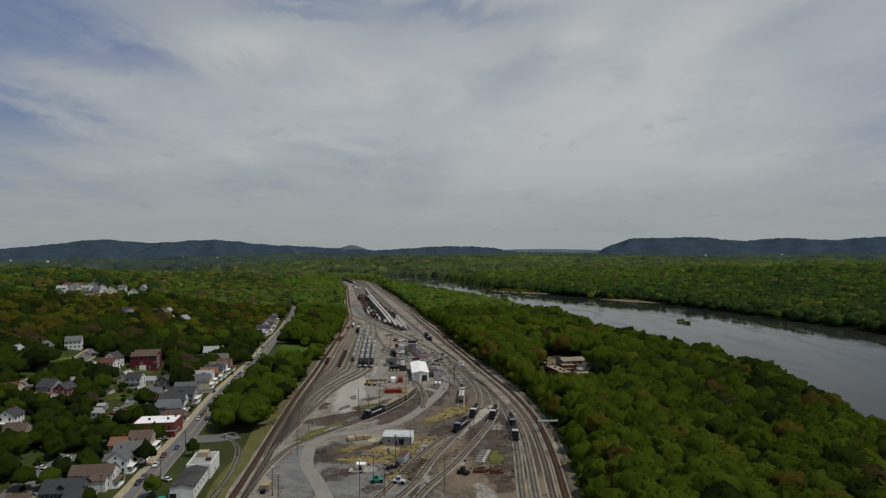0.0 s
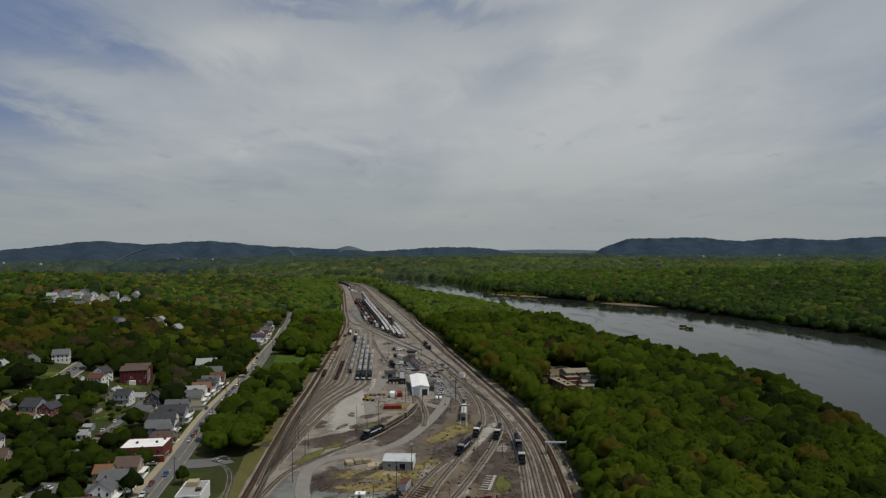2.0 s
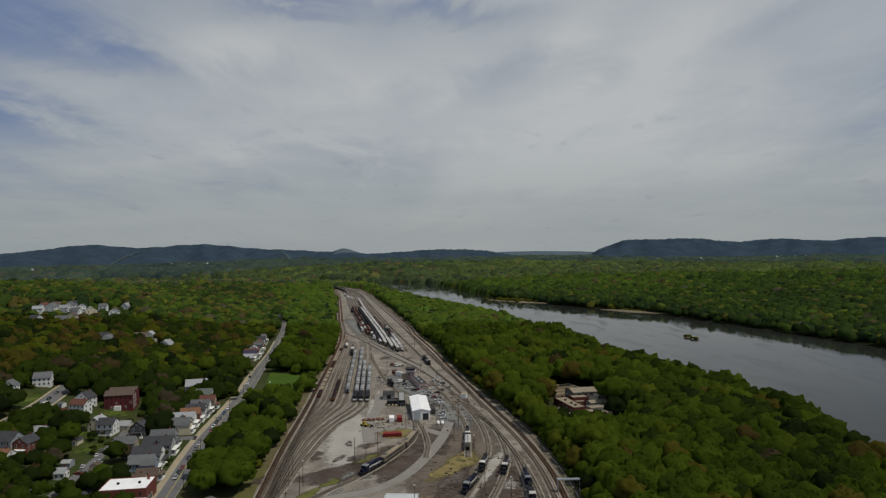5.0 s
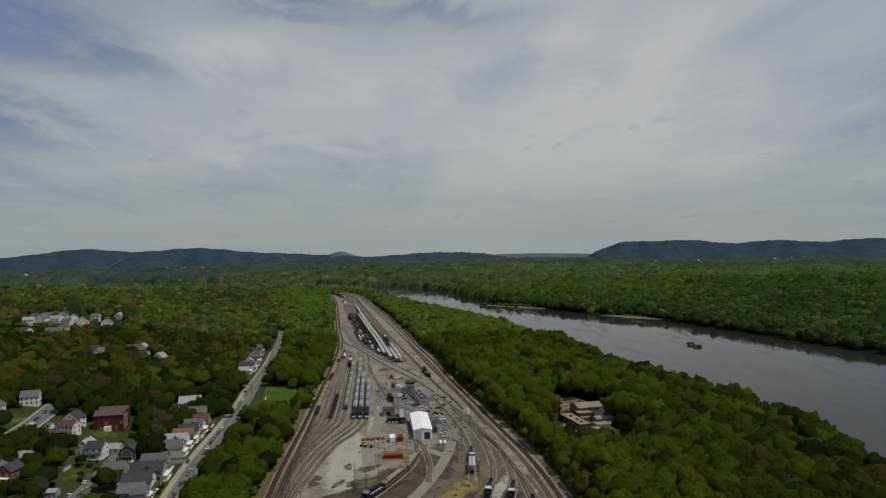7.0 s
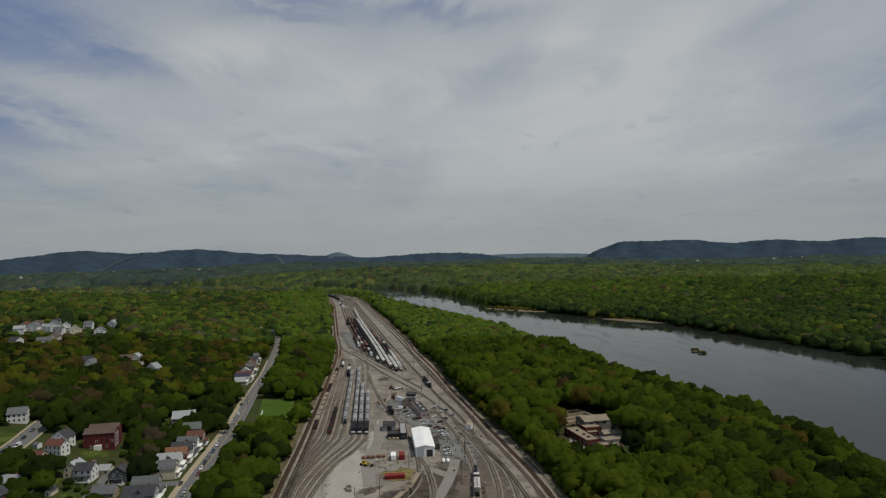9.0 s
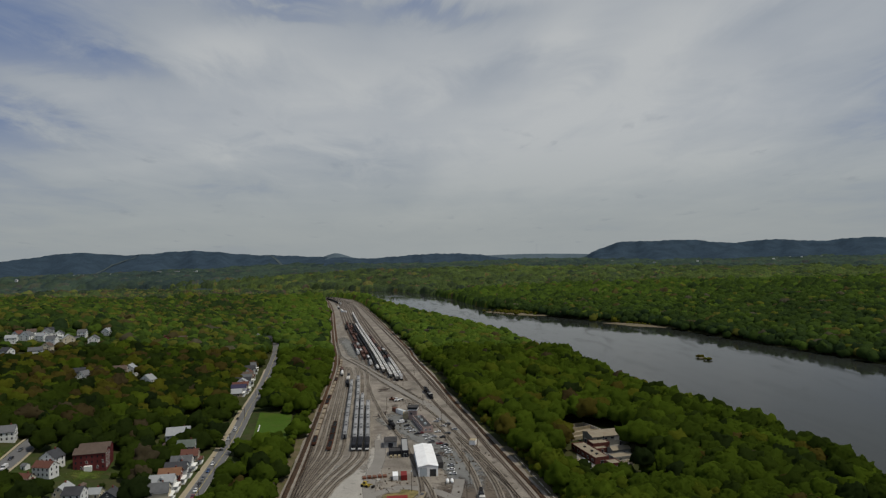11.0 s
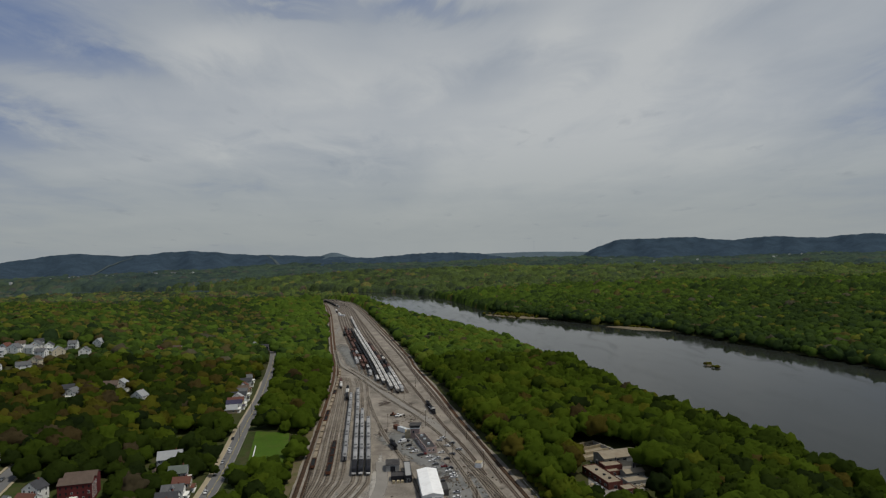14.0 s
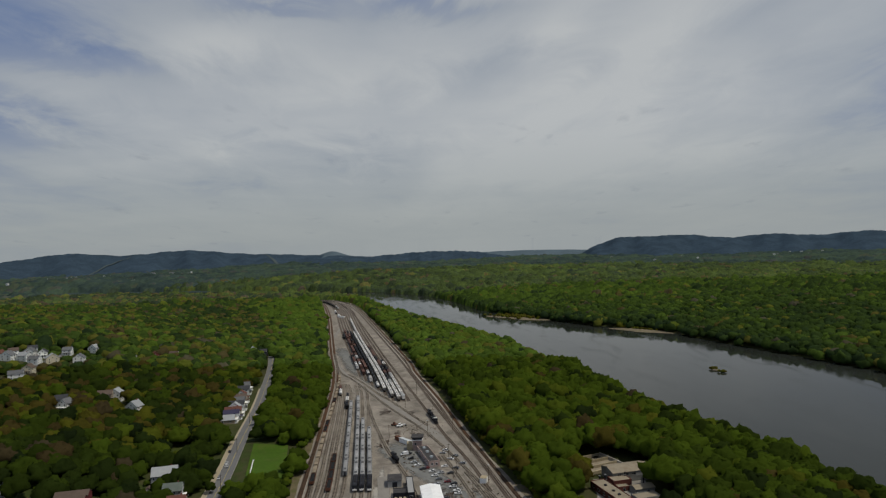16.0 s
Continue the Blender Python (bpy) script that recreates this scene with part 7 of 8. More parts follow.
# pale works and farm buildings far off in the valley
for k, (x, y, w_, h_) in enumerate([(-1990, 3090, 70, 9), (-1905, 3130, 48, 8), (-1840, 3060, 55, 9), (-1760, 3150, 40, 8), (-2080, 3010, 44, 8), (-1650, 3110, 36, 9), (-1290, 3120, 30, 9), (-1180, 3060, 34, 8), (1500, 3050, 40, 9), (1760, 2980, 34, 8)]):
    gable("far_building", "pale long building far off in the valley", "building", x, y, 8 * (k % 5), w_ * 0.6, 16, h_ + 4, h_ + 6, WALLS["grey"], ROOFS["grey"], axis="x", group="far buildings", clear=0)
rf = random.Random(33)
for k in range(34):
    x, y = (rf.uniform(-2250, -1000), rf.uniform(2620, 3350)) if k < 24 else (rf.uniform(900, 2000), rf.uniform(2700, 3500))
    gable("far_house", "small white house far off among valley woods", "house", x, y, rf.uniform(-40, 40), rf.uniform(6, 10), 7, 9 + 7 * (x > 0), 12 + 7 * (x > 0), WALLS["white"], ROOFS["pale" if k % 3 else "grey"], axis="x", group="far houses", clear=0)

# ---- woods ----
rng = np.random.default_rng(7)


def icosphere(level):
    bm = bmesh.new()
    bmesh.ops.create_icosphere(bm, subdivisions=level, radius=1.0)
    v = np.array([p.co[:] for p in bm.verts])
    f = np.array([[q.index for q in p.verts] for p in bm.faces])
    bm.free()
    return v, f


ICO = {k: icosphere(k) for k in (2, 3)}


def crown(level, lobes, fringe, size, rough, seed):
    """A crown one metre in half-width: a body that swells into many rounded lobes, with loose leaf clumps standing off it.
    Returns points, faces and the way the foliage faces."""
    r = np.random.default_rng(seed)
    d, f = ICO[level]
    keep = d[f].mean(1)[:, 2] > -0.62
    f = f[keep]
    used = np.unique(f)
    back = np.full(len(d), -1)
    back[used] = np.arange(len(used))
    d, f = d[used], back[f]
    k = np.arange(lobes)
    up = 1 - 1.35 * (k + 0.5) / lobes
    a = 2.39996 * k + r.uniform(-0.35, 0.35, lobes)
    c = np.stack([np.cos(a) * np.sqrt(1 - up * up), np.sin(a) * np.sqrt(1 - up * up), up], 1) + 0.12 * r.standard_normal((lobes, 3))
    c /= np.linalg.norm(c, axis=1)[:, None]
    wide = 2.3 / math.sqrt(lobes) * r.uniform(0.75, 1.25, lobes)
    reach = r.uniform(0.62, 1.28, lobes)
    ang = np.arccos(np.clip(d @ c.T, -1, 1)) / wide
    swell_ = (np.sqrt(np.clip(1 - ang * ang, 0, 1)) * reach).max(1)
    rad = 0.60 + 0.37 * swell_ + rough * r.standard_normal(len(d))
    squash = np.where(d[:, 2] > 0, 0.96, 0.66)
    body = d * rad[:, None] * np.stack([np.full(len(d), r.uniform(0.92, 1.16)), np.full(len(d), r.uniform(0.82, 1.02)), squash * r.uniform(0.92, 1.1)], 1)
    fn = np.cross(body[f[:, 1]] - body[f[:, 0]], body[f[:, 2]] - body[f[:, 0]])
    vn = np.zeros_like(body)
    for q in range(3):
        np.add.at(vn, f[:, q], fn)
    vn /= np.linalg.norm(vn, axis=1)[:, None] + 1e-9
    facing = 0.8 * vn + 0.45 * d + (0, 0, 0.15)
    area = np.linalg.norm(fn, axis=1)
    pick = r.choice(len(f), fringe, p=area / area.sum())
    w = r.dirichlet((1, 1, 1), fringe)[:, :, None]
    soft = (vn[f[pick]] * w).sum(1)
    off = np.where(r.random((fringe, 1)) < 0.10, 0.5, 0.06) * size
    p = (body[f[pick]] * w).sum(1) + off * soft
    nrm = soft + 0.27 * r.standard_normal((fringe, 3))
    nrm /= np.linalg.norm(nrm, axis=1)[:, None]
    t1 = np.cross(nrm, r.standard_normal((fringe, 3)))
    t1 /= np.linalg.norm(t1, axis=1)[:, None]
    t2 = np.cross(nrm, t1)
    s = size * r.uniform(0.5, 1.45, (fringe, 1))
    tri = np.stack([p + s * t1, p - 0.5 * s * t1 + 0.87 * s * t2, p - 0.5 * s * t1 - 0.87 * s * t2], 1).reshape(-1, 3)
    V = np.concatenate([body, tri]) + (0, 0, 0.95)
    F = np.concatenate([f, np.arange(3 * fringe).reshape(-1, 3) + len(body)])
    N = np.concatenate([facing, np.repeat((facing[f[pick]] * w).sum(1) + 0.55 * nrm, 3, axis=0)])
    return V, F, N / np.linalg.norm(N, axis=1)[:, None]


NEAR = [crown(3, 34, 720, 0.072, 0.075, 100 + k) for k in range(8)]
MIDDLE = [crown(3, 24, 160, 0.105, 0.095, 200 + k) for k in range(8)]
FAR = [crown(2, 9, 26, 0.19, 0.15, 300 + k) for k in range(8)]


def in_rect(x, y, rects):
    hit = np.zeros(len(x), bool)
    for x0, x1, y0, y1 in rects:
        hit |= (x > x0) & (x < x1) & (y > y0) & (y < y1)
    return hit


# lawns, lots and fields that stay open: x0, x1, y0, y1
OPEN = [(-262, -240, 372, 470), (-133, -121, 499, 513), (-222, -202, 434, 452), (-207, -186, 557, 584), (-280, -262, 432, 462), (-251, -241, 398, 428), (-201, -187, 367, 391), (-175, -160, 338, 360),
        (-153, -112, 508, 590), (-118, -84, 200, 322), (-168, -155, 243, 285), (-187, -175, 325, 372), (-260, -244, 385, 430), (-268, -255, 430, 492),
        (-205, -185, 545, 580), (-232, -196, 425, 452), (-186, -160, 335, 352), (-135, -117, 215, 300)]


def wooded(x, y, clearings=True):
    xl, xr, xs, xb, xf = (np.interp(y, a, b) for a, b in ((YL, XL), (YR, XR), (YS, XS), (YB, XB), (YF, XF)))
    ok = (x < xl - np.where(y < 380, 10, 7.5)) | ((x > xr + 10.5) & (x < xb)) | (x > xf - 7)
    ok &= ~((x - xs > -11) & (x - xs < 10.5) & (y < 930))
    ok &= ~((x < xs) & (x > xs - 9) & (y < 500))                  # the row of houses along the street
    ok &= ~((x < xs) & (x > xs - 26) & (y > 605) & (y < 760))
    ok &= ~((x > 79) & (x < 118) & (y > 450) & (y < 543))
    ok &= ~((x > 76) & (x < 82) & (y > 505) & (y < 548))          # the works by the river
    ok &= ~in_rect(x, y, OPEN)
    for fx, fy, fr in FOOT if clearings else ():
        ok &= (x - fx) ** 2 + (y - fy) ** 2 > fr * fr
    return ok


def scatter(spacing, y0, y1, x0, x1, near, far, keep=1.0):
    gx_ = np.arange(x0, x1, spacing)
    gy_ = np.arange(y0, y1, spacing * 0.87)
    X, Y = np.meshgrid(gx_, gy_)
    X = X + (np.arange(len(gy_)) % 2)[:, None] * spacing * 0.5
    X = (X + rng.uniform(-0.34, 0.34, X.shape) * spacing).ravel()
    Y = (Y + rng.uniform(-0.34, 0.34, Y.shape) * spacing).ravel()
    D = np.hypot(X, Y)
    az = np.degrees(np.arctan2(X, Y))
    ok = (D >= near) & (D < far) & (az > -42) & (az < 42) & (rng.random(len(X)) < keep)
    X, Y = X[ok], Y[ok]
    # inside the town the trees stand looser
    t = (X < np.interp(Y, YL, XL) - 24) & (X > -270) & (Y < 520) & (rng.random(len(X)) < 0.30)
    ok = wooded(X, Y) & ~t
    return X[ok], Y[ok]


def tints(x, y):
    """How a tree's leaves are coloured: greener by the river, more olive and rusty on the western slope."""
    r = rng.random(len(x))
    patch = swell(x, y, 60, 3.0) * 0.5 + swell(x, y, 23, 1.0) * 0.3
    wide = swell(x, y, 170, 0.6) * 0.6 + swell(x, y, 410, 2.2) * 0.4
    west = x < np.interp(y, YL, XL)
    shore = x > np.interp(y, YF, XF) - 14
    # shade over the near riverside woods, put into their leaf tint
    bank_shade = smooth(x - np.interp(y, YR, XR), 30, 110) * (1 - smooth(y, 400, 580))
    base = np.where(west, 0.275, 0.49 - 0.16 * bank_shade) + 0.13 * patch + np.where(west, 0.08 * wide, 0.0) + rng.normal(0, 0.10, len(x))
    hollow = ((x + 235) / 62) ** 2 + ((y - 585) / 95) ** 2
    base = np.where(west & (hollow < 1), base - 0.14 * (1 - hollow), base)
    base = np.where(shore, 0.34 - 0.13 * (1 - smooth(x - np.interp(y, YF, XF), 5, 60)) + 0.08 * patch + 0.20 * wide - 0.15 * smooth(x - y * 0.25, 120, 420) * (1 - smooth(x - np.interp(y, YF, XF), 120, 500)) + rng.normal(0, 0.08, len(x)), base)
    base = np.where(west & (x > np.interp(y, YS, XS)), 0.48 + 0.1 * patch + rng.normal(0, 0.07, len(x)), base)
    base = np.minimum(base, 0.58 + rng.uniform(0, 0.05, len(x)))
    odd = r < np.where(west & (x < np.interp(y, YS, XS) + 4), 0.27 + 0.16 * (patch > 0.2), 0.06)
    rusty = west & (((x + 345) / 75) ** 2 + ((y - 590) / 100) ** 2 < 1) & (patch > -0.2)
    odd = odd | (rusty & (rng.random(len(x)) < 0.55))
    base = np.where(odd, rng.uniform(0.58, 0.92, len(x)), base)
    lots = west & (x < np.interp(y, YS, XS)) & (x > -300) & (y < 540)
    base = np.where(lots, 0.26 + 0.08 * patch + rng.normal(0, 0.09, len(x)), base)
    base = np.where(lots & (rng.random(len(x)) < 0.10), rng.uniform(0.93, 1.0, len(x)), base)
    base = np.where((r > 0.985), rng.uniform(0.93, 1.0, len(x)), base)
    base = np.where((r > 0.86) & (r < np.where(west, 0.96, 0.93)), rng.uniform(0.03, 0.2, len(x)), base)
    return np.clip(base, 0.02, 1.0)


def forest(name, forms, x, y, half, tall, label, material):
    """Many trees joined into one mesh."""
    if not len(x):
        return
    tint = tints(x, y)
    z = height(x, y)
    # gardens round the hillside houses and the works' approach have only low trees
    low = (((x + 435) / 80) ** 2 + ((y - 755) / 105) ** 2 < 1) | ((x > 55) & (x < 122) & (y > 400) & (y < 470))
    tall, half = np.where(low, tall * 0.5, tall), np.where(low, half * 0.7, half)
    spin = rng.uniform(0, 2 * math.pi, len(x))
    pick = rng.integers(0, len(forms), len(x))
    V, Fc, T, N, n = [], [], [], [], 0
    for k, (v, f, nn) in enumerate(forms):
        who = np.where(pick == k)[0]
        if not len(who):
            continue
        c, s = np.cos(spin[who])[:, None], np.sin(spin[who])[:, None]
        w = half[who][:, None]
        px = (v[None, :, 0] * c - v[None, :, 1] * s) * w + x[who][:, None]
        py = (v[None, :, 0] * s + v[None, :, 1] * c) * w + y[who][:, None]
        top = v[:, 2].max()
        pz = z[who][:, None] + tall[who][:, None] * (1 - (top - v[None, :, 2]) * np.minimum(w / tall[who][:, None], 0.62))
        V.append(np.stack([px, py, pz], -1).reshape(-1, 3))
        Fc.append((f[None] + (n + np.arange(len(who)) * len(v))[:, None, None]).reshape(-1, 3))
        T.append(np.repeat(tint[who], len(v)))
        N.append(np.stack([nn[None, :, 0] * c - nn[None, :, 1] * s, nn[None, :, 0] * s + nn[None, :, 1] * c, np.broadcast_to(nn[None, :, 2], px.shape)], -1).reshape(-1, 3))
        n += len(who) * len(v)
    me = mesh_from(name, np.concatenate(V), np.concatenate(Fc), material, smooth_faces=True, tint=np.concatenate(T))
    me.normals_split_custom_set_from_vertices(np.concatenate(N).astype(np.float32))
    ob = new(name, me)
    return tagged(ob, label, "woods", kind="stuff")


def grown(x, y, small, large, low, high):
    """Half-widths and heights: most trees middling, some great crowns, and lower growth in hollows."""
    g = np.clip(rng.beta(2.0, 2.6, len(x)) + 0.16 * swell(x, y, 19, 2.0), 0, 1)
    return small + (large - small) * g, low + (high - low) * np.clip(g + rng.normal(0, 0.11, len(x)), 0, 1)


X, Y = scatter(8.1, 150, 760, -560, 300, 190, 420)
half, tall = grown(X, Y, 5.6, 9.4, 12.0, 19.5)
west = X < 0
town = (X < np.interp(Y, YS, XS)) & (X > -290) & (Y < 520)
tall = np.where(west, tall * 0.86, np.minimum(tall * 1.16 + 1.0, 22.5)) * np.where(town, 0.74, 1.0)
half = half * np.where(town, 0.70, 1.0)
edge = (~west) & (X - np.interp(Y, YR, XR) < 18)
tall = np.where(edge, tall * 0.66, tall)

# the trees nearest to the flight stand singly, each with trunk and crown
order = np.argsort(np.hypot(X, Y))
single = order[:260]
rest = np.setdiff1d(order, single)
TRUNKS = []
for k in range(3):
    bm = rod(0, 0, -0.06, 1.0, 0.035, 0.014, 7)
    for a in range(5):
        t = 2 * math.pi * a / 5 + k
        v0 = [bm.verts.new((0.012 * math.cos(t + q), 0.012 * math.sin(t + q), 0.50 + 0.07 * a + 0.012 * (q > 1.5))) for q in (0, 2.1, 4.2)]
        tip = bm.verts.new((0.24 * math.cos(t), 0.24 * math.sin(t), 0.78 + 0.05 * a))
        for q in range(3):
            bm.faces.new((v0[q], v0[(q + 1) % 3], tip))
    me = bpy.data.meshes.new("trunk")
    bm.to_mesh(me)
    bm.free()
    me.materials.append(bark)
    TRUNKS.append(me)
single_tints = tints(X[single], Y[single])
CROWNS = {}
for i, tv in zip(single, single_tints):
    step = min(7, int(tv * 8))
    form = int(rng.integers(0, len(NEAR)))
    key = (form, step)
    if key not in CROWNS:
        v, f, nn = NEAR[form]
        CROWNS[key] = mesh_from("crown", v, f, leaf, smooth_faces=True, tint=np.full(len(v), (step + 0.5) / 8))
        CROWNS[key].normals_split_custom_set_from_vertices(nn.astype(np.float32))
    tree = thing("tree", ("spring-green" if step in (3, 4) else "dark green" if step < 3 else "olive-brown" if step < 7 else "grey half-bare") + " broadleaf tree in full spring leaf" if step < 7 else "grey half-bare broadleaf tree just coming into leaf",
                 "tree", pose(X[i], Y[i], float(height(X[i], Y[i])), 0, 0, float(rng.uniform(0, 360))), group="trees beside the yard")
    trunk = new("trunk", TRUNKS[int(rng.integers(0, 3))])
    trunk.parent = tree
    trunk.scale = (tall[i], tall[i], tall[i] * 0.8)
    top = new("crown", CROWNS[key])
    top.parent = tree
    w = float(half[i])
    zk = min(w, 0.62 * tall[i])
    top.scale = (w, w, zk)
    top.location = (0, 0, tall[i] - zk * float(NEAR[form][0][:, 2].max()))

forest("woods_near", NEAR, X[rest], Y[rest], half[rest], tall[rest], "dense spring woods of mixed green broadleaf trees", leaf)
# low growth right along both main lines
Y = np.concatenate([np.arange(232, 700, 3.6), np.arange(345, 880, 5.2)])
first = np.arange(len(Y)) < len(np.arange(232, 700, 3.6))
X = np.where(first, np.interp(Y, YR, XR) + 8.3 + rng.uniform(0, 4, len(Y)), np.interp(Y, YL, XL) - 9.0 - rng.uniform(0, 3, len(Y)))
forest("woods_edge", MIDDLE, X, Y, rng.uniform(2.2, 3.9, len(X)), rng.uniform(3.4, 7.0, len(X)), "low green growth along the railway's edge", leaf)
X, Y = scatter(10.2, 150, 1000, -760, 700, 420, 860)
half, tall = grown(X, Y, 6.4, 11.4, 10.0, 19.5)
half = np.where(X < 0, half * 0.88, half)
forest("woods_middle", MIDDLE, X, Y, half, np.where((X > 0) & (X < np.interp(Y, YB, XB) + 5), np.minimum(tall * 1.14 + 1.0, 22.0), np.where(X < 0, tall * 0.86, tall)), "woods of mixed green and rusty spring trees on the slope", leaf)
X, Y = scatter(10.6, 300, 1600, -1200, 1250, 860, 1480)
half, tall = grown(X, Y, 6.2, 11.5, 10.0, 17.5)
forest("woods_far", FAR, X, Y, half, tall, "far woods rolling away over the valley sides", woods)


def canopy(name, r0, r1, step, a0, a1, cell, rough, label, material):
    """A closed canopy of far treetops in one mesh: domes of many sizes grown together, rough with leaves."""
    rows = int(math.log(r1 / r0) / step)
    cols = int(radians(a1 - a0) / (step * 0.9))
    i, j = np.meshgrid(np.arange(rows), np.arange(cols), indexing="ij")
    r = r0 * np.exp(step * (i + rng.uniform(-0.3, 0.3, i.shape)))
    az = radians(a0) + step * 0.9 * (j + rng.uniform(-0.3, 0.3, i.shape))
    x, y = r * np.sin(az), r * np.cos(az)
    ni, nj = rows // cell + 3, cols // cell + 3
    ci = (np.arange(ni)[:, None] - 0.5 + rng.uniform(-0.42, 0.42, (ni, nj))) * cell
    cj = (np.arange(nj)[None, :] - 0.5 + rng.uniform(-0.42, 0.42, (ni, nj))) * cell
    cr, ca = r0 * np.exp(step * ci), radians(a0) + step * 0.9 * cj
    tree_x, tree_y = (cr * np.sin(ca)).ravel(), (cr * np.cos(ca)).ravel()
    colour = tints(tree_x, tree_y).reshape(ni, nj)
    low_ = smooth(tree_y, 2400, 2800) * smooth(-tree_x, 500, 900)
    top = (11.5 - 5.0 * low_ + 3.5 * swell(tree_x, tree_y, 47, 1.7) + rng.normal(0, 3.4, len(tree_x))).reshape(ni, nj)
    best, tint = np.full(i.shape, -1e9), np.zeros(i.shape)
    for di in (0, 1, 2):
        for dj in (0, 1, 2):
            k, l = i // cell + di, j // cell + dj
            d2 = ((i - ci[k, l]) ** 2 + (j - cj[k, l]) ** 2) / cell ** 2
            dome = top[k, l] - 10.0 * d2
            tint = np.where(dome > best, colour[k, l], tint)
            best = np.maximum(best, dome)
    z = height(x, y) + np.maximum(best, 1.0) + rng.normal(0, rough, i.shape)
    z = np.where(wooded(x.ravel(), y.ravel(), False).reshape(x.shape), z, height(x, y) - 3.0)
    z[:2] = height(x[:2], y[:2]) - 1.0
    n = np.arange(rows * cols).reshape(rows, cols)
    q = np.stack([n[:-1, :-1], n[:-1, 1:], n[1:, 1:], n[1:, :-1]], -1).reshape(-1, 4)
    me = mesh_from(name, np.stack([x, y, z], -1).reshape(-1, 3), q, material, tint=np.clip(tint + rng.normal(0, 0.06, tint.shape), 0.02, 0.95).ravel())
    return tagged(new(name, me), label, "woods", kind="stuff")


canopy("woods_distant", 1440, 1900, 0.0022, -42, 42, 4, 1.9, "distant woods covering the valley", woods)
# these two canopies carry painted haze in their leaf colours
canopy("woods_remote", 1860, 2650, 0.0022, -42, 42, 4, 2.3, "remote woods on the valley floor", woods_thin_haze)
canopy("woods_horizon", 2590, 4150, 0.0026, -42, 42, 4, 2.8, "blue-green woods near the skyline, haze painted in", woods_thick_haze)


# scrub on the islet and the gravel bars
PLACES = [(309, 822, 4.5, 2.6, 0, 20, 2.9), (312, 805, 3.6, 2.2, 0, 16, 2.6), (178, 1366, 72, 24, -40, 260, 4.8), (330, 1158, 34, 7, -48, 40, 3.4), (318, 1176, 7, 5, 0, 10, 8.0)]
bx, by, bs = [], [], []
for px, py, rx, ry, rz, n, size in PLACES:
    u = rng.normal(0, 0.45, (n, 2)) * (rx, ry)
    a = radians(rz)
    bx += list(px + u[:, 0] * math.cos(a) - u[:, 1] * math.sin(a))
    by += list(py + u[:, 0] * math.sin(a) + u[:, 1] * math.cos(a))
    bs += list(size * rng.uniform(0.6, 1.3, n))
bx, by, bs = np.array(bx), np.array(by), np.array(bs)
keep_height, keep_tints = height, tints


def height(x, y):
    return np.full(np.shape(x), -4.0)


def tints(x, y):
    return rng.uniform(0.58, 0.84, len(x))


forest("river_scrub", MIDDLE, bx, by, bs * 0.7, bs, "olive scrub and reeds on the river bars", leaf)
height, tints = keep_height, keep_tints
# hedges and shrubs in the gardens
n = 520
bx, by = rng.uniform(-300, -120, n), rng.uniform(225, 530, n)
xs_ = np.interp(by, YS, XS)
keep = (bx < xs_ - 8.2) & ~in_rect(bx, by, [(-262, -240, 372, 470), (-187, -175, 300, 400), (-168, -155, 243, 285), (-272, -255, 430, 500), (-252, -244, 330, 410), (-170, -130, 403, 412)])
for fx, fy, fr in [q for q in FOOT if q[2] > 7.2]:
    keep &= (bx - fx) ** 2 + (by - fy) ** 2 > (0.62 * fr) ** 2
bx, by = bx[keep], by[keep]
forest("garden_shrubs", MIDDLE, bx, by, rng.uniform(0.8, 2.2, len(bx)), rng.uniform(1.3, 3.6, len(bx)), "clipped hedges and loose shrubs in town gardens", leaf)
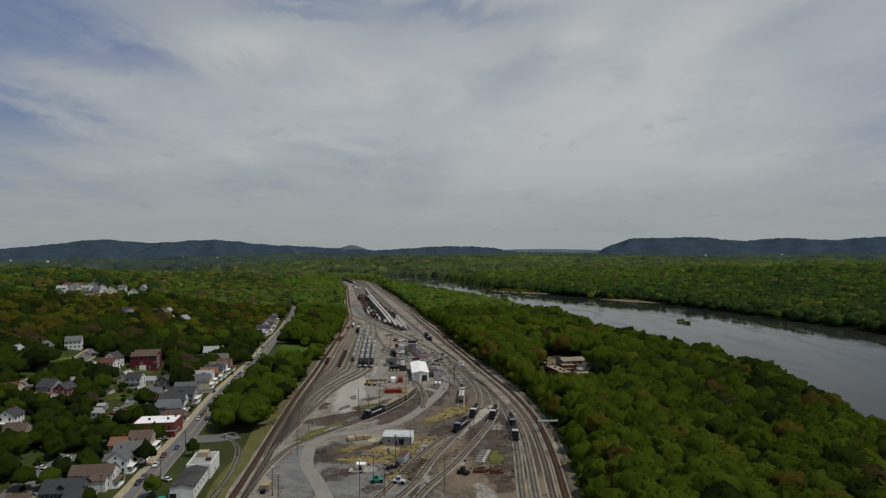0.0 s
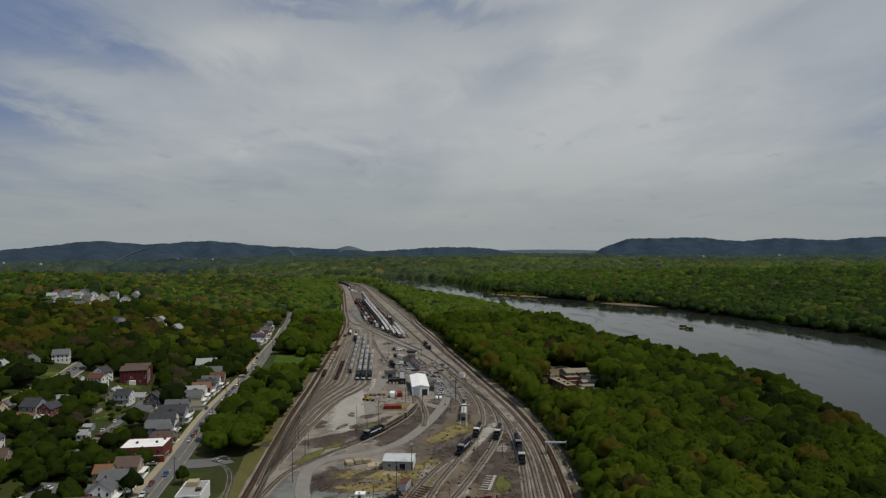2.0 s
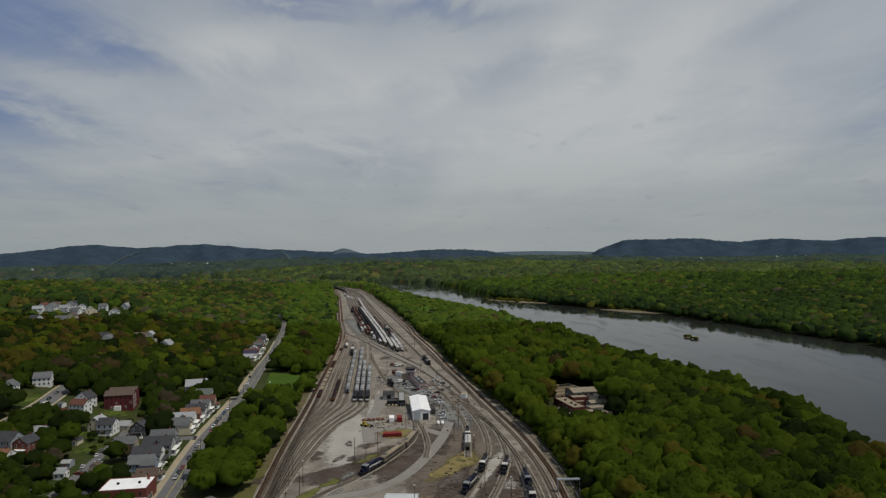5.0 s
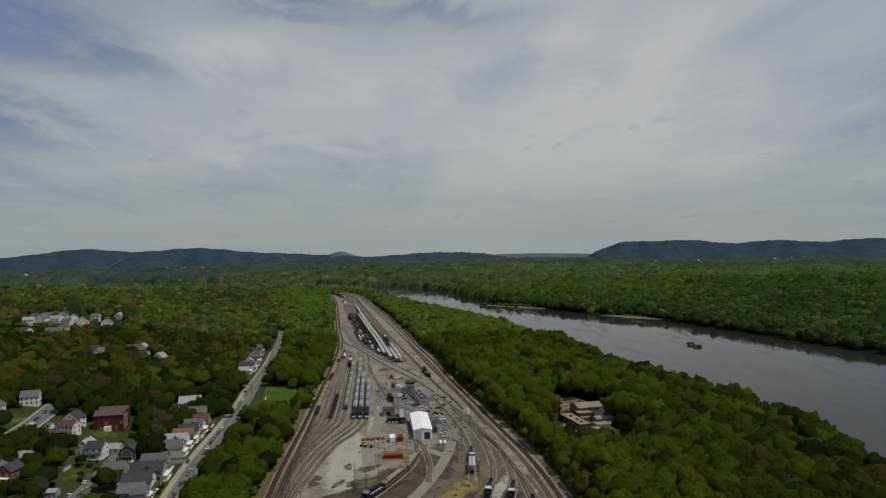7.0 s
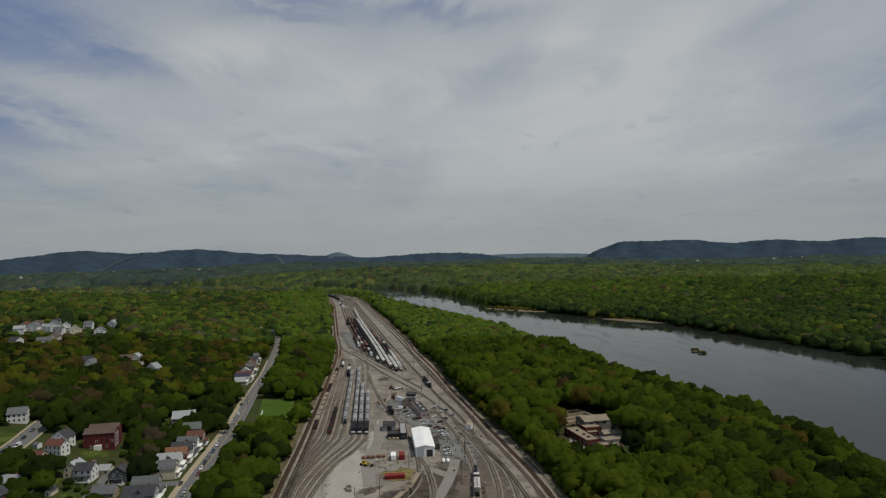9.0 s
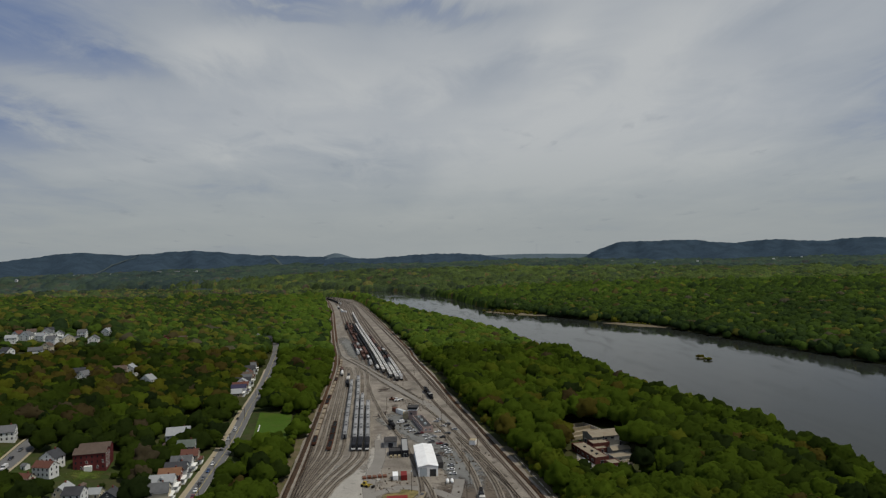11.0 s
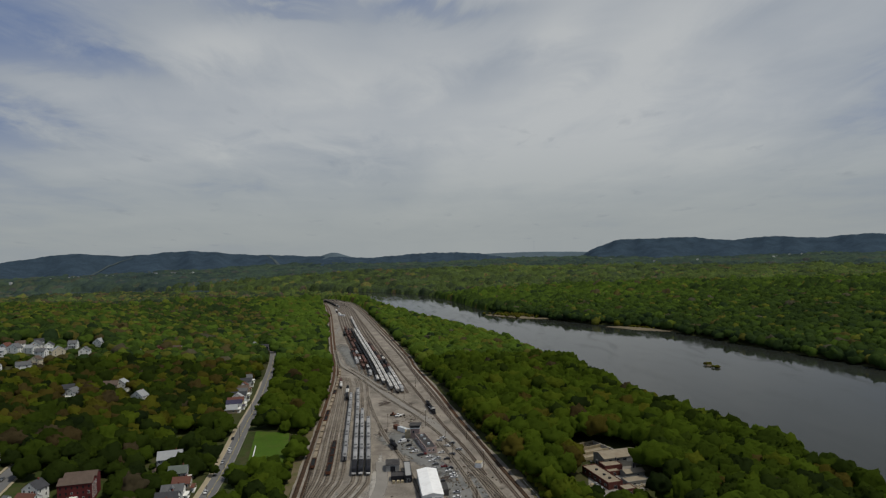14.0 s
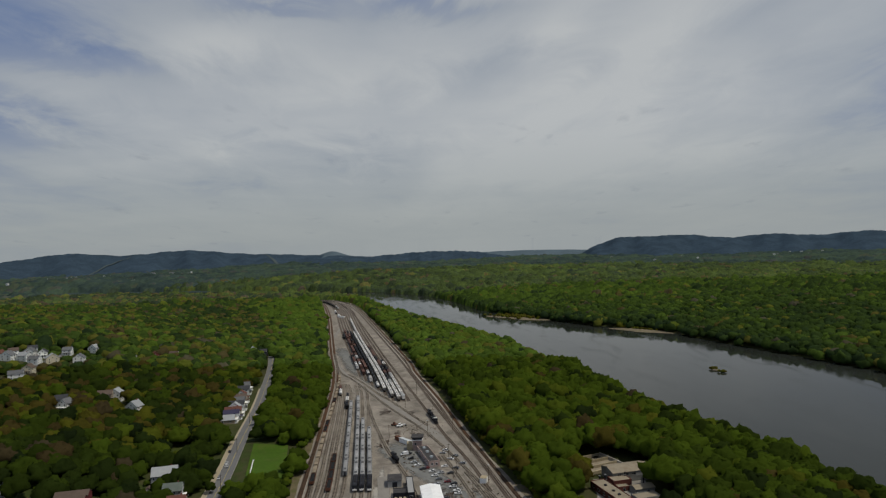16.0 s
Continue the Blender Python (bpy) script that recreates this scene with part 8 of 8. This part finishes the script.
# two great trees by the works: a dark one at its corner, a half-bare one nearer the river
for k, (x, y, hh, ww, tv, label) in enumerate([(110, 446, 17.0, 7.5, 0.04, "great dark green tree beside the works"), (165, 424, 20.0, 9.0, 0.98, "great half-bare brown tree in the riverside woods")]):
    tree = thing("tree", label, "tree", pose(x, y, float(height(x, y))), group="trees beside the yard")
    trunk = new("trunk", TRUNKS[k])
    trunk.parent, trunk.scale = tree, (hh, hh, hh * 0.8)
    v, f, nn = NEAR[k + 2]
    me = mesh_from("crown", v, f, leaf, smooth_faces=True, tint=np.full(len(v), tv))
    me.normals_split_custom_set_from_vertices(nn.astype(np.float32))
    top = new("crown", me)
    top.parent, top.scale = tree, (ww, ww, hh * 0.5)
    top.location = (0, 0, hh - hh * 0.5 * float(v[:, 2].max()))
# trees that stand alone by the street: a dark conifer and pale young trees
lone = [(-128.6, 272.5, 13.0, 4.6, 0.06), (-113.5, 286, 8.5, 3.0, 0.30), (-110.5, 240, 9.0, 4.0, 0.62), (-131, 231, 8.0, 3.6, 0.22), (-199, 392, 6.0, 3.0, 0.1), (-241, 560, 10, 4, 0.7), (-153, 497, 8, 3.5, 0.3)]
for k, (x, y, hh, ww, tv) in enumerate(lone):
    v, f, nn = NEAR[k % len(NEAR)]
    tree = thing("tree", ("dark evergreen" if tv < 0.1 else "pale olive" if tv > 0.5 else "fresh green") + " tree standing alone beside the street", "tree", pose(x, y, float(height(x, y))), group="street trees")
    trunk = new("trunk", TRUNKS[k % 3])
    trunk.parent, trunk.scale = tree, (hh, hh, hh * 0.8)
    if tv < 0.1:
        v = v.copy()
        v[:, :2] *= np.clip((v[:, 2].max() - v[:, 2]) / 0.9, 0.06, 1.0)[:, None]
    me = mesh_from("crown", v, f, leaf, smooth_faces=True, tint=np.full(len(v), tv))
    me.normals_split_custom_set_from_vertices(nn.astype(np.float32))
    top = new("crown", me)
    top.parent, top.scale = tree, (ww, ww, hh * 0.52)
    top.location = (0, 0, hh - hh * 0.52 * float(v[:, 2].max()))
